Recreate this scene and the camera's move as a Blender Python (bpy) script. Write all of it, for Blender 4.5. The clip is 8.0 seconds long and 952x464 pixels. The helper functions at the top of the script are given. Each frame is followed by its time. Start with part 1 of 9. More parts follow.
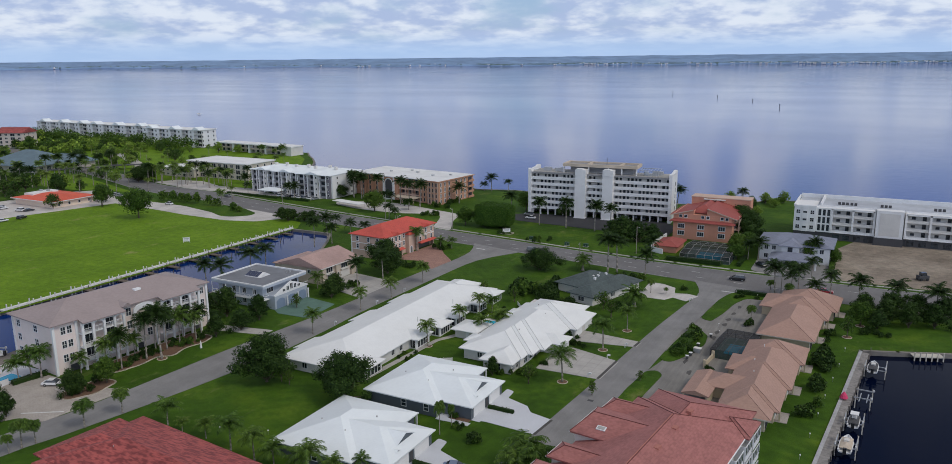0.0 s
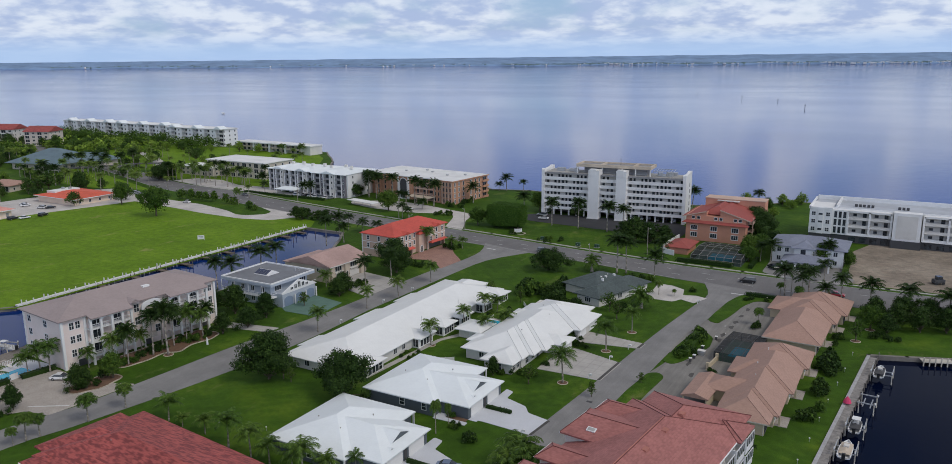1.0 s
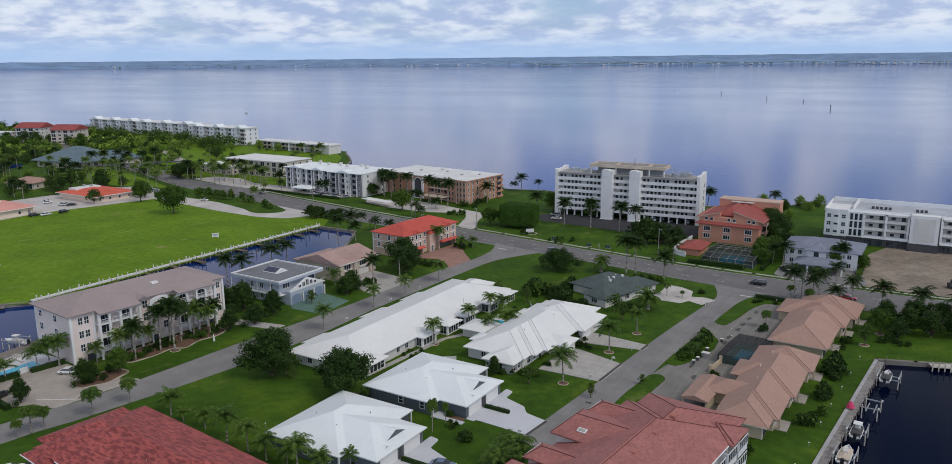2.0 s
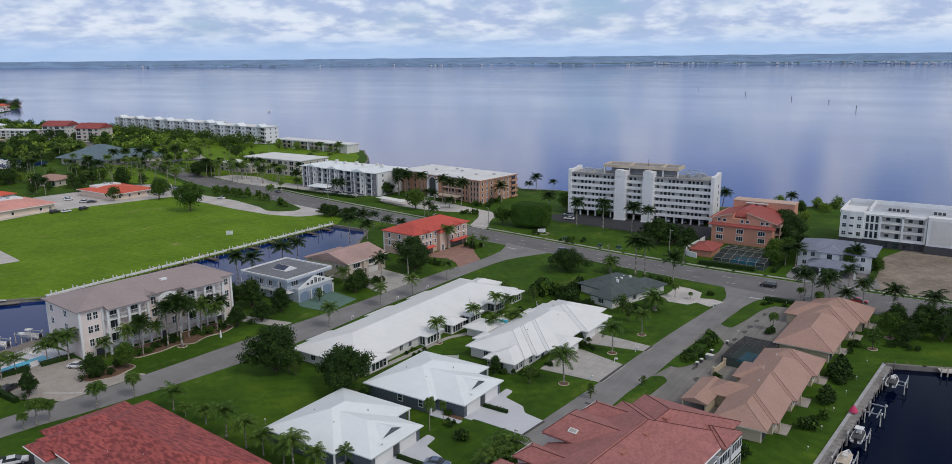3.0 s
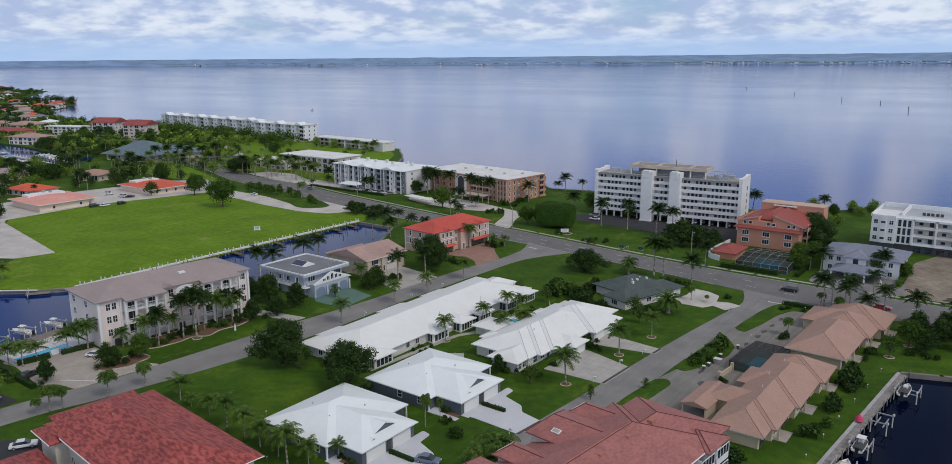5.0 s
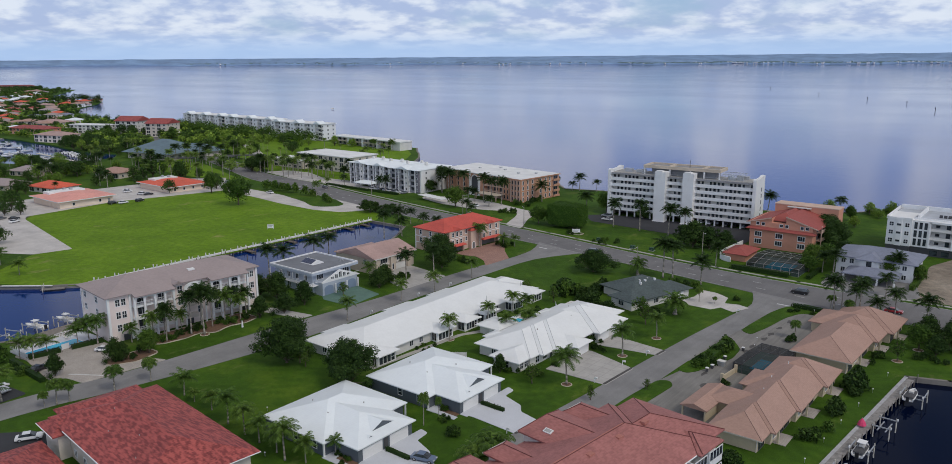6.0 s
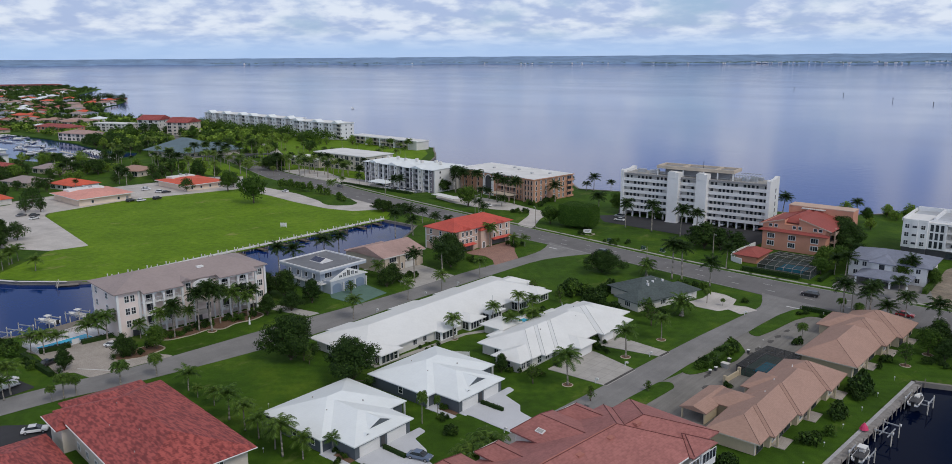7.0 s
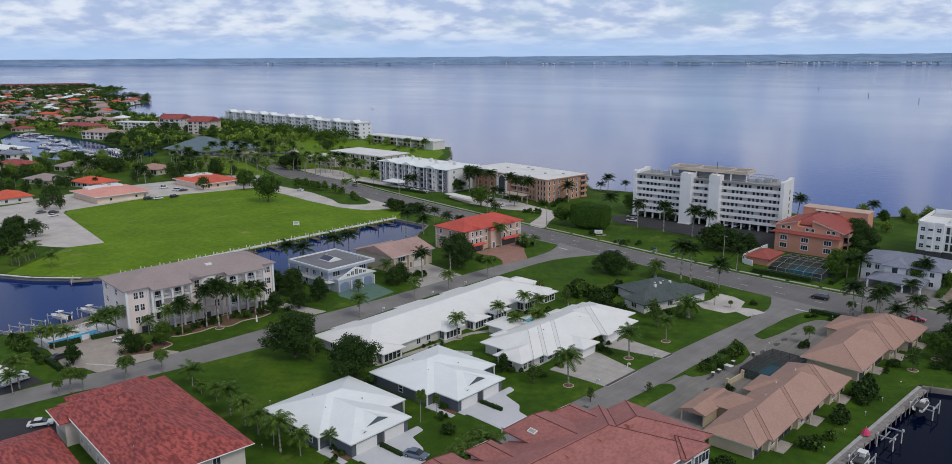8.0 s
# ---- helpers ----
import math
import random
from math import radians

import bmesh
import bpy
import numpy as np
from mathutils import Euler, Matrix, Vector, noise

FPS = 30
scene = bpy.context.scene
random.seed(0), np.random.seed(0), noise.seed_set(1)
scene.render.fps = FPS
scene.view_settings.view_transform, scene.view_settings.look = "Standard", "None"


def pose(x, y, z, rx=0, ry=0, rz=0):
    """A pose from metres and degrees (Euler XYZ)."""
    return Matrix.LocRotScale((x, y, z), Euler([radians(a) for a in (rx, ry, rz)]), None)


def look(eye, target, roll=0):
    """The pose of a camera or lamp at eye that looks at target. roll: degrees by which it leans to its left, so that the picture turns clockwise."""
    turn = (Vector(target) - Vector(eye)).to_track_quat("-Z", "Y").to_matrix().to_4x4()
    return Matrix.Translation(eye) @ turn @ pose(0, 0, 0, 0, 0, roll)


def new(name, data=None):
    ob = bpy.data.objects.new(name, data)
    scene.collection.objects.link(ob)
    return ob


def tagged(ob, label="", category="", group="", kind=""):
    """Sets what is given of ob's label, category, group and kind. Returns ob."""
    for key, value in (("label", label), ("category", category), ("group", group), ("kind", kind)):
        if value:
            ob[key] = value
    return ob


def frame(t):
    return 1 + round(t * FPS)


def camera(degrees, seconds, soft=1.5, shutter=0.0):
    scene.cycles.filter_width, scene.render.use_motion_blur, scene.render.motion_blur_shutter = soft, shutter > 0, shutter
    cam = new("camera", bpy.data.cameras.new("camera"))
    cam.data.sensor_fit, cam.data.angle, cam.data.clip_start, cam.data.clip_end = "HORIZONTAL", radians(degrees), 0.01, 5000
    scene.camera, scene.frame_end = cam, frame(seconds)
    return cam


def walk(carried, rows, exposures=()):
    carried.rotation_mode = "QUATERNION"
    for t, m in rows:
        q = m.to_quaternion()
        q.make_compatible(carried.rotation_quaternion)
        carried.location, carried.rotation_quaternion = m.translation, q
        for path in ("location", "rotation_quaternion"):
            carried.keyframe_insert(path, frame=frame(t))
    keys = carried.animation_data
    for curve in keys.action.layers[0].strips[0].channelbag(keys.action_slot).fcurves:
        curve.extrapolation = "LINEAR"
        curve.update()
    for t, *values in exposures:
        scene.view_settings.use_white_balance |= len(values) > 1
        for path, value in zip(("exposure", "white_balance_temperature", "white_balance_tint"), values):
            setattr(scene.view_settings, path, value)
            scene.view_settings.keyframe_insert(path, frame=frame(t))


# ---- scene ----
EXPOSURES = [(0.0, 0.13), (8.0, 0.13)]
cam = camera(63.37, 8.0, 0.45)
PATH = [
    (0, (54.77, -155.69, 70.02), (8.826, -69.584, 48.248), -0.47),
    (0.5, (57.07, -154.53, 70.00), (9.746, -69.164, 48.247), -0.47),
    (1, (59.31, -153.37, 69.99), (10.638, -68.762, 48.240), -0.47),
    (1.5, (61.50, -152.21, 69.98), (11.505, -68.379, 48.227), -0.46),
    (3, (67.78, -148.73, 69.96), (13.971, -67.304, 48.172), -0.41),
    (3.5, (69.78, -147.56, 69.96), (14.754, -66.963, 48.152), -0.39),
    (4, (71.75, -146.39, 69.96), (15.518, -66.627, 48.132), -0.37),
    (4.5, (73.67, -145.21, 69.96), (16.268, -66.294, 48.115), -0.35),
    (6, (79.23, -141.60, 69.99), (18.436, -65.286, 48.088), -0.28),
    (6.5, (81.02, -140.38, 70.01), (19.138, -64.941, 48.091), -0.26),
    (7, (82.78, -139.13, 70.03), (19.832, -64.587, 48.103), -0.25),
    (7.5, (84.52, -137.86, 70.06), (20.519, -64.223, 48.124), -0.23),
    (8, (86.23, -136.58, 70.09), (21.202, -63.846, 48.155), -0.21),
]
walk(cam, [(t, look(eye, target, roll)) for t, eye, target, roll in PATH], EXPOSURES)

# ---- light: a hazy sun from the right, a bright broken sky ----
SUN_DIRECTION = Vector((0.95, -0.10, 1.10)).normalized()
world = bpy.data.worlds.new("sky")
scene.world = world
world.use_nodes = True
wn, wl = world.node_tree.nodes, world.node_tree.links
wn.clear()
w_out, w_bg = wn.new("ShaderNodeOutputWorld"), wn.new("ShaderNodeBackground")
w_sky = wn.new("ShaderNodeTexSky")
w_sky.sky_type, w_sky.sun_disc = "NISHITA", False
w_sky.sun_elevation = math.asin(SUN_DIRECTION.z)
w_sky.sun_rotation = math.atan2(SUN_DIRECTION.x, SUN_DIRECTION.y)
w_sky.air_density, w_sky.dust_density = 1.0, 1.2
w_co, w_sep = wn.new("ShaderNodeTexCoord"), wn.new("ShaderNodeSeparateXYZ")
wl.new(w_co.outputs["Generated"], w_sep.inputs[0])


def wmath(op, a, b=None):
    n = wn.new("ShaderNodeMath")
    n.operation = op
    for k, v in enumerate((a, b)):
        if v is None:
            continue
        if isinstance(v, (int, float)):
            n.inputs[k].default_value = v
        else:
            wl.new(v, n.inputs[k])
    return n.outputs[0]


up = wmath("ABSOLUTE", w_sep.outputs[2])
w_vec = wn.new("ShaderNodeCombineXYZ")
wl.new(wmath("MULTIPLY", w_sep.outputs[0], 8.0), w_vec.inputs[0])
wl.new(wmath("MULTIPLY", w_sep.outputs[1], 8.0), w_vec.inputs[1])
wl.new(wmath("MULTIPLY", wmath("LOGARITHM", wmath("ADD", up, 0.035), math.e), 2.1), w_vec.inputs[2])


def wnoise(scale, detail, rough, shift=0.0):
    m = wn.new("ShaderNodeMapping")
    m.inputs["Location"].default_value = (shift, shift * 0.7, 0)
    wl.new(w_vec.outputs[0], m.inputs[0])
    n = wn.new("ShaderNodeTexNoise")
    n.inputs["Scale"].default_value, n.inputs["Detail"].default_value, n.inputs["Roughness"].default_value = scale, detail, rough
    wl.new(m.outputs[0], n.inputs["Vector"])
    return n.outputs["Fac"]


def wramp(fac, lo, hi):
    r = wn.new("ShaderNodeMapRange")
    r.interpolation_type = "SMOOTHSTEP"
    r.inputs["From Min"].default_value, r.inputs["From Max"].default_value = lo, hi
    wl.new(fac, r.inputs["Value"])
    return r.outputs[0]


def wmix(fac, a, b):
    m = wn.new("ShaderNodeMix")
    m.data_type = "RGBA"
    if isinstance(fac, (int, float)):
        m.inputs[0].default_value = fac
    else:
        wl.new(fac, m.inputs[0])
    for k, v in ((6, a), (7, b)):
        if isinstance(v, tuple):
            m.inputs[k].default_value = (*v, 1)
        else:
            wl.new(v, m.inputs[k])
    return m.outputs[2]


w_scaled = wn.new("ShaderNodeVectorMath")
w_scaled.operation = "SCALE"
w_scaled.inputs["Scale"].default_value = SKY = 0.075
wl.new(w_sky.outputs[0], w_scaled.inputs[0])
tone = wmix(wramp(wmath("ADD", wmath("MULTIPLY", wnoise(2.1, 6, 0.52, 4.0), 0.6), wmath("MULTIPLY", wnoise(4.4, 4, 0.5, 9.0), 0.4)), 0.40, 0.60), (0.385, 0.475, 0.69), (0.69, 0.75, 0.85))
w_bank = wn.new("ShaderNodeMapping")
w_bank.inputs["Scale"].default_value, w_bank.inputs["Location"].default_value = (1, 1, 0.12), (5.7, 2.4, 0)
wl.new(w_vec.outputs[0], w_bank.inputs[0])
w_banks = wn.new("ShaderNodeTexNoise")
w_banks.inputs["Scale"].default_value, w_banks.inputs["Detail"].default_value, w_banks.inputs["Roughness"].default_value = 0.95, 3, 0.45
wl.new(w_bank.outputs[0], w_banks.inputs["Vector"])
banks = wmix(wramp(w_banks.outputs["Fac"], 0.42, 0.58), (0.27, 0.37, 0.66), (0.78, 0.80, 0.87))
tone = wmix(wramp(up, 0.07, 0.16), tone, banks)
tone = wmix(wramp(up, 0.36, 0.72), tone, (0.425, 0.42, 0.432))
cover = wramp(wnoise(0.95, 7, 0.55, 1.3), 0.26, 0.52)
cover = wmath("MAXIMUM", wmath("MULTIPLY", cover, wramp(up, 0.62, 0.10)), wmath("MULTIPLY", wramp(up, 0.2, 0.6), 0.8))
low_blue = wmix(0.7, w_scaled.outputs[0], (0.33, 0.50, 0.76))
sky_col = wmix(wmath("MULTIPLY", cover, 0.93), wmix(wramp(up, 0.10, 0.34), low_blue, w_scaled.outputs[0]), tone)
haze = wramp(up, 0.040, 0.008)
sky_col = wmix(wmath("MULTIPLY", haze, 0.9), sky_col, (0.375, 0.525, 0.78))
w_side = wmath("ADD", wmath("MULTIPLY", w_sep.outputs[0], 0.6), wmath("MULTIPLY", w_sep.outputs[1], -0.78))
w_glow = wn.new("ShaderNodeVectorMath")
w_glow.operation = "SCALE"
wl.new(sky_col, w_glow.inputs[0])
wl.new(wmath("ADD", 1.0, wmath("MULTIPLY", wramp(w_side, 0.0, 0.9), 0.75)), w_glow.inputs["Scale"])
wl.new(w_glow.outputs[0], w_bg.inputs[0])
w_bg.inputs[1].default_value = 1.0
wl.new(w_bg.outputs[0], w_out.inputs[0])

sun = new("sun", bpy.data.lights.new("sun", "SUN"))
sun.data.energy, sun.data.angle, sun.data.color = 1.0, radians(16), (1.0, 0.94, 0.85)
sun.matrix_world = look((0, 0, 300), Vector((0, 0, 300)) - SUN_DIRECTION * 10)


# ---- materials ----
def material(name, build):
    m = bpy.data.materials.new(name)
    m.use_nodes = True
    nt = m.node_tree
    b = nt.nodes["Principled BSDF"]
    build(nt, b)
    return m


def link(nt, a, b):
    nt.links.new(a, b)


def coords(nt, kind="Object", scale=(1, 1, 1), turn=(0, 0, 0)):
    c, m = nt.nodes.new("ShaderNodeTexCoord"), nt.nodes.new("ShaderNodeMapping")
    m.inputs["Scale"].default_value, m.inputs["Rotation"].default_value = scale, turn
    if kind == "World":
        g = nt.nodes.new("ShaderNodeNewGeometry")
        link(nt, g.outputs["Position"], m.inputs[0])
    else:
        link(nt, c.outputs[kind], m.inputs[0])
    return m.outputs[0]


def noise_fac(nt, vec, scale, detail=4, rough=0.55):
    n = nt.nodes.new("ShaderNodeTexNoise")
    n.inputs["Scale"].default_value, n.inputs["Detail"].default_value, n.inputs["Roughness"].default_value = scale, detail, rough
    link(nt, vec, n.inputs["Vector"])
    return n.outputs["Fac"]


def ramp(nt, fac, stops):
    r = nt.nodes.new("ShaderNodeValToRGB")
    while len(r.color_ramp.elements) < len(stops):
        r.color_ramp.elements.new(0.5)
    for e, (p, c) in zip(r.color_ramp.elements, stops):
        e.position, e.color = p, (*c, 1)
    link(nt, fac, r.inputs[0])
    return r.outputs[0]


def blend(nt, a, b, fac, how="MIX"):
    m = nt.nodes.new("ShaderNodeMix")
    m.data_type, m.blend_type = "RGBA", how
    for k, v in ((0, fac), (6, a), (7, b)):
        if isinstance(v, (int, float)):
            m.inputs[k].default_value = v
        elif isinstance(v, tuple):
            m.inputs[k].default_value = (*v, 1)
        else:
            link(nt, v, m.inputs[k])
    return m.outputs[2]


def calc(nt, op, a, b):
    m = nt.nodes.new("ShaderNodeMath")
    m.operation = op
    for k, v in ((0, a), (1, b)):
        if isinstance(v, (int, float)):
            m.inputs[k].default_value = v
        else:
            link(nt, v, m.inputs[k])
    return m.outputs[0]


def bump(nt, b, height, strength, distance):
    n = nt.nodes.new("ShaderNodeBump")
    n.inputs["Strength"].default_value, n.inputs["Distance"].default_value = strength, distance
    link(nt, height, n.inputs["Height"])
    link(nt, n.outputs[0], b.inputs["Normal"])


def dark(c, k):
    return tuple(v * k for v in c)


def plain(name, c, rough=0.6, metal=0.0, vary=0.18, big=0.25, small=6.0, relief=0.15):
    """Paint, stucco, concrete and the like: soft stains and a fine grain."""
    def build(nt, b):
        v = coords(nt, "World")
        stain = ramp(nt, noise_fac(nt, v, big, 5, 0.6), [(0.3, dark(c, 1 - vary)), (0.7, c)])
        grain = noise_fac(nt, v, small, 3)
        col = blend(nt, stain, ramp(nt, grain, [(0.25, (0.8, 0.8, 0.8)), (0.75, (1, 1, 1))]), 0.5, "MULTIPLY")
        link(nt, col, b.inputs["Base Color"])
        b.inputs["Roughness"].default_value, b.inputs["Metallic"].default_value = rough, metal
        bump(nt, b, grain, relief, 0.03)
    return material(name, build)


def grassy(name, lo, mid, hi, dry=0.0):
    def build(nt, b):
        v = coords(nt, "World")
        big = noise_fac(nt, v, 0.055, 6, 0.66)
        med = noise_fac(nt, v, 0.45, 5, 0.6)
        fine = noise_fac(nt, v, 7.0, 3, 0.6)
        col = ramp(nt, big, [(0.3, lo), (0.52, mid), (0.75, hi)])
        col = blend(nt, col, ramp(nt, med, [(0.3, (0.62, 0.66, 0.6)), (0.7, (1.25, 1.2, 1.1))]), 0.7, "MULTIPLY")
        col = blend(nt, col, ramp(nt, fine, [(0.3, (0.6, 0.62, 0.55)), (0.7, (1.25, 1.25, 1.2))]), 0.6, "MULTIPLY")
        patch = ramp(nt, noise_fac(nt, coords(nt, "World", (1, 0.45, 1)), 0.11, 6, 0.7), [(0.60, (0, 0, 0)), (0.73, (1, 1, 1))])
        col = blend(nt, col, (0.30, 0.27, 0.11), calc(nt, "MULTIPLY", patch, dry))
        link(nt, col, b.inputs["Base Color"])
        b.inputs["Roughness"].default_value = 0.9
        b.inputs["Specular IOR Level"].default_value = 0.15
        bump(nt, b, calc(nt, "ADD", fine, med), 0.7, 0.12)
    return material(name, build)


def roofing(name, c, c2, course=0.1, blotch=(0.5, 3.2), rough=0.75, relief=0.6, mixin=0.6, edges=(0.36, 0.6), worn=0.75, across=1.0):
    """Tiles or shingles in courses; the courses follow the height, the shades the single pieces."""
    def build(nt, b):
        v = coords(nt, "World")
        sep = nt.nodes.new("ShaderNodeSeparateXYZ")
        link(nt, v, sep.inputs[0])
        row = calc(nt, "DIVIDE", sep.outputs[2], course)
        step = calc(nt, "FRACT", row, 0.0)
        floor_row = calc(nt, "FLOOR", row, 0.0)
        comb = nt.nodes.new("ShaderNodeCombineXYZ")
        link(nt, calc(nt, "ADD", calc(nt, "MULTIPLY", sep.outputs[0], blotch[1] * across), calc(nt, "MULTIPLY", floor_row, 7.31 if across == 1.0 else 0.55)), comb.inputs[0])
        link(nt, calc(nt, "MULTIPLY", sep.outputs[1], blotch[1]), comb.inputs[1])
        link(nt, calc(nt, "MULTIPLY", floor_row, 3.17 if across == 1.0 else 0.75), comb.inputs[2])
        shade = noise_fac(nt, comb.outputs[0], blotch[0], 1, 0.4)
        col = ramp(nt, shade, [(edges[0], c2), (edges[1], c)])
        col = blend(nt, c, col, mixin)
        stain = noise_fac(nt, v, 0.16, 6, 0.65)
        col = blend(nt, col, ramp(nt, stain, [(0.3, (0.74, 0.74, 0.74)), (0.6, (1.05, 1.05, 1.05))]), worn, "MULTIPLY")
        # relief darkens the base colour along the lower edge of each course
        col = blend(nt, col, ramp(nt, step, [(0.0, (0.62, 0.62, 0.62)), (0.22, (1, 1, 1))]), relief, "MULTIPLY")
        link(nt, col, b.inputs["Base Color"])
        b.inputs["Roughness"].default_value = rough
        bump(nt, b, calc(nt, "ADD", step, noise_fac(nt, v, 5, 2)), 0.35, 0.06)
    return material(name, build)


def leafy(name, c, c2, rough=0.55):
    def build(nt, b):
        g, o = nt.nodes.new("ShaderNodeNewGeometry"), nt.nodes.new("ShaderNodeObjectInfo")
        col = ramp(nt, g.outputs["Random Per Island"], [(0.0, c), (0.75, c2), (1.0, dark(c2, 1.5))])
        col = blend(nt, col, ramp(nt, o.outputs["Random"], [(0, (0.72, 0.8, 0.7)), (1, (1.25, 1.15, 1.0))]), 0.8, "MULTIPLY")
        link(nt, col, b.inputs["Base Color"])
        b.inputs["Roughness"].default_value = rough
        b.inputs["Specular IOR Level"].default_value = 0.12
        tr, mx = nt.nodes.new("ShaderNodeBsdfTranslucent"), nt.nodes.new("ShaderNodeMixShader")
        link(nt, col, tr.inputs[0])
        mx.inputs[0].default_value = 0.18
        link(nt, b.outputs[0], mx.inputs[1])
        link(nt, tr.outputs[0], mx.inputs[2])
        link(nt, mx.outputs[0], nt.nodes["Material Output"].inputs[0])
    return material(name, build)


def asphalt_like(name, c, crack=0.35):
    def build(nt, b):
        v = coords(nt, "World")
        col = ramp(nt, noise_fac(nt, v, 0.12, 6, 0.6), [(0.3, dark(c, 0.78)), (0.7, dark(c, 1.12))])
        col = blend(nt, col, ramp(nt, noise_fac(nt, v, 9, 2), [(0.3, (0.75, 0.75, 0.75)), (0.7, (1.15, 1.15, 1.15))]), 0.6, "MULTIPLY")
        streak = noise_fac(nt, coords(nt, "World", (1, 0.06, 1)), 0.9, 4, 0.6)
        col = blend(nt, col, ramp(nt, streak, [(0.35, (0.78, 0.78, 0.78)), (0.62, (1.04, 1.04, 1.04))]), crack, "MULTIPLY")
        link(nt, col, b.inputs["Base Color"])
        b.inputs["Roughness"].default_value = 0.88
        bump(nt, b, noise_fac(nt, v, 14, 2), 0.2, 0.02)
    return material(name, build)


def jointed(name, c, size=1.6, c2=None):
    """Concrete or pavers with joints."""
    def build(nt, b):
        v = coords(nt, "World", (1 / size, 1 / size, 0.001))
        k = nt.nodes.new("ShaderNodeTexBrick")
        k.offset = 0.0 if c2 is None else 0.5
        k.inputs["Scale"].default_value, k.inputs["Mortar Size"].default_value = 1.0, 0.025
        k.inputs["Row Height"].default_value, k.inputs["Brick Width"].default_value = 0.5, 0.5
        k.inputs["Color1"].default_value, k.inputs["Color2"].default_value = (*c, 1), (*(c2 or dark(c, 0.96)), 1)
        k.inputs["Mortar"].default_value = (*dark(c, 0.86 if c2 is None else 0.6), 1)
        link(nt, v, k.inputs["Vector"])
        p = coords(nt, "World")
        col = blend(nt, k.outputs["Color"], ramp(nt, noise_fac(nt, p, 0.3, 6, 0.65), [(0.3, (0.72, 0.72, 0.72)), (0.65, (1, 1, 1))]), 0.8, "MULTIPLY")
        link(nt, col, b.inputs["Base Color"])
        b.inputs["Roughness"].default_value = 0.85
        bump(nt, b, noise_fac(nt, p, 9, 3), 0.15, 0.02)
    return material(name, build)


def glassy(name, c, rough=0.06):
    def build(nt, b):
        v = coords(nt, "World")
        link(nt, ramp(nt, noise_fac(nt, v, 0.9, 2), [(0.35, dark(c, 0.5)), (0.65, dark(c, 1.6))]), b.inputs["Base Color"])
        b.inputs["Roughness"].default_value = rough
        b.inputs["Specular IOR Level"].default_value = 0.6
    return material(name, build)


def gloss_paint(name, c, metal=0.0):
    def build(nt, b):
        link(nt, ramp(nt, noise_fac(nt, coords(nt, "World"), 3, 3), [(0.3, dark(c, 0.88)), (0.7, c)]), b.inputs["Base Color"])
        b.inputs["Roughness"].default_value, b.inputs["Metallic"].default_value = 0.28, metal
        b.inputs["Coat Weight"].default_value = 0.5
    return material(name, build)


def watery(name, c, far=False, gloss=0.5):
    def build(nt, b):
        v = coords(nt, "World")
        if far:
            stripes = noise_fac(nt, coords(nt, "World", (0.5, 1.0, 1.0), (0, 0, radians(-50))), 0.004, 6, 0.6)
            b.inputs["Roughness"].default_value = 0.16
            rough = ramp(nt, stripes, [(0.35, (0.07, 0.07, 0.07)), (0.65, (0.13, 0.13, 0.13))])
            link(nt, rough, b.inputs["Roughness"])
            wave = calc(nt, "ADD", noise_fac(nt, coords(nt, "World", (0.5, 1, 1), (0, 0, radians(-42))), 0.22, 4, 0.6), calc(nt, "MULTIPLY", noise_fac(nt, v, 0.03, 3), 0.5))
            bump(nt, b, wave, 0.10, 0.5)
        else:
            b.inputs["Roughness"].default_value = 0.06
            bump(nt, b, noise_fac(nt, v, 0.5, 3, 0.6), 0.12, 0.12)
        b.inputs["Base Color"].default_value = (*c, 1)
        b.inputs["Specular IOR Level"].default_value = gloss
        b.inputs["IOR"].default_value = 1.33
    return material(name, build)


LAWN = grassy("lawn", (0.032, 0.074, 0.006), (0.049, 0.109, 0.008), (0.106, 0.172, 0.014), 0.35)
# Lighter copy of the lawn: sunshine is painted into the grass colour.
SUN_FIELD = grassy("sunlit mown grass", (0.095, 0.180, 0.009), (0.130, 0.235, 0.011), (0.165, 0.275, 0.018), 0.75)
SAND = grassy("bare sandy ground", (0.17, 0.140, 0.124), (0.28, 0.236, 0.208), (0.42, 0.362, 0.322))
ROAD = asphalt_like("grey asphalt", (0.17, 0.165, 0.165))
LANE = asphalt_like("pale worn asphalt", (0.235, 0.23, 0.225))
LOT = asphalt_like("dark asphalt", (0.036, 0.037, 0.042))
DRIVE = plain("drive concrete", (0.62, 0.64, 0.68), 0.85, vary=0.12, big=0.2)
APRON = asphalt_like("stained apron concrete", (0.225, 0.215, 0.198), 0.9)
# Darker concrete for apron patches and strips across drives.
DARK_CONCRETE = asphalt_like("dark concrete", (0.085, 0.08, 0.075), 0.8)
OLD_DRIVE = jointed("weathered concrete", (0.455, 0.435, 0.405), 5.0)
PAVER = jointed("brick pavers", (0.42, 0.24, 0.19), 0.5, (0.30, 0.17, 0.13))
TAN_PAVE = jointed("tan paving", (0.46, 0.415, 0.37), 0.6, (0.43, 0.385, 0.34))
GREEN_PAVE = jointed("green painted concrete", (0.11, 0.20, 0.16), 2.0)
OLD_CAP = plain("pale seawall cap", (0.46, 0.46, 0.46), 0.9, vary=0.3, big=0.8)
CURB = plain("kerb concrete", (0.38, 0.37, 0.35), 0.85)
SEAWALL = plain("seawall concrete", (0.26, 0.24, 0.21), 0.9, vary=0.4)
PAINT = plain("white road paint", (0.72, 0.72, 0.70), 0.7, vary=0.3, big=1.5)
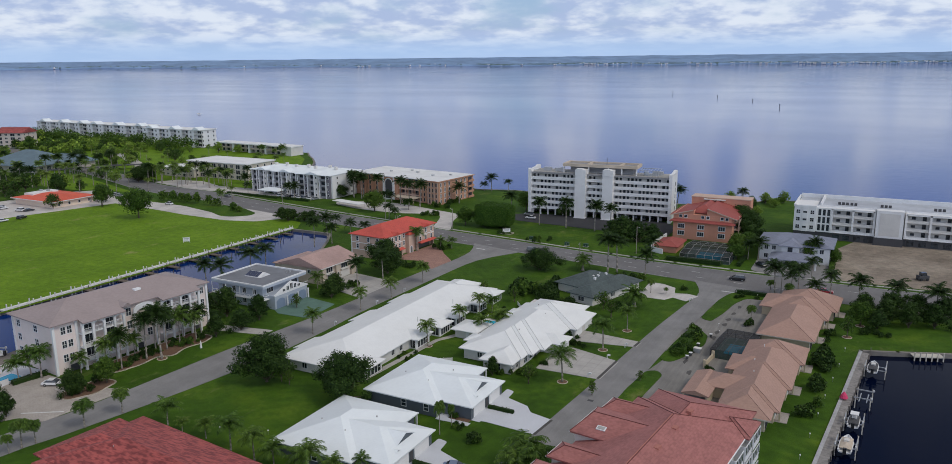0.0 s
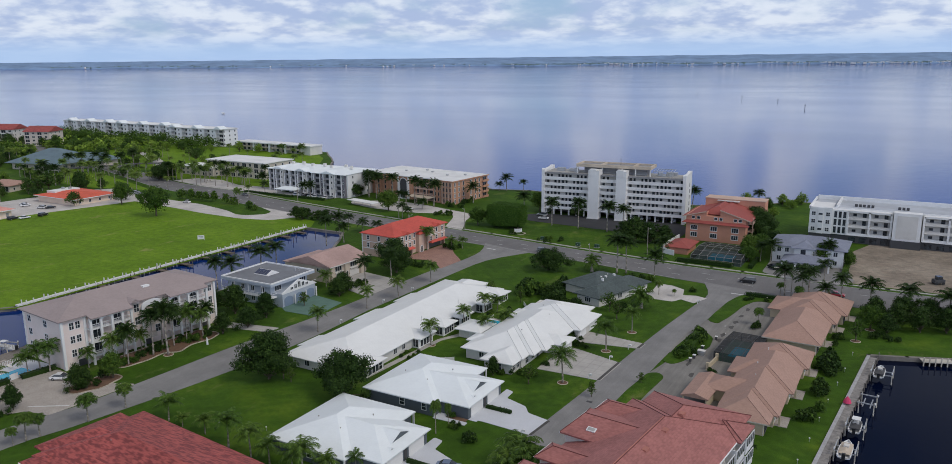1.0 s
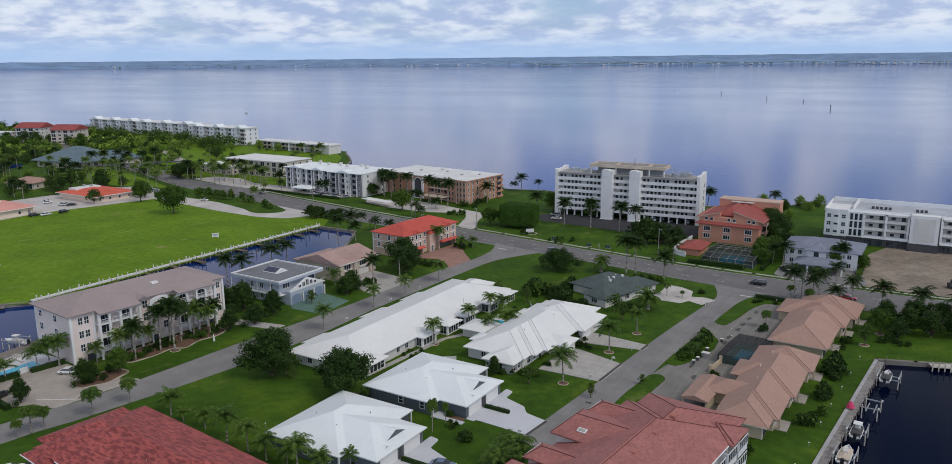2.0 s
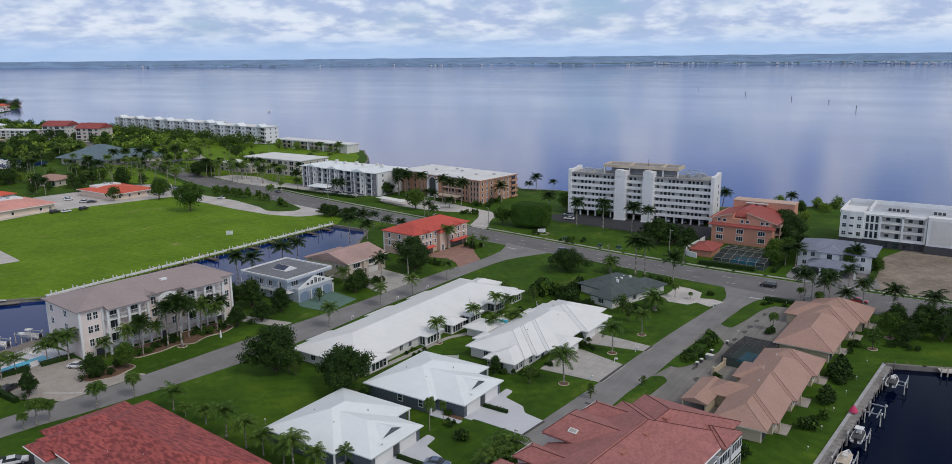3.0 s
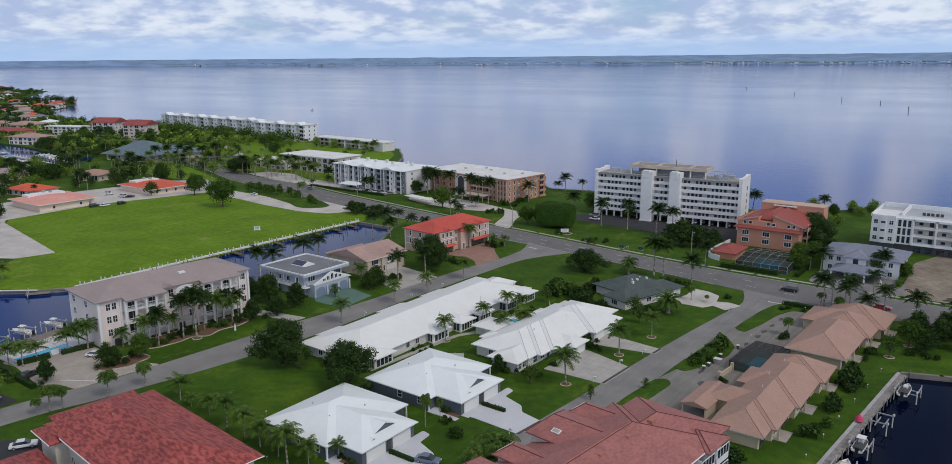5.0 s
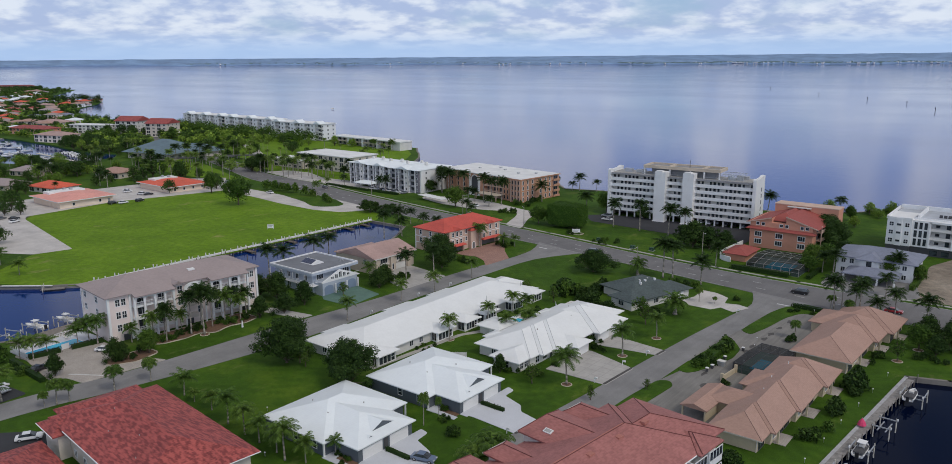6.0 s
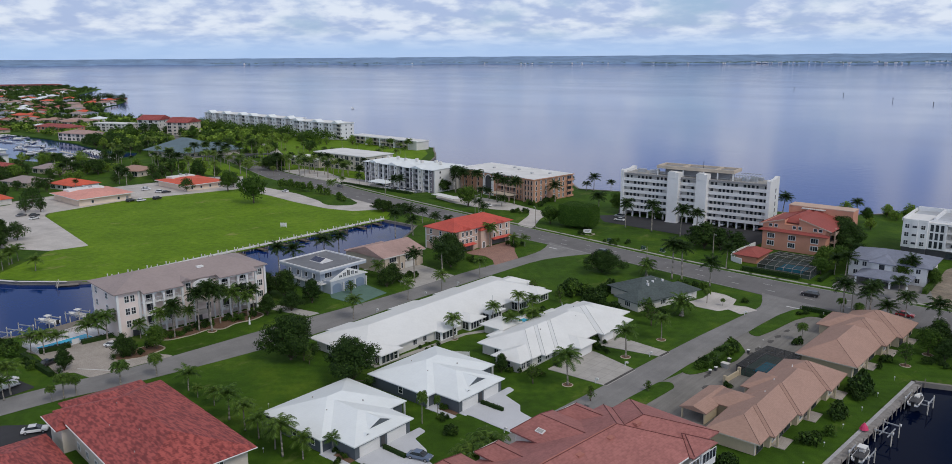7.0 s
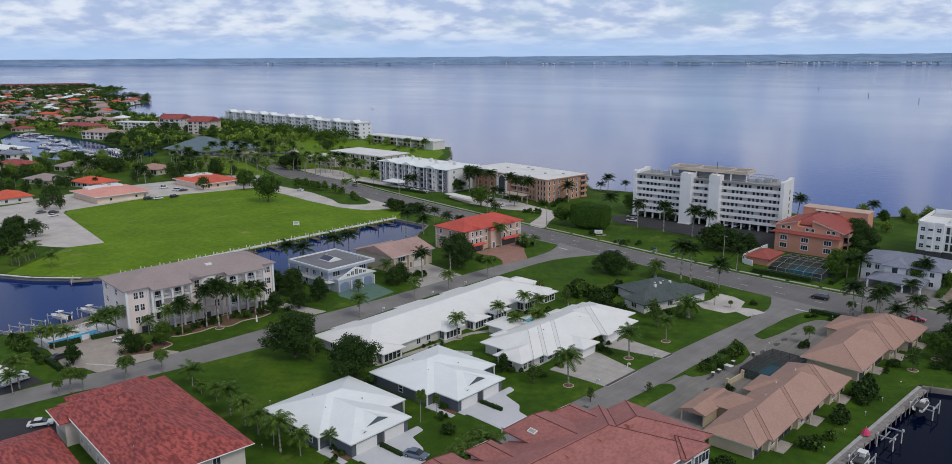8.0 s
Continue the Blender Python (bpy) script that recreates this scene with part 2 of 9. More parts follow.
WOOD = plain("grey weathered wood", (0.26, 0.23, 0.20), 0.85, vary=0.4, big=2.0)
DOCK_WOOD = plain("grey worn dock planks", (0.33, 0.31, 0.29), 0.9, vary=0.45, big=1.2)
PILE = plain("bleached timber piles", (0.62, 0.58, 0.50), 0.85, vary=0.3)
BAY = watery("bay water", (0.017, 0.040, 0.205), True)
POOL = watery("pool water", (0.03, 0.42, 0.62))
W_ROOF = roofing("white shingles", (0.765, 0.81, 0.82), (0.73, 0.77, 0.79), 0.11, (0.7, 1.6), 0.6, 0.10, 0.4, worn=0.2)
WARM_ROOF = roofing("warm white shingles", (0.755, 0.765, 0.75), (0.715, 0.725, 0.71), 0.11, (0.7, 1.6), 0.6, 0.12, 0.4, worn=0.25)
W_MEM = plain("white roof membrane", (0.82, 0.82, 0.80), 0.6, vary=0.2, big=0.12)
BLUE_MEM = plain("pale blue grey membrane", (0.50, 0.53, 0.58), 0.7, vary=0.3, big=0.12)
G_MEM = plain("grey roof membrane", (0.42, 0.41, 0.39), 0.8, vary=0.3, big=0.15)
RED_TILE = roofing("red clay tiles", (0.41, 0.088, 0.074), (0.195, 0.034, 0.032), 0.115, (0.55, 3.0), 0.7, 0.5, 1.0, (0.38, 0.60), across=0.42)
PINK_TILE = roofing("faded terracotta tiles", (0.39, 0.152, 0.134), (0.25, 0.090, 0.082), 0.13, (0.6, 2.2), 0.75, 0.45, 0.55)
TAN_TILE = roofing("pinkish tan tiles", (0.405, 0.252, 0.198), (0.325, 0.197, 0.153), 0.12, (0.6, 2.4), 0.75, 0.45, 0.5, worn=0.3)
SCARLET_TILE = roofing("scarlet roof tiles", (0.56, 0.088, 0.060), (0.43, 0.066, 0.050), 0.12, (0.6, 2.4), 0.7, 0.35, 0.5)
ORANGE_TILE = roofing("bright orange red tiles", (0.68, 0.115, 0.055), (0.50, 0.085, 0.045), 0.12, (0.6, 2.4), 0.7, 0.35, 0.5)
PALE_TILE = roofing("faded pink tiles", (0.43, 0.29, 0.255), (0.35, 0.23, 0.205), 0.12, (0.6, 2.0), 0.75, 0.3, 0.5)
DECK_GREY = plain("grey roof gravel", (0.21, 0.22, 0.24), 0.85, vary=0.3, big=0.2)
SOLAR = gloss_paint("solar panel glass", (0.012, 0.022, 0.07))
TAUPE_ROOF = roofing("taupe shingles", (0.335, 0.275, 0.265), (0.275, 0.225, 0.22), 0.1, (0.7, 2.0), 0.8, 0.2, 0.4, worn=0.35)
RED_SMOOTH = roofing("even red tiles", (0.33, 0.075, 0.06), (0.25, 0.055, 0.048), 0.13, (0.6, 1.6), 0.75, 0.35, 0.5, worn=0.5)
SLATE_ROOF = roofing("blue grey shingles", (0.215, 0.235, 0.30), (0.165, 0.18, 0.235), 0.1, (0.7, 2.0), 0.7, 0.25, 0.5)
DARK_ROOF = roofing("mossy dark shingles", (0.080, 0.104, 0.104), (0.042, 0.058, 0.056), 0.1, (0.7, 2.0), 0.8, 0.2, 0.5, (0.40, 0.60), worn=1.0)
CAP_DARK = plain("dark ridge mortar", (0.17, 0.095, 0.075), 0.85)
CAP_WINE = plain("wine red ridge mortar", (0.15, 0.045, 0.042), 0.85)
G_DARK = plain("grey metal flashing", (0.40, 0.40, 0.41), 0.6)
CAP_PINK = plain("terracotta ridge caps", (0.46, 0.18, 0.14), 0.8)
WHITE = plain("white paint", (0.80, 0.80, 0.79), 0.55, vary=0.08)
OFFWHITE = plain("off-white stucco", (0.70, 0.68, 0.64), 0.8, vary=0.14)
CREAM = plain("cream stucco", (0.62, 0.555, 0.48), 0.8, vary=0.14)
PALE_PINK = plain("pale pinkish stucco", (0.83, 0.715, 0.665), 0.8, vary=0.12)
# Sunlight on the shop walls is put into this warm stucco colour.
SUN_CREAM = plain("sun-warmed cream stucco", (0.80, 0.67, 0.54), 0.8, vary=0.1)
TAN = plain("tan stucco", (0.58, 0.49, 0.39), 0.85, vary=0.15)
OCHRE = plain("pale ochre stucco", (0.56, 0.47, 0.33), 0.85, vary=0.15)
PEACH = plain("peach stucco", (0.60, 0.43, 0.34), 0.85, vary=0.12)
SALMON = plain("salmon stucco", (0.64, 0.30, 0.20), 0.85, vary=0.14)
BRICK_BROWN = plain("orange brown masonry", (0.56, 0.30, 0.19), 0.85, vary=0.25, big=0.8)
SLATE_WALL = plain("slate blue siding", (0.105, 0.125, 0.145), 0.7, vary=0.12)
SIDING = plain("pale blue grey siding", (0.43, 0.48, 0.55), 0.7, vary=0.1)
GREY_WALL = plain("grey stucco", (0.30, 0.30, 0.31), 0.8, vary=0.15)
CHARCOAL = plain("charcoal block", (0.075, 0.075, 0.08), 0.85)
BLUE_DOOR = plain("blue grey door paint", (0.22, 0.29, 0.40), 0.5)
DUSK_WALL = plain("violet grey siding", (0.175, 0.165, 0.19), 0.8, vary=0.15)
# Dark tone stands in for the shade inside openings.
SHADE_IN = plain("shade-dark opening colour", (0.16, 0.15, 0.14), 0.9)
GLASS = glassy("window glass", (0.035, 0.042, 0.05))


def mesh_screen(nt, b):
    b.inputs["Base Color"].default_value, b.inputs["Roughness"].default_value = (0.02, 0.022, 0.024, 1), 0.9
    tr, mx = nt.nodes.new("ShaderNodeBsdfTransparent"), nt.nodes.new("ShaderNodeMixShader")
    mx.inputs[0].default_value = 0.62
    link(nt, tr.outputs[0], mx.inputs[1])
    link(nt, b.outputs[0], mx.inputs[2])
    link(nt, mx.outputs[0], nt.nodes["Material Output"].inputs[0])


SCREEN = material("dark insect screen", mesh_screen)
STEEL = plain("galvanised steel", (0.55, 0.56, 0.57), 0.4, 0.6)
BLACK = plain("black plastic", (0.02, 0.02, 0.022), 0.5)
RUBBER = plain("tyre rubber", (0.025, 0.025, 0.027), 0.8)
BARK = plain("grey palm trunk", (0.36, 0.325, 0.28), 0.9, vary=0.35, big=2.5, relief=0.4)
WOODY = plain("brown bark", (0.16, 0.125, 0.095), 0.9, vary=0.35, big=2.0, relief=0.4)
MULCH = plain("brown mulch", (0.20, 0.115, 0.07), 0.95, vary=0.35, big=1.5)
EDGING = plain("pale stone edging", (0.58, 0.50, 0.40), 0.9)
FROND = leafy("palm fronds", (0.010, 0.026, 0.007), (0.027, 0.055, 0.011))
FROND_L = leafy("yellow green fronds", (0.038, 0.078, 0.013), (0.086, 0.146, 0.028))
LEAF = leafy("dark leaves", (0.011, 0.030, 0.008), (0.040, 0.078, 0.017))
LEAF_G = leafy("clipped fig leaves", (0.026, 0.070, 0.010), (0.055, 0.118, 0.018))
# Lit copies of the foliage: sunlight is put into these leaf and frond colours.
LEAF_SUN = leafy("sunlit yellow green leaves", (0.075, 0.150, 0.020), (0.175, 0.270, 0.045))
FROND_SUN = leafy("sunlit palm fronds", (0.060, 0.110, 0.020), (0.140, 0.205, 0.045))
# Pale concrete, brightened further to put sunlight into the far paving.
PALE_SUN_LANE = asphalt_like("pale sun-brightened concrete paving", (0.55, 0.52, 0.49))
QUAY_WHITE = plain("weathered white quay paint", (0.78, 0.77, 0.74), 0.8, vary=0.25, big=1.0)
ROSE_TILE = roofing("bright rose tiles", (0.74, 0.34, 0.28), (0.62, 0.27, 0.22), 0.13, (0.6, 1.6), 0.75, 0.3, 0.5, worn=0.4)
HALL_ROOF = roofing("blue grey metal roofing", (0.125, 0.185, 0.215), (0.10, 0.15, 0.18), 0.3, (0.3, 1.0), 0.6, 0.2, 0.5)
DARK_RED = plain("dark red roof sheet", (0.22, 0.055, 0.055), 0.8, vary=0.35, big=0.08)
LEAF_D = leafy("deep green leaves", (0.018, 0.045, 0.010), (0.050, 0.098, 0.020))
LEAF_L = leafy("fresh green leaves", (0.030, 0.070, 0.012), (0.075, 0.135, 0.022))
# Aerial haze is painted into this blue base colour.
FAR_LAND = plain("haze-blue woodland", (0.22, 0.34, 0.53), 0.95, vary=0.38, big=0.011, small=0.05, relief=0.0)


# ---- building blocks ----
def box(bm, x0, x1, y0, y1, z0, z1):
    v = [bm.verts.new(p) for p in ((x0, y0, z0), (x1, y0, z0), (x1, y1, z0), (x0, y1, z0), (x0, y0, z1), (x1, y0, z1), (x1, y1, z1), (x0, y1, z1))]
    for f in ((3, 2, 1, 0), (4, 5, 6, 7), (0, 1, 5, 4), (1, 2, 6, 5), (2, 3, 7, 6), (3, 0, 4, 7)):
        bm.faces.new([v[i] for i in f])
    return bm


def prism(bm, poly, z0, z1):
    if sum(a[0] * b[1] - b[0] * a[1] for a, b in zip(poly, poly[1:] + poly[:1])) < 0:
        poly = poly[::-1]
    low, top = [bm.verts.new((x, y, z0)) for x, y in poly], [bm.verts.new((x, y, z1)) for x, y in poly]
    bm.faces.new(top)
    bm.faces.new(low[::-1])
    for i in range(len(poly)):
        j = (i + 1) % len(poly)
        bm.faces.new((low[i], low[j], top[j], top[i]))
    return bm


def tube(bm, p, q, r0, r1=None, n=6):
    p, q, r1 = Vector(p), Vector(q), r0 if r1 is None else r1
    turn = (q - p).to_track_quat("Z", "Y").to_matrix()
    rings = [[bm.verts.new(c + turn @ Vector((r * math.cos(a), r * math.sin(a), 0))) for a in (2 * math.pi * k / n for k in range(n))] for c, r in ((p, r0), (q, r1))]
    for k in range(n):
        bm.faces.new((rings[0][k], rings[0][(k + 1) % n], rings[1][(k + 1) % n], rings[1][k]))
    bm.faces.new(rings[1])
    bm.faces.new(rings[0][::-1])
    return bm


def hip(bm, x0, x1, y0, y1, z, rise, ends="hh", axis="", thick=0.22, run=None):
    """A roof over a rectangle, eaves at z: a ridge along the longer side (or axis); ends: h hipped, g gabled, low end first."""
    axis = axis or ("x" if x1 - x0 >= y1 - y0 else "y")
    sw = axis == "y"
    a0, a1, b0, b1 = (y0, y1, x0, x1) if sw else (x0, x1, y0, y1)
    half, mid = (b1 - b0) / 2, (b0 + b1) / 2
    r0 = a0 + (min(run or half, (a1 - a0) / 2 - 0.01) if ends[0] == "h" else 0)
    r1 = a1 - (min(half, (a1 - a0) / 2 - 0.01) if ends[1] == "h" else 0)
    P = lambda a, b, c: bm.verts.new((b, a, c) if sw else (a, b, c))  # noqa: E731
    lo = [P(a0, b0, z - thick), P(a1, b0, z - thick), P(a1, b1, z - thick), P(a0, b1, z - thick)]
    ev = [P(a0, b0, z), P(a1, b0, z), P(a1, b1, z), P(a0, b1, z)]
    ri = [P(r0, mid, z + rise), P(r1, mid, z + rise)]
    faces = [(lo[3], lo[2], lo[1], lo[0]), (ev[0], ev[1], ri[1], ri[0]), (ev[2], ev[3], ri[0], ri[1]), (ev[1], ev[2], ri[1]), (ev[3], ev[0], ri[0])]
    faces += [(lo[k], lo[(k + 1) % 4], ev[(k + 1) % 4], ev[k]) for k in range(4)]
    for f in faces:
        bm.faces.new(f[::-1] if sw else f)
    return bm


def caps(bm, x0, x1, y0, y1, z, rise, ends="hh", axis="", r=0.14, run=None):
    """The ridge and hip caps of such a roof."""
    axis = axis or ("x" if x1 - x0 >= y1 - y0 else "y")
    sw = axis == "y"
    a0, a1, b0, b1 = (y0, y1, x0, x1) if sw else (x0, x1, y0, y1)
    half, mid = (b1 - b0) / 2, (b0 + b1) / 2
    r0 = a0 + (min(run or half, (a1 - a0) / 2) if ends[0] == "h" else 0)
    r1 = a1 - (min(half, (a1 - a0) / 2) if ends[1] == "h" else 0)
    P = lambda a, b, c: (b, a, c) if sw else (a, b, c)  # noqa: E731
    t0, t1 = P(r0, mid, z + rise), P(r1, mid, z + rise)
    if (Vector(t0) - Vector(t1)).length > 0.3:
        tube(bm, t0, t1, r, n=5)
    for e, t, a in ((ends[0], t0, a0), (ends[1], t1, a1)):
        if e == "h":
            for b in (b0, b1):
                tube(bm, t, P(a, b, z + 0.02), r, n=5)
    return bm


def mesh_of(name, bm, mats, smooth=False):
    me = bpy.data.meshes.new(name)
    bm.normal_update()
    bm.to_mesh(me)
    bm.free()
    for m in mats if isinstance(mats, (list, tuple)) else [mats]:
        me.materials.append(m)
    if smooth:
        me.polygons.foreach_set("use_smooth", [True] * len(me.polygons))
    return me


def part(name, bm, mat, parent, label="", at=None, smooth=False):
    ob = new(name, mesh_of(name, bm, mat, smooth) if isinstance(bm, bmesh.types.BMesh) else bm)
    ob.parent = parent
    if at is not None:
        ob.matrix_basis = at
    return tagged(ob, label)


def thing(name, label, category, x, y, z=0.0, turn=0.0, group=""):
    ob = new(name)
    ob.matrix_basis = pose(x, y, z, 0, 0, turn)
    return tagged(ob, label, category, group)


def structure(name, bm, mat, label, smooth=False):
    return tagged(new(name, mesh_of(name, bm, mat, smooth)), label, name.split("_")[0], "", "structure")


B = bmesh.new
SHARED = {}


def lattice(xs, zs, y0, y1):
    """One frame with openings: every second cell of the grid, both ways, stays open."""
    bm = B()
    V = [[[bm.verts.new((x, y, z)) for z in zs] for x in xs] for y in (y0, y1)]
    solid = lambda i, k: 0 <= i < len(xs) - 1 and 0 <= k < len(zs) - 1 and not (i % 2 and k % 2)  # noqa: E731
    for i in range(len(xs) - 1):
        for k in range(len(zs) - 1):
            if not solid(i, k):
                continue
            for q, way in ((0, 1), (1, -1)):
                bm.faces.new([V[q][i][k], V[q][i + 1][k], V[q][i + 1][k + 1], V[q][i][k + 1]][::way])
            for di, dk, p, q in ((-1, 0, (i, k), (i, k + 1)), (1, 0, (i + 1, k + 1), (i + 1, k)), (0, -1, (i + 1, k), (i, k)), (0, 1, (i, k + 1), (i + 1, k + 1))):
                if not solid(i + di, k + dk):
                    bm.faces.new((V[0][p[0]][p[1]], V[0][q[0]][q[1]], V[1][q[0]][q[1]], V[1][p[0]][p[1]]))
    bmesh.ops.recalc_face_normals(bm, faces=bm.faces)
    return bm


def window_meshes(w, h, nx, ny, rim, glass, trim):
    key = (w, h, nx, ny, rim.name, glass.name, trim)
    if key not in SHARED:
        xs = [-w / 2 - trim] + [v for k in range(nx) for v in (-w / 2 + w * k / nx + (0.035 if k else 0), -w / 2 + w * (k + 1) / nx - (0.035 if k < nx - 1 else 0))] + [w / 2 + trim]
        zs = [-trim * 1.3] + [v for k in range(ny) for v in (h * k / ny + (0.03 if k else 0), h * (k + 1) / ny - (0.03 if k < ny - 1 else 0))] + [h + trim]
        f = lattice(xs, zs, -0.09, 0.02)
        SHARED[key] = mesh_of("window_frame", f, rim), mesh_of("pane", box(B(), -w / 2, w / 2, -0.03, 0.02, 0, h), glass)
    return SHARED[key]


def facing(side, u, v, z):
    """Where a thing on a wall stands: u along the wall, v the wall's plane."""
    return {"S": pose(u, v, z), "E": pose(v, u, z, 0, 0, 90), "N": pose(u, v, z, 0, 0, 180), "W": pose(v, u, z, 0, 0, -90)}[side]


def far_win(parent, side, u, v, z, w, h, nx, rim, trim):
    """A window of a far house, frame and glass in one piece."""
    key = ("far", round(w, 1), round(h, 1), nx, rim.name)
    if key not in SHARED:
        bm = lattice([-w / 2 - trim] + [s for k in range(nx) for s in (-w / 2 + w * k / nx + (0.05 if k else 0), -w / 2 + w * (k + 1) / nx - (0.05 if k < nx - 1 else 0))] + [w / 2 + trim], [-trim, 0, h, h + trim], -0.1, 0.02)
        solid = len(bm.faces)
        box(bm, -w / 2 - 0.02, w / 2 + 0.02, -0.03, 0.02, -0.02, h + 0.02)
        bm.faces.ensure_lookup_table()
        for f in bm.faces[solid:]:
            f.material_index = 1
        SHARED[key] = mesh_of("window", bm, [rim, GLASS])
    return part("window", SHARED[key], None, parent, "", facing(side, u, v, z))


def win(parent, side, u, v, z, w=1.2, h=1.3, nx=2, ny=1, rim=None, glass=None, trim=0.1, name="window"):
    f, p = window_meshes(w, h, nx, ny, rim or WHITE, glass or GLASS, trim)
    fr = part(name, f, None, parent, "", facing(side, u, v, z))
    part("pane", p, None, fr)
    return fr


def slab_door(parent, side, u, v, w, h, mat, name="garage_door", z=0.0, ribs=4):
    key = ("door", w, h, mat.name, ribs)
    if key not in SHARED:
        b = box(B(), -w / 2, w / 2, -0.04, 0.02, 0, h)
        for k in range(ribs):
            box(b, -w / 2 + 0.06, w / 2 - 0.06, -0.07, -0.04, h * k / ribs + 0.05, h * (k + 1) / ribs - 0.05)
        SHARED[key] = mesh_of(name, b, mat)
    return part(name, SHARED[key], None, parent, "", facing(side, u, v, z))


def ribbon(bm, left, right, z0, z1):
    """A road bed between two edges."""
    n = len(left)
    T, L = [[bm.verts.new((*p, z)) for p in side] for z in (z1,) for side in (left, right)], [[bm.verts.new((*p, z0)) for p in side] for side in (left, right)]
    for k in range(n - 1):
        bm.faces.new((T[1][k], T[1][k + 1], T[0][k + 1], T[0][k]))
        bm.faces.new((L[0][k], L[0][k + 1], T[0][k + 1], T[0][k]))
        bm.faces.new((T[1][k], T[1][k + 1], L[1][k + 1], L[1][k]))
    return bm


def smooth_line(pts, n=6):
    """A soft curve through the points."""
    out, P = [], [Vector(p) for p in pts]
    for k in range(len(P) - 1):
        a, b, c, d = P[max(k - 1, 0)], P[k], P[k + 1], P[min(k + 2, len(P) - 1)]
        for i in range(n):
            t = i / n
            out.append(tuple(0.5 * (2 * b + (c - a) * t + (2 * a - 5 * b + 4 * c - d) * t * t + (3 * b - a - 3 * c + d) * t ** 3)))
    return out + [tuple(P[-1])]


def rounded(poly, r=2.0, n=4):
    """A polygon with rounded corners."""
    out, P = [], [Vector(p) for p in poly]
    for k, p in enumerate(P):
        a, c = P[k - 1] - p, P[(k + 1) % len(P)] - p
        s = min(r, a.length * 0.45, c.length * 0.45)
        q0, q1 = p + a.normalized() * s, p + c.normalized() * s
        for i in range(n + 1):
            t = i / n
            out.append(tuple(q0 * (1 - t) ** 2 + p * 2 * t * (1 - t) + q1 * t * t))
    return out


# ---- ground, water, roads ----
SHORE = [(1500, 420), (700, 330), (300, 268), (120, 256), (8, 252), (-3, 238), (-22, 222), (-60, 217), (-123, 223), (-144, 217), (-160, 233), (-190, 229), (-240, 227),
         (-285, 246), (-303, 272), (-318, 288), (-332, 301), (-345, 315), (-450, 326), (-600, 331), (-735, 341), (-800, 330), (-900, 322), (-1030, 362), (-1130, 412), (-1220, 482), (-1292, 524),
         (-1345, 530), (-1500, 512), (-1900, 760), (-2200, 842), (-2400, 760), (-2600, 560), (-2600, -1500), (1500, -1500)]
CANAL = [(-167, 92), (-167, -33), (-174, -41), (-186, -51), (-200, -58), (-262, -90), (-400, -150), (-400, -330), (-180, -330), (-150, -130), (-134, -77), (-126, -62), (-127, 60), (-138, 80), (-146, 92)]
BASIN = [(54.0, 44.7), (62, 47.6), (74, 52.2), (100, 57.5), (140, 62), (140, -260), (36, -260), (44.9, -70), (49.0, -18), (51.4, 12)]
MARINA = [(-472, 100), (-484, 82), (-523, 72), (-620, 76), (-720, 104), (-770, 132), (-752, 146), (-690, 150), (-622, 150), (-560, 142), (-530, 146), (-506, 150), (-486, 138)]


def filled(bm, loops, z):
    edges = []
    for loop in loops:
        vs = [bm.verts.new((x, y, z)) for x, y in loop]
        edges += [bm.edges.new((vs[k], vs[(k + 1) % len(vs)])) for k in range(len(vs))]
    bmesh.ops.triangle_fill(bm, edges=edges, use_beauty=True)
    for f in bm.faces:
        f.normal_update()
        if f.normal.z < 0:
            f.normal_flip()
    for e in [e for e in bm.edges if len(e.link_faces) == 1]:
        a, b = e.verts
        lo = [bm.verts.new((v.co.x, v.co.y, -3)) for v in (a, b)]
        bm.faces.new((a, b, lo[1], lo[0]))
    return bm


structure("ground", filled(B(), [SHORE, CANAL, BASIN, MARINA], 0.0), LAWN, "green mown lawns and verges between canals")

EYE_X, EYE_Y = 72.0, -146.0


# Water bends up with distance to fit the far shore to the camera's view.
def bent_sea_height(d):
    return -1.1 + 40.0 * max(0.0, (d - 900.0) / 3750.0) ** 3.4


def bay():
    bm, rings = B(), []
    for d in [0, 150, 300, 450, 600, 900] + [900 + 250 * k for k in range(1, 17)]:
        rings.append([bm.verts.new((EYE_X + d * math.cos(a), EYE_Y + d * math.sin(a), bent_sea_height(d))) for a in (2 * math.pi * k / 96 for k in range(96))] if d else [bm.verts.new((EYE_X, EYE_Y, -1.1))])
    for r0, r1 in zip(rings, rings[1:]):
        for k in range(96):
            j = (k + 1) % 96
            bm.faces.new((r0[0], r1[k], r1[j]) if len(r0) == 1 else (r0[k], r1[k], r1[j], r0[j]))
    return bm


structure("water", bay(), BAY, "calm blue grey bay and canal water", True)


def strip(loop, w, z0, z1, mat, name, label, closed=True):
    bm, n = B(), len(loop)
    for k in range(n if closed else n - 1):
        p, q = Vector(loop[k]), Vector(loop[(k + 1) % n])
        d = (q - p).normalized()
        s = Vector((-d.y, d.x)) * w / 2
        prism(bm, [tuple(p + s - d * w / 2), tuple(p - s - d * w / 2), tuple(q - s + d * w / 2), tuple(q + s + d * w / 2)], z0, z1)
    return structure(name, bm, mat, label)


strip(CANAL, 0.9, -2.5, 0.16, SEAWALL, "seawall_1", "pale concrete seawall along the canal")
strip(BASIN, 0.8, -2.5, 0.14, SEAWALL, "seawall_2", "stained concrete seawall round the boat basin")
strip(SHORE[3:18], 1.2, -2.5, 0.2, SEAWALL, "seawall_3", "low grey seawall along the bay", False)

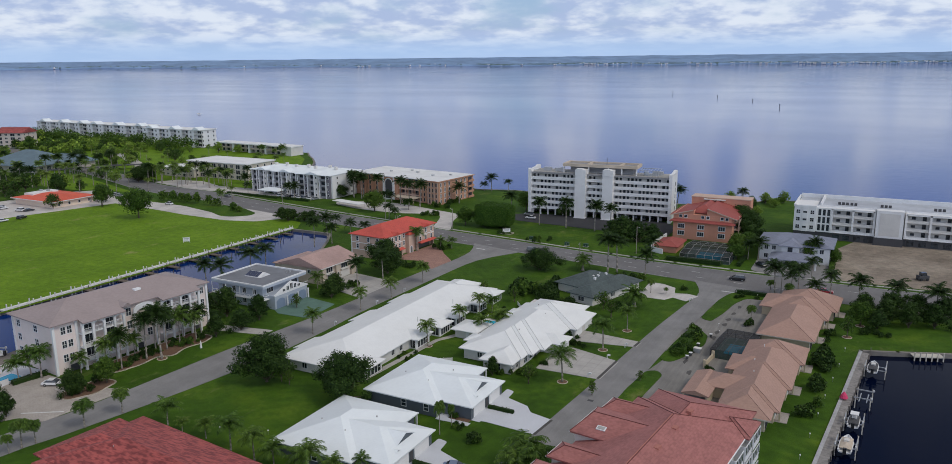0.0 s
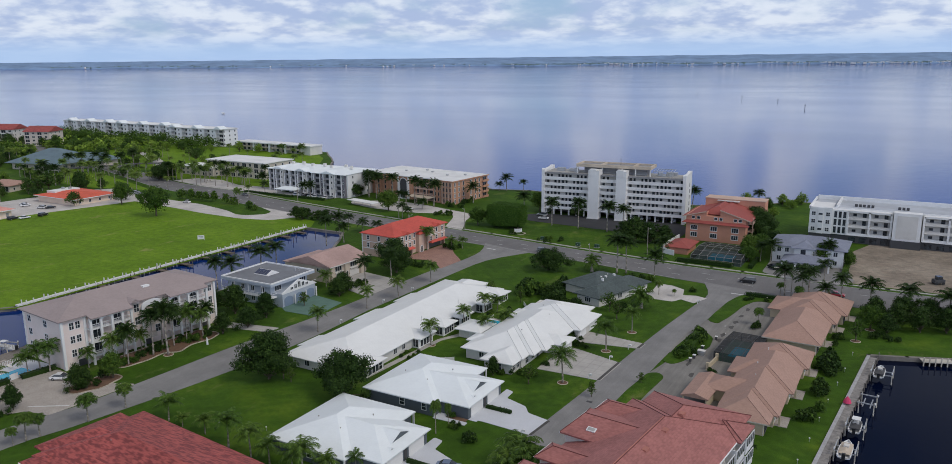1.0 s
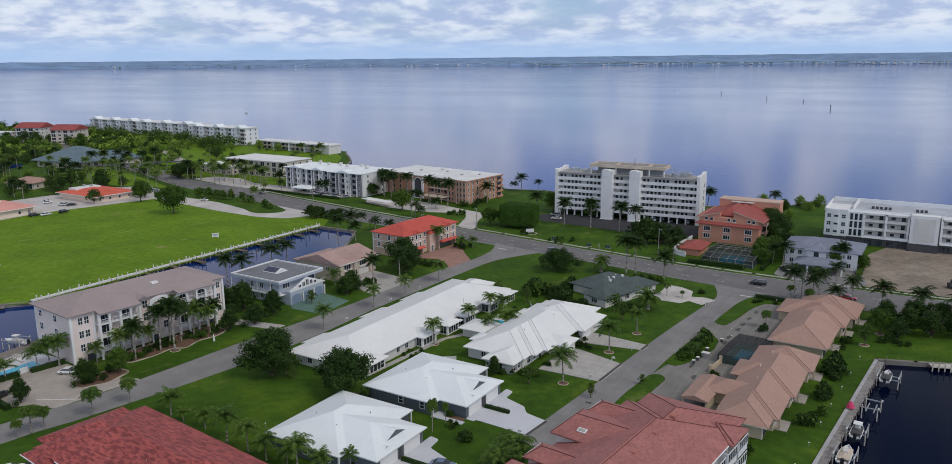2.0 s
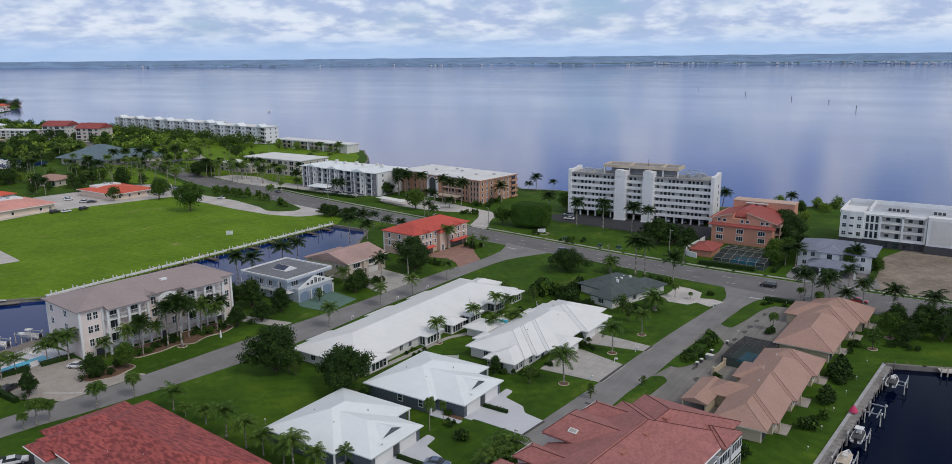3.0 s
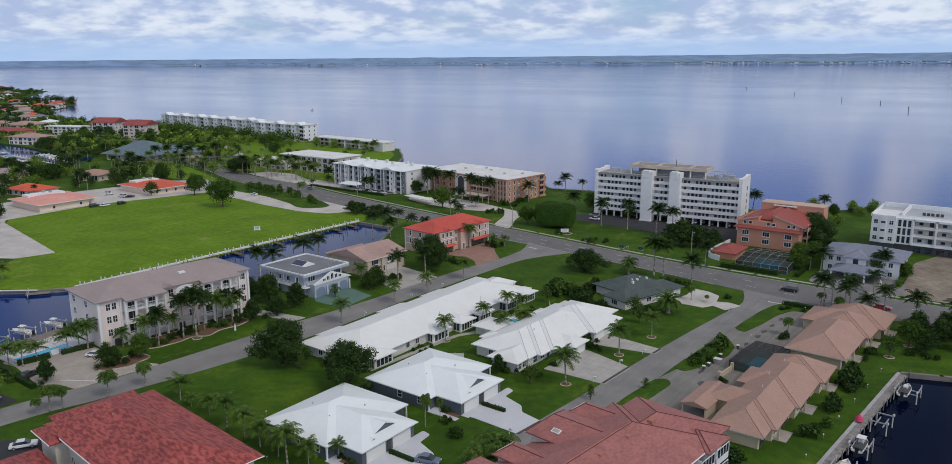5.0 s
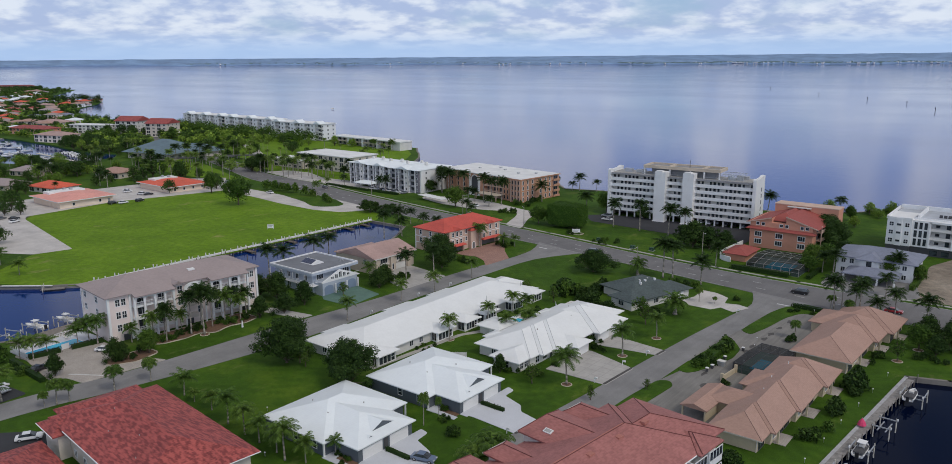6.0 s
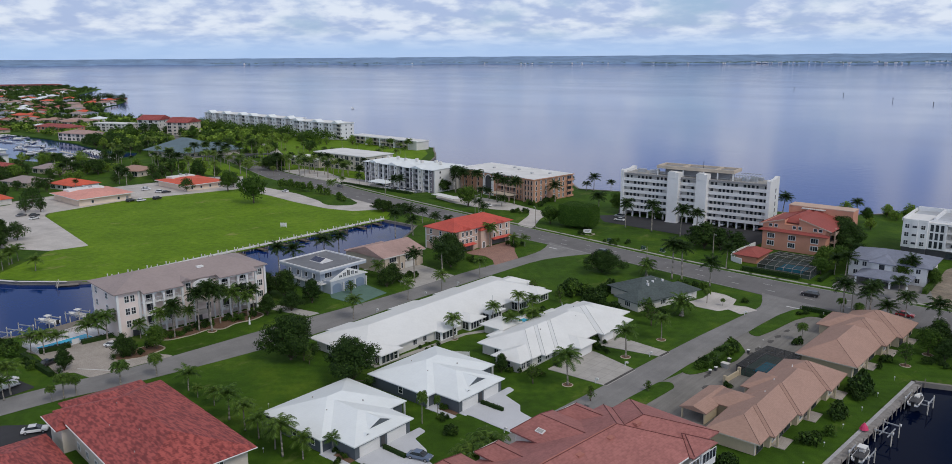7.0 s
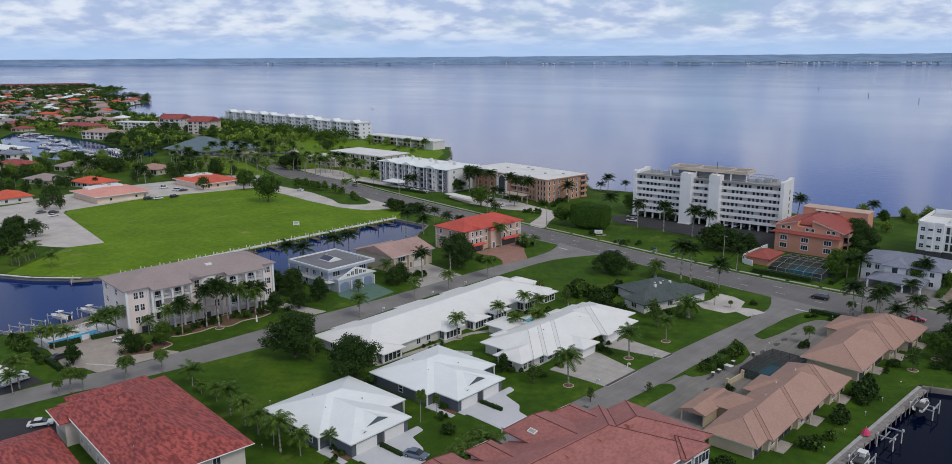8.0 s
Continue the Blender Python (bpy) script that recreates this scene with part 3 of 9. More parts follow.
FAR_EDGE = smooth_line([(-700, 262), (-480, 207), (-400, 180), (-321, 153), (-268, 147), (-240, 140), (-182, 129.5), (-135, 122), (-90, 116), (-49, 109.7), (-23, 106.5), (2, 104.6), (35, 104), (70, 104.4), (140, 107), (500, 122), (1400, 170)], 3)
NEAR_EDGE = smooth_line([(-690, 236), (-470, 185), (-390, 160), (-313, 134), (-262, 127), (-235, 121), (-178, 111.5), (-140, 106.5), (-98, 101.5), (-60, 97), (-34, 93.2), (-5, 88.6), (30, 84), (66, 83), (140, 83.5), (500, 98), (1400, 145)], 3)
structure("road_1", ribbon(B(), FAR_EDGE, NEAR_EDGE, -0.3, 0.05), ROAD, "wide grey asphalt avenue with worn lanes")
strip(FAR_EDGE, 0.35, -0.1, 0.17, CURB, "kerb_1", "pale concrete kerb", False)
strip(NEAR_EDGE[:34], 0.35, -0.1, 0.17, CURB, "kerb_2", "pale concrete kerb", False)
WALK_EDGE = [(x * 1.0, y + 3.2) for x, y in FAR_EDGE]
strip(WALK_EDGE[9:], 1.1, -0.1, 0.10, OLD_DRIVE, "pavement_1", "narrow concrete pavement beside the avenue", False)

L_FAR = smooth_line([(-97, -150), (-91.5, -83), (-88, -66), (-86.5, -45), (-85.6, -27), (-83.5, -5), (-82, 14), (-81.4, 42), (-80.4, 61), (-78.5, 75), (-79, 90), (-84, 103)], 3)
L_NEAR = smooth_line([(-89, -150), (-83.2, -87), (-80, -72), (-76.4, -53), (-73.8, -35), (-72.6, -20), (-72.4, -4), (-73.2, 14), (-72.8, 32), (-72.2, 57), (-70.6, 80), (-62, 97.5)], 3)
structure("road_2", ribbon(B(), L_FAR, L_NEAR, -0.3, 0.07), LANE, "pale asphalt side street")
R_LEFT = smooth_line([(-6, -120), (-2.2, -70), (0.3, -30), (2.2, -5), (3.6, 18), (5.4, 42), (7.4, 62), (8.4, 76), (4, 89)], 3)
R_RIGHT = smooth_line([(2.5, -120), (6.5, -70), (9.2, -30), (10.8, -6), (11.4, 18), (12.4, 38), (13.8, 52), (15.6, 72), (21, 86)], 3)
structure("road_3", ribbon(B(), R_LEFT, R_RIGHT, -0.3, 0.07), LANE, "pale asphalt residential street")


def patch(name, poly, mat, label, z=0.04, r=1.5):
    return structure(name, prism(B(), rounded(poly, r), -0.15, z), mat, label)


patch("field", [(-165.5, 94), (-165.5, -33), (-173, -40), (-198, -56), (-222, -27), (-219, -14), (-294, -1), (-300, 2), (-305, 46), (-290, 101), (-252, 104), (-205, 99), (-186, 108), (-172, 104)], SUN_FIELD, "large open field of mown grass in sunlit-bright colour")
patch("parking_lot_1", [(-219, -14), (-222, -27), (-260, -48), (-330, -44), (-338, 0), (-308, 10), (-294, -1)], PALE_SUN_LANE, "sunlit-pale asphalt parking lot beside the field")
patch("parking_lot_2", [(-300, 2), (-346, 0), (-352, 60), (-346, 112), (-330, 128), (-290, 101), (-305, 46)], PALE_SUN_LANE, "sunlit-pale asphalt yard round low buildings", 0.035)
patch("access_road", [(-300, 101), (-282, 99), (-256, 97), (-234, 94), (-207, 93), (-192, 97), (-187, 105), (-184, 112), (-200, 115.5), (-220, 118.5), (-206, 112), (-204, 106), (-210, 100), (-216, 99), (-227, 104), (-252, 110), (-272, 111), (-300, 112)], PALE_SUN_LANE, "pale access lane curving off the avenue", 0.075, 2.5)
patch("lot_4", [(-284, 164), (-272, 153), (-256, 145.5), (-226, 151.5), (-205, 150), (-201, 160), (-213, 158), (-241, 157), (-259, 165)], PALE_SUN_LANE, "pale concrete parking lot before the apartments", 0.075, 2)
patch("lot_5", [(-332, 158), (-297, 150.5), (-273, 149), (-281, 163), (-306, 173), (-326, 171)], PALE_SUN_LANE, "pale concrete forecourt with planted islands", 0.07, 2)
patch("lawn_1", [(-520, 232), (-400, 190), (-325, 160), (-262, 152), (-262, 182), (-290, 240), (-322, 284), (-350, 308), (-470, 304), (-520, 290)], SUN_FIELD, "mown lawns between drives in sunlit-bright colour", 0.03, 4)
patch("lawn_2", [(-440, 168), (-390, 154), (-312, 128), (-350, 118), (-420, 120)], SUN_FIELD, "mown lawn beside the avenue in sunlit-bright colour", 0.03, 4)
patch("path_1", [(-479, 253), (-397, 208), (-379, 197), (-384, 191), (-401, 201), (-483, 247)], PALE_SUN_LANE, "pale curved drive through the lawns", 0.06, 3)
patch("path_2", [(-383, 198), (-385, 232), (-377, 231), (-374, 195)], PALE_SUN_LANE, "pale drive through the lawns", 0.065, 1)
patch("lot_6", [(-71, -85.5), (-60, -86.5), (-62, -108), (-84, -108), (-79, -93)], LOT, "dark asphalt yard beside the red roof block", 0.06, 1)
patch("lot_3", [(-93, -81), (-92, -91), (-114, -98), (-116, -84)], LOT, "dark asphalt lot with trailers", 0.06, 1)
patch("drive_1", [(-12.3, -1.2), (-12.3, 15), (-9, 15), (3.7, 11.3), (3.1, -0.7), (-6, -0.9)], OLD_DRIVE, "weathered concrete drive", 0.09, 0.4)
patch("drive_2", [(-11, 19.5), (-11, 28), (4.9, 26.2), (4.6, 22.4)], OLD_DRIVE, "weathered concrete drive", 0.09, 0.4)
patch("drive_3", [(-13.1, -31.0), (-10.4, -30.6), (0.6, -31.2), (1.4, -24.0), (-3.9, -22.8), (-5.7, -20.4), (-11.0, -18.6), (-11.2, -15.2), (-13.1, -14.6)], DRIVE, "white concrete drive", 0.09, 0.5)
patch("drive_4", [(-14.9, -57.2), (-12.4, -56.8), (-1.2, -57.4), (-0.6, -50.0), (-5.7, -48.8), (-7.5, -46.4), (-12.4, -44.6), (-12.8, -41.2), (-14.9, -40.8)], DRIVE, "white concrete drive", 0.09, 0.5)
patch("drive_5", [(-7.6, 72.6), (-8.2, 80.4), (-3.6, 80.0), (0.8, 77.4), (2.0, 71.6), (5.8, 72.8), (9.2, 71.5), (6.8, 65.2), (2.5, 67.2), (0.8, 63.9), (-5.6, 63.8), (-9.4, 66.4)], PALE_SUN_LANE, "white concrete forecourt", 0.09, 0.3)
patch("drive_6", [(14.6, 54), (13.6, 51), (13.0, 45), (11.9, 40), (11.4, 27), (12.6, 16.5), (11.0, 8), (13, -14), (24, -12), (31, -6), (31, 30), (32, 76), (20.5, 76), (17.5, 56)], APRON, "cracked grey concrete parking apron", 0.085, 1.0)
patch("drive_7", [(-97, 4.5), (-97, 18.5), (-84.5, 16.5), (-83, 3.0), (-93.8, 2.4)], GREEN_PAVE, "green painted concrete forecourt", 0.09, 0.5)
patch("drive_8", [(-100.9, 31), (-100.2, 47), (-81.3, 44), (-81.8, 25), (-86, 26)], OLD_DRIVE, "concrete drive", 0.09, 0.8)
patch("drive_9", [(-99.0, 70), (-97.4, 94), (-93, 92), (-86, 83), (-78.6, 75.5), (-79.2, 62.5), (-84, 67.6), (-90, 70.5), (-95, 69)], PAVER, "red brick paver court", 0.09, 1.0)
patch("drive_10", [(-128, -58), (-109.5, -55.5), (-96, -56), (-87, -52), (-89, -71), (-95, -72), (-97, -75), (-113.5, -73), (-118, -74)], TAN_PAVE, "tan paved parking court with a pool deck", 0.09, 0.8)
patch("drive_11", [(-100, -16), (-100, -12), (-85, -9), (-85.4, -13)], OLD_DRIVE, "concrete path", 0.09, 0.5)
patch("drive_12", [(-97, 160), (-88, 150), (-20, 145), (-20, 165), (-28, 175), (-90, 168)], LOT, "dark asphalt parking lot", 0.06, 2)
patch("drive_13", [(-114, 121), (-104, 119), (-113, 137), (-117, 151), (-127, 154), (-135, 156), (-148, 160), (-166, 163), (-178, 160), (-190, 152), (-186, 147), (-169, 142), (-153, 141), (-142, 142), (-135, 145), (-125, 146), (-121, 139)], PALE_SUN_LANE, "pale drive and parking lot", 0.06, 3)
patch("drive_14", [(18, 110), (26, 105), (42, 105), (46, 112), (42, 128), (18, 128)], LANE, "pale concrete drive", 0.06, 2)
patch("building_site", [(44, 109), (140, 111), (140, 176), (50, 178), (42, 154), (43, 130)], SAND, "bare sandy building site", 0.05, 3)
patch("island_1", [(14.1, 51.5), (17.1, 50.1), (18.8, 58.3), (20.1, 69.1), (22.4, 75.9), (30, 76.5), (32, 80), (24.5, 83.8), (19.8, 82.4), (17.0, 78.6), (15.3, 70.9), (14.2, 57)], LAWN, "grass island with a kerb", 0.2, 2.2)
patch("island_2", [(9.6, -16), (14.0, -14), (14.2, -3), (15.0, 8), (13.2, 10), (11.0, 8.6), (9.9, -3)], LAWN, "grass verge between drive and street", 0.2, 1.2)
patch("island_3", [(11.8, 17.1), (14.2, 16.2), (15.7, 18.4), (17.4, 23.3), (19.4, 31.6), (18.8, 38.2), (14.9, 43.8), (13.1, 40), (12.1, 28.5)], LAWN, "grass verge with hedges", 0.2, 1.2)


for k_, (poly_, z_) in enumerate((([(2.2, -0.6), (2.9, -0.6), (3.45, 11.4), (2.8, 11.6)], 0.094), ([(3.7, 22.4), (4.4, 22.4), (4.7, 26.3), (4.0, 26.3)], 0.094), ([(0.2, -31.2), (0.8, -31.2), (1.5, -24.0), (0.9, -23.9)], 0.094))):
    patch("gutter_%d" % (k_ + 1), poly_, DARK_CONCRETE, "dark damp gutter across a drive", z_, 0.2)


def dashes(name, a, b, k, length, gap, w=0.16):
    """Painted dashes on the line between two edges."""
    bm, run = B(), 0.0
    for p, q, r, s in zip(a, a[1:], b, b[1:]):
        u, v = Vector(p).lerp(Vector(r), k), Vector(q).lerp(Vector(s), k)
        d, far = (v - u).normalized(), (v - u).length
        side = Vector((-d.y, d.x)) * w / 2
        at = (length + gap - run % (length + gap)) % (length + gap) if gap else 0.0
        while at < far:
            m, e = u + d * at, u + d * min(at + length, far)
            prism(bm, [tuple(m + side), tuple(m - side), tuple(e - side), tuple(e + side)], 0.045, 0.058)
            at += length + gap if gap else far
        run += far
    return structure(name, bm, PAINT, "worn white lane marks")


dashes("marking_1", FAR_EDGE[8:-2], NEAR_EDGE[8:-2], 0.34, 3.0, 9.0)
dashes("marking_2", FAR_EDGE[8:-2], NEAR_EDGE[8:-2], 0.68, 3.0, 9.0)
structure("marking_3", prism(prism(B(), [(14.2, 80.2), (21.2, 80.0), (21.2, 80.6), (14.2, 80.8)], 0.06, 0.085), [(-79.5, 95.8), (-75.5, 95.2), (-75.5, 95.8), (-79.5, 96.4)], 0.06, 0.085), PAINT, "white stop lines")


def shore_distance(a):
    """Distance given to the other shore in a direction, set to fit the camera's view."""
    k = (math.degrees(a) - 52) / 130 * 240
    return 4560 + 45 * math.sin(k * 0.31) + 30 * math.sin(k * 0.93 + 1) + 190 * min(1.0, max(0.0, (k - 115) / 70)) ** 1.5


def far_shore():
    """The other side of the bay: a low wooded plain in a wide arc, its ragged skyline sloped to fit the camera's view.
    """
    bm, rows = B(), []
    for k in range(241):
        a = radians(52 + 130 * k / 240)
        d = shore_distance(a)
        top = 103.0 - 0.149 * k + 2.5 * noise.noise((k * 0.35, 0, 0)) + 2 * noise.noise((k * 1.7, 5, 0))
        c, s = math.cos(a), math.sin(a)
        rows.append([bm.verts.new((EYE_X + r * c, EYE_Y + r * s, z)) for r, z in ((d, bent_sea_height(d) - 1), (d + 8, bent_sea_height(d) + 6), (d + 50, bent_sea_height(d) + 10 + 2 * noise.noise((k * 0.9, 9, 0))), (4905, top * 0.95), (4930, top))])
    for p, q in zip(rows, rows[1:]):
        for k in range(4):
            bm.faces.new((p[k], q[k], q[k + 1], p[k + 1]))
    return bm


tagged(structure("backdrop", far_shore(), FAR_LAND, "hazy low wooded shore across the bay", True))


# ---- the near houses ----
def shell(parent, x0, x1, y0, y1, h, mat, name="wall"):
    return part(name, box(B(), x0, x1, y0, y1, -0.1, h), mat, parent)


def roof_of(parent, rects, mat, label="", cap=None):
    """A roof of several hips that run into each other: (x0, x1, y0, y1, eave, rise, ends, axis)."""
    main = None
    for k, (x0, x1, y0, y1, z, rise, ends, axis) in enumerate(rects):
        ob = part("roof_wing" if main else "roof", hip(B(), x0, x1, y0, y1, z + 0.003 * k, rise, ends, axis, 0.22 + 0.004 * k), mat, parent, label)
        main = main or ob
        if cap:
            part("ridge_cap", caps(B(), x0, x1, y0, y1, z, rise, ends, axis), cap, ob)
    return main


def stepped_roof(parent, rects, mat, label, line, pitch, z, r=0.06):
    """Hips of one pitch along y that widen step by step: (x0, x1, y0, y1); dark lines follow the hips and valleys."""
    main = roof_of(parent, [(x0, x1, y0, y1, z, pitch * (x1 - x0) / 2, "hh", "y") for x0, x1, y0, y1 in rects], mat, label)
    last = None
    for x0, x1, y0, y1 in rects:
        half, run = (x1 - x0) / 2, min((x1 - x0) / 2, (y1 - y0) / 2 - 0.01)
        if last is None or x1 > last[1]:
            part("hip_line", tube(B(), (x1, y0, z), (x1 - half, y0 + run, z + pitch * half), r, n=4), line, main)
        if last and x1 > last[1] and y0 > last[2]:
            back = (last[1] - last[0]) / 2
            part("valley_line", tube(B(), (last[1], y0, z), (last[1] - back, y0 + back * run / half, z + pitch * back), r, n=4), line, main)
        last = (x0, x1, y0, y1)
    return main


def pipes_on(parent, places, mat, r=0.12, name="vent_pipe"):
    for x, y, z0, z1 in places:
        part(name, tube(B(), (x, y, z0), (x, y, z1), r), mat, parent)


def bars(parent, name, runs, r, mat, label="", n=4):
    for p, q in runs:
        part(name, tube(B(), p, q, r, n=n), mat, parent, label)


def prism_x(x0, x1, poly):
    """A flat plate across x, from its outline in y and z."""
    bm = B()
    lo, hi = [bm.verts.new((x0, y, z)) for y, z in poly], [bm.verts.new((x1, y, z)) for y, z in poly]
    bm.faces.new(hi)
    bm.faces.new(lo[::-1])
    for k in range(len(poly)):
        j = (k + 1) % len(poly)
        bm.faces.new((lo[k], lo[j], hi[j], hi[k]))
    return bm


def prism_y(y0, y1, poly):
    """A plate or wall across y, from its outline in x and z."""
    bm = B()
    lo, hi = [bm.verts.new((x, y0, z)) for x, z in poly], [bm.verts.new((x, y1, z)) for x, z in poly]
    bm.faces.new(lo)
    bm.faces.new(hi[::-1])
    for k in range(len(poly)):
        j = (k + 1) % len(poly)
        bm.faces.new((lo[j], lo[k], hi[k], hi[j]))
    bmesh.ops.recalc_face_normals(bm, faces=bm.faces)
    return bm


def white_villa(x, y):
    """Slate walls, a wide white hip roof and a double garage towards the street; centred on its main block."""
    t = thing("villa", "slate blue single-storey house with a white hip roof and double garage", "house", x, y, 0, 0, "slate blue villas")
    shell(t, -8.6, 8.3, -10.4, 10.2, 2.9, SLATE_WALL)
    shell(t, 8.3, 15.0, -8.2, 5.6, 2.9, SLATE_WALL, "garage_wall")
    r = roof_of(t, [(-9.2, 9.0, -11.0, 10.8, 2.95, 2.75, "hh", "y"), (-0.2, 15.6, -8.8, 6.2, 2.96, 2.3, "gh", "x")], W_ROOF, "white shingle roof")
    for x, hw, mid, z0, z1 in ((13.4, 3.0, -0.6, 3.63, 4.85), (14.4, 0.75, -4.6, 3.33, 3.66)):
        g = B()
        a, b_, c, d = [g.verts.new(v) for v in ((15.6 - (z1 - 2.96) / 0.3067, mid, z1), (x + 0.12, mid, z1), (x + 0.12, mid - hw, z0), (x + 0.12, mid + hw, z0))]
        g.faces.new((a, c, b_))
        g.faces.new((a, b_, d))
        part("gablet", g, W_ROOF, r)
        part("gable_louvre", prism_x(x - 0.5, x - 0.02, ((mid - hw + 0.12, z0 - 0.1), (mid + hw - 0.12, z0 - 0.1), (mid, z1 - 0.05))), SLATE_WALL, r, "grey gable louvre")
    pipes_on(r, ((-4.0, -2.5, 4.1, 4.75), (4.5, 3.2, 3.9, 4.6), (3.0, -4.6, 4.2, 4.9)), G_MEM)
    for k, yy in enumerate((-4.7, 2.1)):
        slab_door(t, "E", yy, 15.0, 4.9, 2.25, WHITE)
    slab_door(t, "E", -1.35, 15.0, 1.0, 2.1, CHARCOAL, "entry_door", 0, 2)
    win(t, "S", 0.5, -10.4, 1.0, 1.1, 1.4, 1, 2)
    win(t, "S", 5.9, -10.4, 1.0, 1.0, 1.4, 1, 2)
    for px_, py_ in ((8.6, -10.6), (8.7, 10.4), (8.7, 7.0)):
        part("porch_post", box(B(), px_ - 0.15, px_ + 0.15, py_ - 0.15, py_ + 0.15, 0, 2.8), WHITE, t)
    part("porch_slab", box(B(), 8.35, 10.4, -11.0, -8.25, 0, 0.12), DRIVE, t)
    part("walkway", box(B(), 10.4, 15.6, -10.9, -9.6, -0.05, 0.1), DRIVE, t, "white concrete walkway")
    part("planting_bed", box(B(), 10.6, 15.0, -9.55, -8.25, -0.05, 0.08), MULCH, t, "narrow mulched bed")
    part("apron", box(B(), 15.05, 16.9, -8.3, 5.9, -0.05, 0.085), DRIVE, t)
    return t


white_villa(-29.9, -49.0)
white_villa(-28.1, -23.0)


def row_house():
    """The long white terrace with sun rooms along the garden side."""
    t = thing("terrace", "long white single-storey terrace with white roof and glazed sun rooms", "house", -55, 9)
    shell(t, -8.4, 9.6, -36, 34.2, 2.8, OFFWHITE)
    rects = [(-10.6, 10.4, -37, 35, 2.85, 2.8, "hh", "y")]
    sun_rooms = ((-33.4, -27.2, 11.4), (-12.6, -6.4, 11.6), (-2.2, 3.2, 12.2), (6.2, 11.6, 12.2), (19.0, 24.2, 12.2), (28.0, 33.6, 12.4))
    for y0, y1, x1 in sun_rooms:
        rects.append((4.6, x1 + 0.9, y0 - 0.6, y1 + 0.6, 2.75, 0.95, "gh", "x"))
        room = shell(t, 9.6, x1, y0, y1, 2.6, WHITE, "sun_room")
        n = 4
        for k in range(n):
            win(room, "E", y0 + 0.5 + (k + 0.5) * (y1 - y0 - 1.0) / n, x1, 0.35, (y1 - y0 - 1.0) / n - 0.2, 1.95, 1, 2 if k == n - 1 else 1, trim=0.08)
        win(room, "S", (9.6 + x1) / 2, y0, 0.35, x1 - 10.2, 1.95, 2, 1, trim=0.08)
    for y0, y1, x0 in ((-30, -22, -12.6), (-8, 2, -12.8), (10, 19, -12.6)):
        lean = B()
        top = [lean.verts.new(v) for v in ((x0, y0, 2.34), (-10.2, y0, 2.96), (-10.2, y1, 2.96), (x0, y1, 2.34))]
        low = [lean.verts.new((v.co.x, v.co.y, v.co.z - 0.2)) for v in top]
        lean.faces.new(top[::-1])
        for k in range(4):
            lean.faces.new((top[k], top[(k + 1) % 4], low[(k + 1) % 4], low[k]))
        part("porch_roof", lean, WARM_ROOF, t, "white lean-to roof")
        shell(t, x0 + 0.8, -8.4, y0 + 0.5, y1 - 0.5, 2.3, OFFWHITE, "garage_wall")
    rects.append((-6.2, 3.5, 30, 38.2, 2.8, 1.6, "gh", "y"))
    r = roof_of(t, rects, WARM_ROOF, "white shingle roof in stepped planes")
    pipes_on(r, ((6.6, -4.0, 3.5, 5.2), (7.6, -4.2, 3.3, 4.9), (7.2, 13.5, 3.4, 5.1), (6.8, 30.5, 3.4, 5.2)), STEEL, 0.06)
    for y in (-20, -16.5, 15, 26):
        win(t, "E", y, 9.6, 0.9, 1.2, 1.3)
    for x in (-4, 4):
        win(t, "S", x, -36, 0.9, 1.3, 1.3)
    return t


row_house()


def duplex():
    """White house with several hips that step towards the street."""
    t = thing("duplex_house", "white single-storey duplex with stepped white hip roofs and dark ridge flashing", "house", -21.5, 15.5)
    shell(t, -8.8, 6.0, -18.4, 23.6, 2.8, OFFWHITE)
    shell(t, 6.0, 11.2, -6.4, -0.6, 2.75, OFFWHITE, "garage_wall")
    shell(t, 6.0, 10.4, 5.4, 18.6, 2.75, OFFWHITE, "garage_wall")
    shell(t, -1.4, 5.6, -22.6, -18.4, 2.6, OFFWHITE, "bay_wall")
    r = stepped_roof(t, [(-9.7, 6.9, -19.5, 6.0), (-9.7, 8.1, -15.9, 12.0), (-9.7, 9.3, -11.8, 16.0), (-9.7, 11.3, 4.7, 19.6), (-7.6, 7.4, 10.0, 24.9)], WARM_ROOF, "white shingle roof in stepped planes", G_DARK, 0.35, 2.86, 0.05)
    for k, (x0, x1, y0, y1, z, rise, ends, axis) in enumerate([(-2.2, 6.5, -23.5, -10, 2.75, 1.5, "hg", "y"), (0.0, 12.1, -7.0, 0.0, 2.81, 1.22, "gh", "x"), (-11.4, -3.0, -14.0, -8.5, 2.7, 0.96, "hg", "x"), (-10.9, -2, 8, 14, 2.75, 1.05, "hg", "x")]):
        part("roof_wing", hip(B(), x0, x1, y0, y1, z, rise, ends, axis), WARM_ROOF, t, "white shingle roof in stepped planes")
    pipes_on(r, ((1.0, -8.0, 4.6, 5.6), (2.0, 6.0, 4.6, 5.5), (-2.5, 12, 4.6, 5.6)), G_MEM, 0.14)
    slab_door(t, "E", -3.5, 11.2, 4.8, 2.2, WHITE)
    slab_door(t, "E", 8.4, 10.4, 4.6, 2.2, WHITE)
    slab_door(t, "E", 15.2, 10.4, 4.6, 2.2, WHITE)
    for y in (-21.2, -19.4):
        win(t, "E", y, 5.6, 0.6, 1.2, 1.7, 2, 2)
    win(t, "S", 2.1, -22.6, 0.6, 1.8, 1.6, 2, 2)
    slab_door(t, "E", -9.5, 6.0, 1.1, 2.1, CHARCOAL, "entry_door", 0, 2)
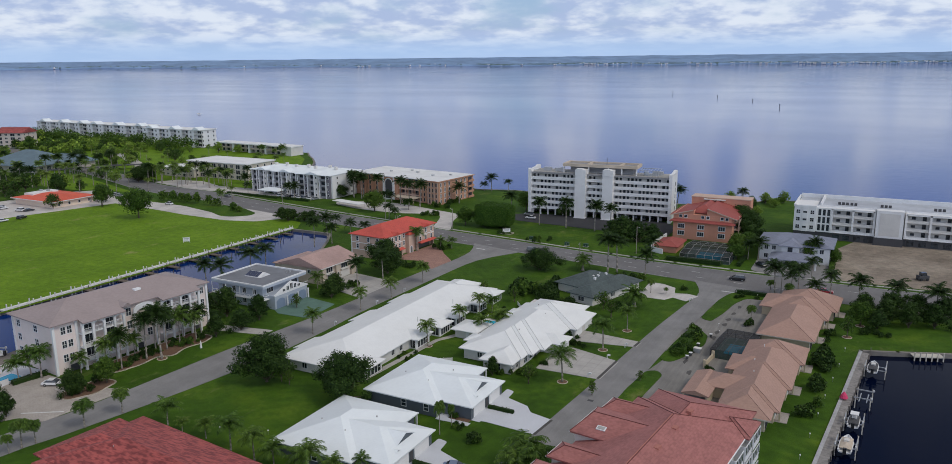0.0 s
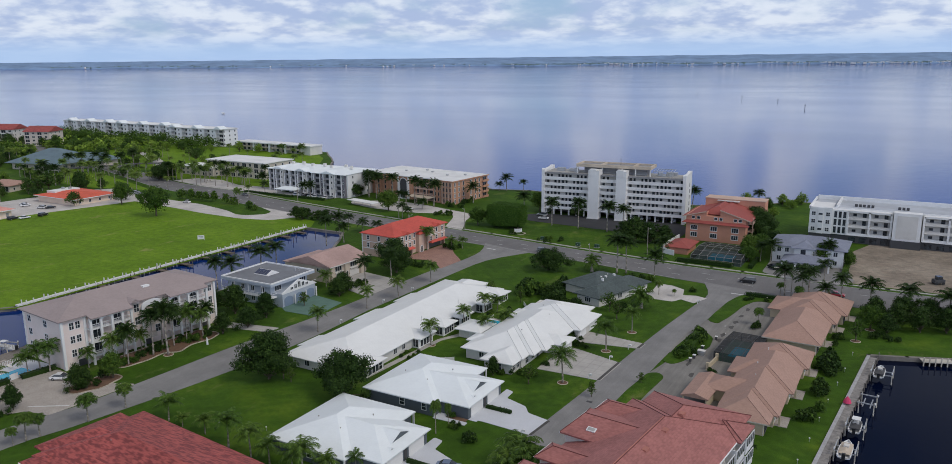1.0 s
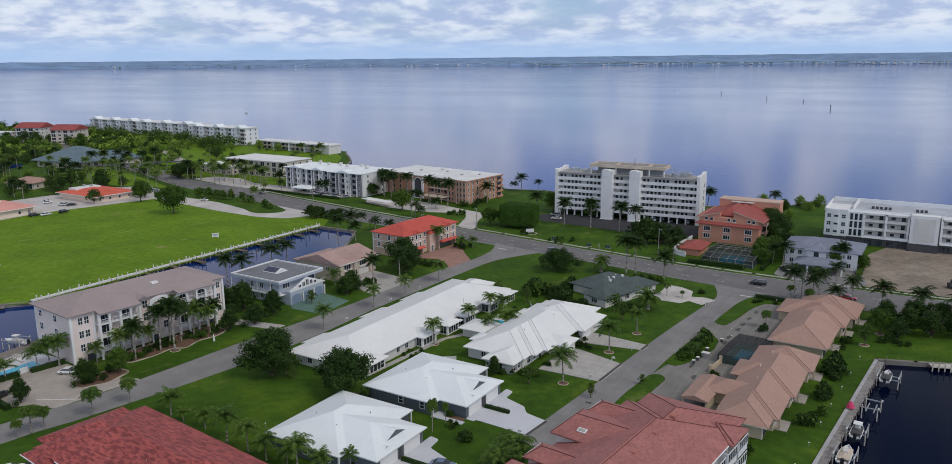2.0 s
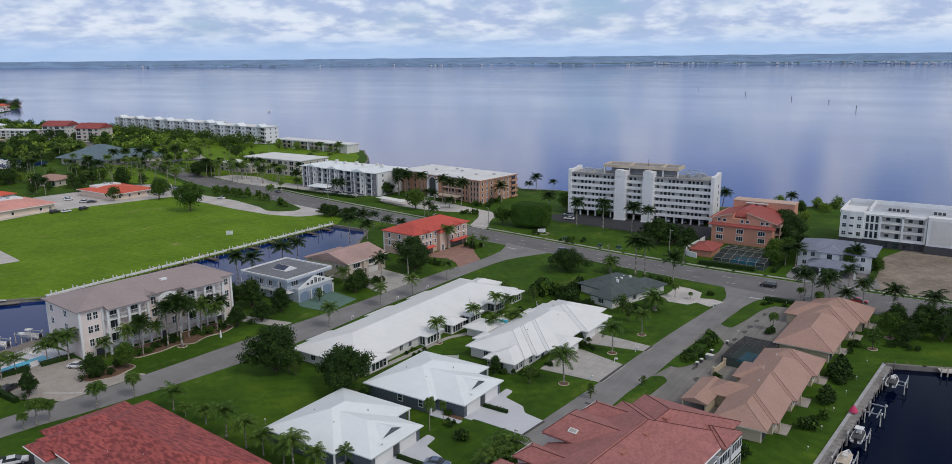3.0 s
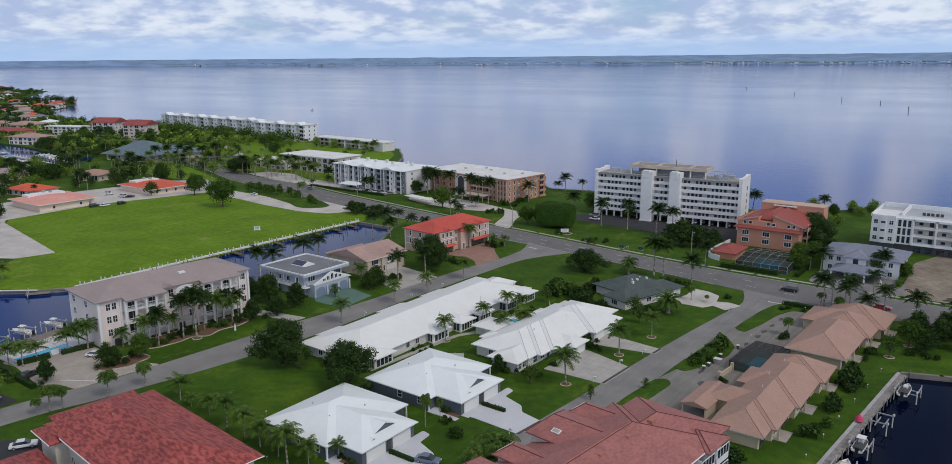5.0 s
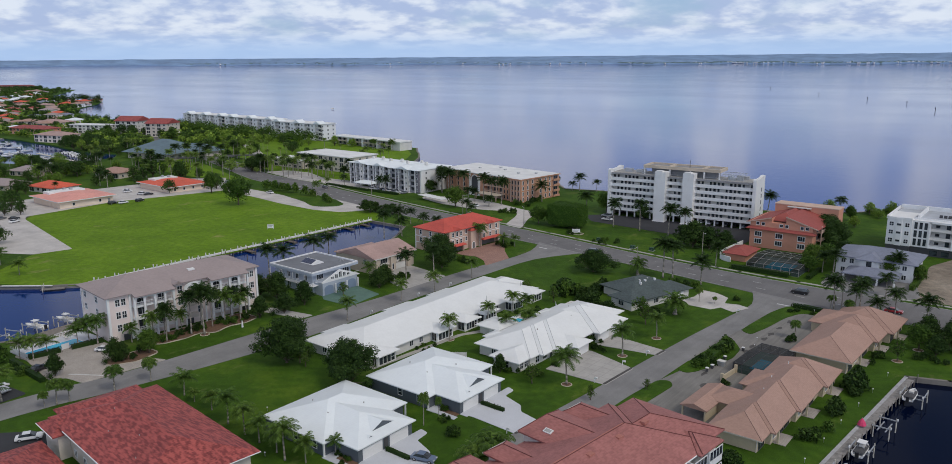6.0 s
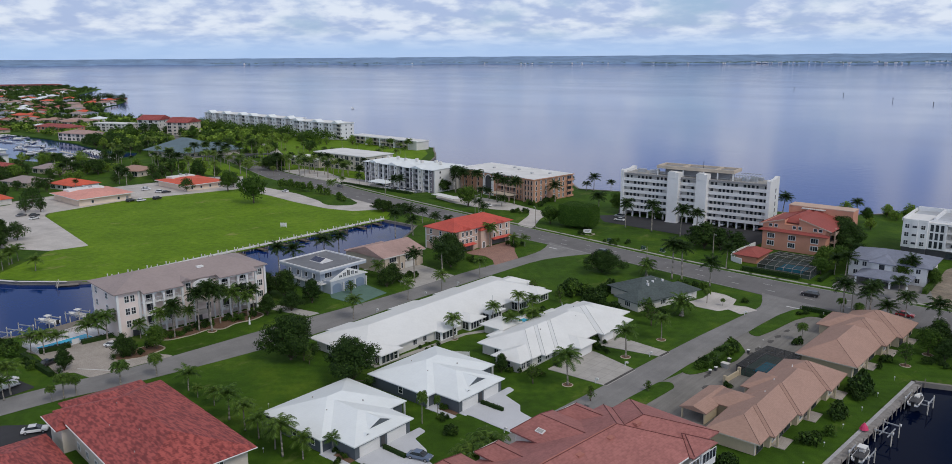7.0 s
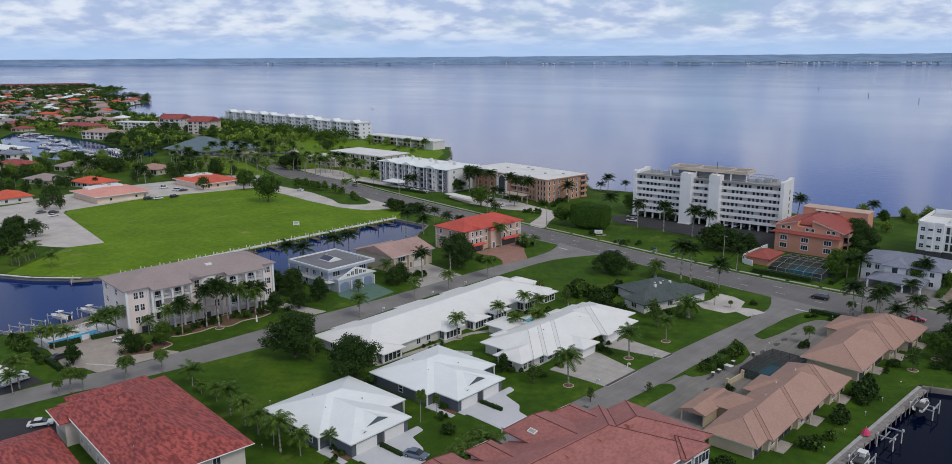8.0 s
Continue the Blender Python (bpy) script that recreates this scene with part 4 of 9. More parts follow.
    for y in (-15.4, -12.2):
        win(t, "E", y, 6.0, 0.5, 1.5, 1.8, 2, 2)
    win(t, "S", -4.5, -18.4, 0.9, 1.2, 1.2)
    return t


duplex()


def garden_pavilion():
    t = thing("pool_house", "small white garden pavilion with a white hip roof", "pavilion", -36.6, 12.0)
    shell(t, -2.6, 3.4, -3.4, 3.2, 2.3, OFFWHITE)
    roof_of(t, [(-3.6, 4.4, -4.4, 4.2, 2.4, 1.2, "hh", "x")], WARM_ROOF)
    win(t, "E", -0.5, 3.4, 0.7, 1.6, 1.2)
    slab_door(t, "S", 1.0, -3.4, 1.0, 2.0, WHITE, "entry_door", 0, 2)


garden_pavilion()


def garden_pool(x, y, turn):
    t = thing("garden_pool", "small teal garden pool with pale coping", "pool", x, y, 0, turn)
    part("deck", box(B(), -3.2, 3.2, -4.0, 4.0, -0.1, 0.09), OLD_DRIVE, t, "pale concrete deck")
    part("coping", lattice([-2.2, -1.8, 1.8, 2.2], [-2.9, -2.5, 2.5, 2.9], 0.0, 0.16), WHITE, t, "", Matrix.Rotation(radians(-90), 4, "X") @ Matrix.Translation((0, -0.16, 0)))
    part("water_surface", box(B(), -1.8, 1.8, -2.5, 2.5, -0.05, 0.12), POOL, t, "clear teal pool water")


garden_pool(-36.2, 21.4, -3)
patch("garden_path", [(-45.2, -26), (-43.6, -26), (-41.6, 4), (-38.4, 10), (-40.2, 10.6), (-42.9, 4.2)], OLD_DRIVE, "narrow concrete garden path", 0.08, 0.5)
patch("pool_1", [(-33.5, 17), (-28.5, 17.4), (-29, 24.5), (-33.2, 24)], POOL, "small turquoise swimming pool", 0.06, 1.2)


def red_hall():
    """The two-storey block whose blotched red roof fills the lower corner."""
    t = thing("red_roof_block", "two-storey cream apartment block with a blotched red tile roof", "apartment block", -44, -80, 0, -5.5)
    shell(t, -18.6, 18.8, -8.8, 9.1, 5.7, CREAM)
    shell(t, -21.8, -18.6, -7.0, 6.4, 5.6, CREAM, "wing_wall")
    shell(t, -19.6, -12.8, -10.8, -8.8, 5.0, CREAM, "wing_wall")
    r = roof_of(t, [(-19.8, 20.0, -10.1, 10.4, 5.8, 3.1, "hh", "x"), (-23.0, -8.0, -8.2, 7.6, 5.7, 2.45, "hg", "x"), (-20.6, -12.0, -11.9, -6.0, 5.1, 1.3, "hg", "y")], RED_TILE, "blotched red and maroon clay tile roof")
    bars(r, "gutter", (((20.05, -10.1, 5.72), (20.05, 10.4, 5.72)), ((-12.0, -10.15, 5.72), (20.0, -10.15, 5.72)), ((-20.6, -11.95, 5.02), (-12.0, -11.95, 5.02))), 0.09, WHITE, "white gutter", 6)
    pipes_on(r, ((-9.0, -2.0, 7.9, 8.5), (-3.0, -5.5, 7.0, 7.4), (4.0, -3.0, 7.7, 8.2), (9.5, -6.0, 6.8, 7.3)), G_MEM, 0.06)
    for y in (-6, -1, 4):
        for z in (0.9, 3.6):
            win(t, "E", y, 18.8, z, 1.3, 1.3)
    for x in (-10.5, -6.0, -1.5, 3.0, 7.5, 12.0):
        for z in (0.9, 3.6):
            win(t, "S", x, -8.8, z, 1.2, 1.3)
    c = thing("carport", "open carport with a red tile roof", "carport", -54, -98, 0, -6)
    roof_of(c, [(-9.2, 9.5, -7.5, 6.6, 2.9, 1.5, "hh", "x")], RED_TILE, "red clay tile roof")
    for k, (x, y) in enumerate(((-8.4, 5.8), (8.6, 5.8), (-8.4, 0), (8.6, 0), (-8.4, -6.6), (8.6, -6.6))):
        part("post", box(B(), x - 0.18, x + 0.18, y - 0.18, y + 0.18, -0.05, 2.9), CREAM, c)


red_hall()


def terracotta_block():
    """The four-storey building under the faded terracotta roof."""
    t = thing("terracotta_block", "four-storey white apartment block under a faded terracotta tile roof", "apartment block", 26.0, -52.46, 0, -6)
    shell(t, -6.6, 11.4, -26, 18.7, 12.4, OFFWHITE)
    shell(t, -4.8, 10.5, 18.7, 23.7, 12.4, OFFWHITE, "end_wall")
    pit, steep = 0.34, 1.7
    rects = [(-5.6, 11.4, -12, 24.6, 12.5, pit * 8.5, "hh", "y"), (-7.4, 12.3, -27, 19.6, 12.503, pit * 9.85, "hh", "y")]
    r = roof_of(t, rects, PINK_TILE, "faded terracotta tile roof with lichen stains")
    bays = ((0.2, 10.4, -10.8, 13.35, 1.65), (11.0, 16.2, -10.5, 12.9, 1.05), (-7.9, -2.7, -10.5, 12.9, 1.05), (-20.4, -10.2, -10.8, 13.35, 1.65))
    for y0, y1, x0, z, rise in bays:
        wing = part("roof_wing", hip(B(), x0, 1.4, y0, y1, z, rise, "hg", "x", 0.24, steep), PINK_TILE, t, "faded terracotta tile roof with lichen stains")
        part("ridge_cap", caps(B(), x0, 1.4 - 0.4 * (y1 - y0 < 8), y0, y1, z + 0.02, rise, "hg", "x", 0.07, steep), CAP_WINE, wing, "dark wine red ridge caps")
        shell(t, x0 + 0.6, -6.6, y0 + 0.6, y1 - 0.6, z - 0.1, OFFWHITE, "bay_wall")
    wings = ((14.3, 21.4), (-6.2, 0.9), (-19.5, -12.4))
    for y0, y1 in wings:
        rects.append((5.5, 12.95, y0, y1, 12.46, pit * 3.55, "gh", "x"))
        part("roof_wing", hip(B(), *rects[-1]), PINK_TILE, t, "faded terracotta tile roof with lichen stains")
        m = (y0 + y1) / 2
        bars(r, "valley_line", [((12.3, y0, 12.52), (8.75, m, 13.73)), ((12.3, y1, 12.52), (8.75, m, 13.73)), ((12.9, y0 + 0.5, 12.6), (9.4, m, 13.75))], 0.07, CAP_WINE)
    for x0, x1, y0, y1, z, rise, ends, axis in rects[:2]:
        part("ridge_cap", caps(B(), x0, x1, y0, y1, z + 0.02, rise, ends, axis, 0.07), CAP_WINE, r, "dark wine red ridge caps")
    bars(r, "ridge_strip", [((2.3, -16.5, 15.86), (2.3, 9.4, 15.86))], 0.13, CAP_PINK, "pale mortar strip along the ridge")
    bars(r, "valley_line", [((-5.6, 19.6, 12.53), (2.9, 11.1, 15.42))], 0.07, CAP_WINE)
    for y in (13.0, 6.2, -1.0):
        part("roof_vent", box(B(), 3.5, 4.3, y - 0.6, y + 0.6, 15.1, 15.55), CAP_PINK, r, "low terracotta roof vent")
    lean = B()
    for dz in (0.0, -0.25):
        lean.faces.new([lean.verts.new(v) for v in ((-10.0, -22, 11.62 + dz), (-7.4, -22, 12.5 + dz), (-7.4, 13.6, 12.5 + dz), (-10.0, 13.6, 11.62 + dz))])
    lean.verts.ensure_lookup_table()
    lean.faces.new([lean.verts[k] for k in (0, 3, 7, 4)])
    part("roof_wing", lean, PINK_TILE, t, "faded terracotta tile roof with lichen stains")
    shell(t, -9.5, -6.6, -21.4, 13.0, 11.4, OFFWHITE, "bay_wall")
    lite = part("skylight", box(B(), -0.75, 0.75, -0.45, 0.45, 0.0, 0.16), WHITE, r, "small white framed skylight", pose(-6.4, 2.3, 14.04, 18, 0, 0))
    part("pane", box(B(), -0.6, 0.6, -0.32, 0.32, 0.15, 0.18), G_MEM, lite)
    bars(r, "gutter", [((12.35, -27, 12.42), (12.35, 14.0, 12.42))] + [((x0 - 0.05, y0, z - 0.1), (x0 - 0.05, y1, z - 0.1)) for y0, y1, x0, z, rise in bays], 0.1, WHITE, "white gutter", 6)
    for lev in range(4):
        z = 0.2 + lev * 3.05
        for k, y in enumerate((14.0, 18.8, 9.0, 4.0, -4.0, -12.0)):
            b = part("balcony", box(box(box(B(), 11.2, 13.0, y - 2.1, y + 2.1, z, z + 0.18), 12.88, 13.0, y - 2.1, y + 2.1, z + 0.18, z + 1.1), 11.2, 13.0, y - 2.1, y - 2.0, z + 0.18, z + 2.85), WHITE, t)
            win(b, "E", y, 13.02, z + 1.15, 3.8, 1.5, 4, 1, name="balcony_glazing")
        for x in (-4, 1, 6):
            win(t, "N", x, 23.6, z + 0.9, 1.2, 1.3)
    return t


terracotta_block()


def tan_villa(x, y, turn, label, rects, wings, windows, patios):
    """Ochre walls under tan tile hips that widen in steps, with dark lines at the hips and valleys."""
    t = thing("tan_villa", label, "house", x, y, 0, turn, "tan tiled villas")
    r = stepped_roof(t, rects, TAN_TILE, "pinkish tan tile roof with dark cap lines", CAP_DARK, 0.46, 2.9, 0.055)
    for x0, x1, y0, y1 in rects:
        shell(t, x0 + 0.9, x1 - 1.1, y0 + 0.9, y1 - 0.9, 2.8, OCHRE)
    for x0, x1, y0, y1, rise, ends, axis in wings:
        part("roof_wing", hip(B(), x0, x1, y0, y1, 2.78, rise, ends, axis), TAN_TILE, t, "pinkish tan tile roof")
        shell(t, x0 + 0.7, x1 - 0.7, y0 + 0.7, y1 - 0.7, 2.7, OCHRE, "garage_wall")
    x0, x1, y0, y1 = rects[-1]
    c = (x0 + x1) / 2
    pipes_on(r, ((c - 2.2, y1 - 9, 4.6, 5.5), (c - 3.0, y0 - 6, 4.1, 5.0), (c - 2.0, y0 - 14, 4.4, 5.3)), WHITE, 0.1)
    for k, (u, v) in enumerate(windows):
        tall = k % 3 != 1
        win(t, "E", u, v, 0.15 if tall else 0.8, 3.0 if tall else 1.8, 2.35 if tall else 1.3, 3 if tall else 2, 1, CHARCOAL if tall else WHITE, name="sliding_door" if tall else "window")
    x0, x1, y0, y1 = rects[0]
    part("downpipe", tube(B(), (x1 - 1.2, y0 + 0.8, 0), (x1 - 1.2, y0 + 0.8, 2.8), 0.06), OFFWHITE, t)
    part("eave_board", box(B(), x0 - 0.02, x1 + 0.02, y0 - 0.03, y0 - 0.004, 2.62, 2.88), CREAM, t)
    for u, v in patios:
        part("patio_column", box(B(), v + 0.75, v + 1.1, u - 2.3, u - 1.9, 0, 2.8), OCHRE, t)
        part("patio", box(B(), v - 0.1, v + 2.4, u - 2.4, u + 2.4, -0.05, 0.12), TAN_PAVE, t)
    return t


tan_villa(35.3, 10.0, 0, "ochre villa with a long pinkish tan tile roof", [(-5.3, 5.1, -21.0, 2.0), (-5.4, 6.1, -16.5, 14.0), (-5.5, 7.0, -4.3, 18.0), (-5.6, 8.0, 11.0, 22.6)],
          [(-10.4, 2.0, -9.4, -1.0, 1.75, "hg", "x"), (-7.6, 2.0, 2.0, 12.0, 1.9, "hg", "x")], [(-18, 4.0), (-13.6, 5.0), (-10, 5.0), (-6.4, 5.0), (-1.2, 5.9), (2.6, 5.9), (6.8, 5.9), (14.2, 6.9), (18.6, 6.9)], [(-12.2, 5.0), (2.6, 5.9), (16.6, 6.9)])
tan_villa(38.5, 58.0, -2, "ochre villa with a pinkish tan tile roof near the avenue", [(-7.4, 6.2, -20.4, 6.0), (-7.4, 7.3, -2.0, 14.0), (-7.2, 8.8, 6.6, 21.7)],
          [(-11.0, 1.0, 4.0, 17.0, 2.3, "hg", "x"), (-4.5, 4.5, 14.0, 24.6, 1.7, "gh", "y")], [(-17, 5.1), (-12.6, 5.1), (-8, 5.1), (-4.6, 5.1), (1.0, 6.2), (4.2, 6.2), (10.0, 7.7), (14.2, 7.7), (18.0, 7.7)], [(-10, 5.1), (2.4, 6.2), (14, 7.7)])


def tan_carport():
    t = thing("carport", "low tan tiled carport beside the ochre villa", "carport", 25.2, 1.7, 0, -2)
    part("roof", hip(B(), -3.0, 2.7, -6.5, 6.6, 2.6, 0.85, "gg", "y", 0.2), TAN_TILE, t, "pinkish tan tile roof")
    for x, y in ((-2.6, -5.9), (-2.6, 0.2), (-2.6, 6.0)):
        part("post", box(B(), x - 0.15, x + 0.15, y - 0.15, y + 0.15, -0.05, 2.61), OCHRE, t)
    part("wall", box(B(), 2.0, 2.25, -6.2, 6.4, -0.05, 2.5), OCHRE, t)
    for y in (-6.3, 6.2):
        part("gable", prism_y(y, y + 0.2, [(-2.7, 2.5), (2.3, 2.5), (-0.15, 3.2)]), OCHRE, t)


tan_carport()


# ---- the houses along the left street ----
def rail_mesh(x, y0, y1, z, h):
    """A slim balustrade along y: two rails and their balusters."""
    bm = box(box(B(), x - 0.05, x + 0.05, y0, y1, z + h - 0.1, z + h), x - 0.03, x + 0.03, y0, y1, z + 0.1, z + 0.18)
    n = max(int((y1 - y0) / 0.45), 2)
    for k in range(n + 1):
        y = y0 + 0.04 + (y1 - y0 - 0.08) * k / n
        box(bm, x - 0.025, x + 0.025, y - 0.03, y + 0.03, z - 0.02, z + h - 0.05)
    return bm


def arch_line(w, h, n=8):
    """The outline of a round-headed opening, from its foot at the right."""
    return [(w / 2, 0)] + [(w / 2 * math.cos(math.pi * k / n), h - w / 2 + w / 2 * math.sin(math.pi * k / n)) for k in range(n + 1)] + [(-w / 2, 0)]


def arch_win(parent, side, u, v, z, w, h, rim, trim=0.16, name="window", fill=None):
    """A round-headed window: a raised surround and its pane."""
    key = ("arch", w, h, rim.name, trim, name)
    if key not in SHARED:
        bm = B()
        rings = [[[bm.verts.new((x, y, zz)) for x, zz in line] for line in (arch_line(w, h), [(p[0], p[1] if 0 < k < 10 else -trim) for k, p in enumerate(arch_line(w + 2 * trim, h + trim))])] for y in (-0.12, 0.02)]
        for k in range(10):
            for q in (0, 1):
                bm.faces.new((rings[q][0][k], rings[q][0][k + 1], rings[q][1][k + 1], rings[q][1][k]))
            for line in (0, 1):
                bm.faces.new((rings[0][line][k], rings[0][line][k + 1], rings[1][line][k + 1], rings[1][line][k]))
        box(bm, -w / 2 - trim, w / 2 + trim, -0.14, 0.02, -trim, 0)
        bmesh.ops.recalc_face_normals(bm, faces=bm.faces)
        SHARED[key] = mesh_of("window_frame", bm, rim), mesh_of("pane", prism_y(-0.03, 0.02, arch_line(w, h)), fill or GLASS)
    f = part(name, SHARED[key][0], None, parent, "", facing(side, u, v, z))
    part("pane", SHARED[key][1], None, f)
    return f


def canal_apartments():
    """Three floors over a plinth, one taupe hip roof whose eaves step out over two columned fronts, a recessed entry between them."""
    t = thing("canal_apartments", "pale pinkish three-storey apartment house with columned balconies and taupe roof", "apartment house", -114.4, -33.2)
    t.matrix_basis = pose(-114.4, -33.2, 0, 0, 0, -5.4) @ Matrix.Diagonal((0.97, 0.98, 1.1, 1))
    shell(t, -9.2, 8.6, -21.4, 20.8, 11.0, PALE_PINK)
    r = part("roof", hip(B(), -10.2, 9.6, -22.4, 21.8, 11.1, 2.5, "hh", "y"), TAUPE_ROOF, t, "taupe shingle hip roof")
    pitch = 2.5 / 9.9
    for y0, y1 in ((-15.6, -4.6), (5.6, 17.2)):
        part("eave_wing", prism_y(y0, y1, [(8.6, 11.36), (11.7, 11.36 - 3.1 * pitch), (11.7, 11.12 - 3.1 * pitch), (8.6, 11.0)]), TAUPE_ROOF, r)
    part("entry_gable", hip(B(), 4.2, 10.4, -4.6, -2.0, 11.2, 0.7, "hg", "x", 0.12), TAUPE_ROOF, r)
    part("skylight", box(B(), 3.4, 4.6, 2.6, 4.4, 12.4, 12.8), WHITE, r)
    for c in ((-9.3, -21.5), (8.6, -21.5), (8.6, 20.8), (8.5, -15.9)):
        part("corner_pilaster", box(B(), c[0] - 0.12, c[0] + 0.45, c[1] - 0.12, c[1] + 0.45, -0.1, 10.98), WHITE, t)
    for lev in range(3):
        z = 1.9 + lev * 3.0
        for x in (-6.6, 1.2):
            win(t, "S", x, -21.4, z + 0.6, 1.5, 1.4, 2, 2)
        for y in (-18.9, -17.4, 18.3, 19.6):
            win(t, "E", y, 8.6, z + 0.6, 1.05, 1.5, 2, 2)
        for y0, y1 in ((-15.4, -10.2), (-9.8, -4.8), (6.0, 11.2), (11.6, 17.0)):
            b = part("balcony", box(B(), 8.6, 10.6, y0, y1, z - 0.25, z), WHITE, t, "white loggia floor with a slim rail")
            part("rail", rail_mesh(10.5, y0 + 0.2, y1 - 0.2, z, 1.0), WHITE, b)
            win(b, "E", (y0 + y1) / 2, 8.62, z + 0.05, 2.2, 2.1, 2, 1, name="sliding_door")
        for y in (-2.2, 3.2):
            win(t, "E", y, 8.6, z + 0.5, 1.3, 1.7, 2, 2)
        part("landing", box(B(), 8.6, 9.7, -1.2, 2.2, z - 0.2, z + 0.9), CREAM, t)
    for y in (-15.4, -12.8, -10.0, -7.3, -4.9, 5.9, 8.6, 11.4, 14.2, 17.0):
        part("column", box(B(), 10.6, 11.1, y - 0.26, y + 0.26, -0.1, 10.35), WHITE, t, "tall white square column")
    for y0, y1 in ((-15.4, -4.9), (5.9, 17.0)):
        part("beam", box(B(), 10.72, 11.02, y0 + 0.26, y1 - 0.26, 10.0, 10.34), WHITE, t)
    for y, w in ((-11.4, 1.14), (-6.1, 0.94), (7.25, 1.09), (12.8, 1.14)):
        part("arch", prism_x(10.75, 10.98, [(y + w * math.cos(a), 9.3 + 0.65 * math.sin(a)) for a in (math.pi * k / 8 for k in range(9))] + [(y - w, 10.02), (y + w, 10.02)]), WHITE, t, "white arch between columns")
    part("parapet", prism_x(9.7, 10.1, [(-1.6, 8.9)] + [(1.4 - 3.0 * math.cos(math.pi * k / 12), 9.6 + 1.2 * math.sin(math.pi * k / 12)) for k in range(13)] + [(4.4, 8.9)] + [(1.4 + 2.3 * math.cos(math.pi * k / 8), 8.9 + 0.8 * math.sin(math.pi * k / 8)) for k in range(9)]), WHITE, t, "curved white parapet over the recessed entry")
    for y in (-1.5, 4.3):
        part("entry_column", tube(B(), (9.9, y, -0.1), (9.9, y, 8.95), 0.22, n=8), WHITE, t)
    for k in range(3):
        slab_door(t, "E", -17 + 17 * k, 8.6, 2.2, 1.5, CHARCOAL, "service_door", 0, 2)


canal_apartments()


def grey_villa():
    """Two floors, flat grey roof behind a white rim, gallery all round, three arched garage doors."""
    t = thing("grey_villa", "pale blue-grey two-storey villa with flat roof, gallery and arched garages", "house", -109.2, 12)
    shell(t, -8.8, 8.6, -8.0, 7.6, 6.2, SIDING)
    part("roof", box(B(), -10.2, 10.2, -9.4, 9.4, 6.2, 6.95), SIDING, t)
    part("roof_deck", box(B(), -9.6, 9.6, -8.8, 8.8, 6.95, 7.0), DECK_GREY, t, "grey flat roof")
    for x0, x1, y0, y1 in ((-10.2, 10.2, -9.4, -9.0), (-10.2, 10.2, 9.0, 9.4), (-10.2, -9.8, -9.0, 9.0), (9.8, 10.2, -9.0, 9.0)):
        part("roof_rim", box(B(), x0, x1, y0, y1, 6.95, 7.3), WHITE, t, "white roof rim")
    s = part("solar_frame", prism_x(-3.4, 2.6, [(-2.6, 7.0), (2.0, 7.0), (2.0, 7.12), (0.1, 8.1), (-0.2, 8.1), (-2.6, 7.12)]), WHITE, t, "low white gabled frame")
    for k in range(4):
        part("solar_panel", box(B(), -0.56, 0.56, -1.2, 1.2, 0.0, 0.07), SOLAR, s, "dark blue solar panel", pose(-2.7 + k * 1.25, -1.36, 7.66, 22.2, 0, 0))
    pipes_on(t, ((5.5, 6.0, 7.0, 7.8), (6.3, 6.6, 7.0, 7.6), (-6, 3, 7.0, 7.5)), STEEL, 0.2, "roof_vent")
    for x0, x1, y0, y1 in ((-10.0, 10.6, -9.6, -8.0), (8.6, 10.6, -8.0, 9.6)):
        part("gallery", box(B(), x0, x1, y0, y1, 2.9, 3.1), WHITE, t, "white gallery floor")
    for k in range(12):
        x = -9.9 + k * 1.85
        part("gallery_post", box(B(), x - 0.06, x + 0.06, -9.58, -9.46, 3.1, 6.2 if k % 3 == 0 else 4.1), WHITE, t)
    part("rail", box(B(), -10.0, 10.6, -9.56, -9.48, 4.05, 4.15), WHITE, t)
    part("rail", box(B(), -10.0, 10.6, -9.56, -9.48, 3.55, 3.62), WHITE, t)
    part("rail", box(B(), 10.46, 10.56, -9.5, -7.5, 4.05, 4.15), WHITE, t)
    part("rail", box(B(), 10.46, 10.56, 7.5, 9.5, 4.05, 4.15), WHITE, t)
    g = part("garage_front", box(B(), 8.6, 12.6, -7.4, 6.6, -0.1, 4.0), SIDING, t, "garage block with three arches")
    gab = B()
    for x in (12.4, 12.75):
        vs = [gab.verts.new((x, y, z)) for y, z in ((-7.6, 3.9), (6.8, 3.9), (6.8, 4.3), (-0.4, 7.0), (-7.6, 4.3))]
        gab.faces.new(vs)
    gab.verts.ensure_lookup_table()
    for k in range(5):
        j = (k + 1) % 5
        gab.faces.new((gab.verts[k], gab.verts[j], gab.verts[5 + j], gab.verts[5 + k]))
    part("gable", gab, WHITE, g, "white open gable front")
    for k in range(5):
        win(g, "E", -3.6 + k * 1.6, 12.76, 4.6, 1.0, 0.7 + 0.5 * (2 - abs(k - 2)), 2, 1)
    for k in range(3):
        y = -5.0 + k * 4.6
        d = prism(B(), [(y - 1.75, 0), (y + 1.75, 0), (y + 1.75, 2.0)] + [(y + 1.75 * math.cos(a), 2.0 + 0.95 * math.sin(a)) for a in (math.pi * i / 8 for i in range(1, 8))] + [(y - 1.75, 2.0)], 0, 0.06)
        for v in d.verts:
            v.co = Vector((12.62 + v.co.z, v.co.x, v.co.y))
        bmesh.ops.recalc_face_normals(d, faces=d.faces)
        part("garage_door", d, BLUE_DOOR, g, "blue grey arched garage door")
        part("pillar", tube(B(), (13.1, y + 2.3, 0), (13.1, y + 2.3, 3.0), 0.22, n=8), WHITE, g)
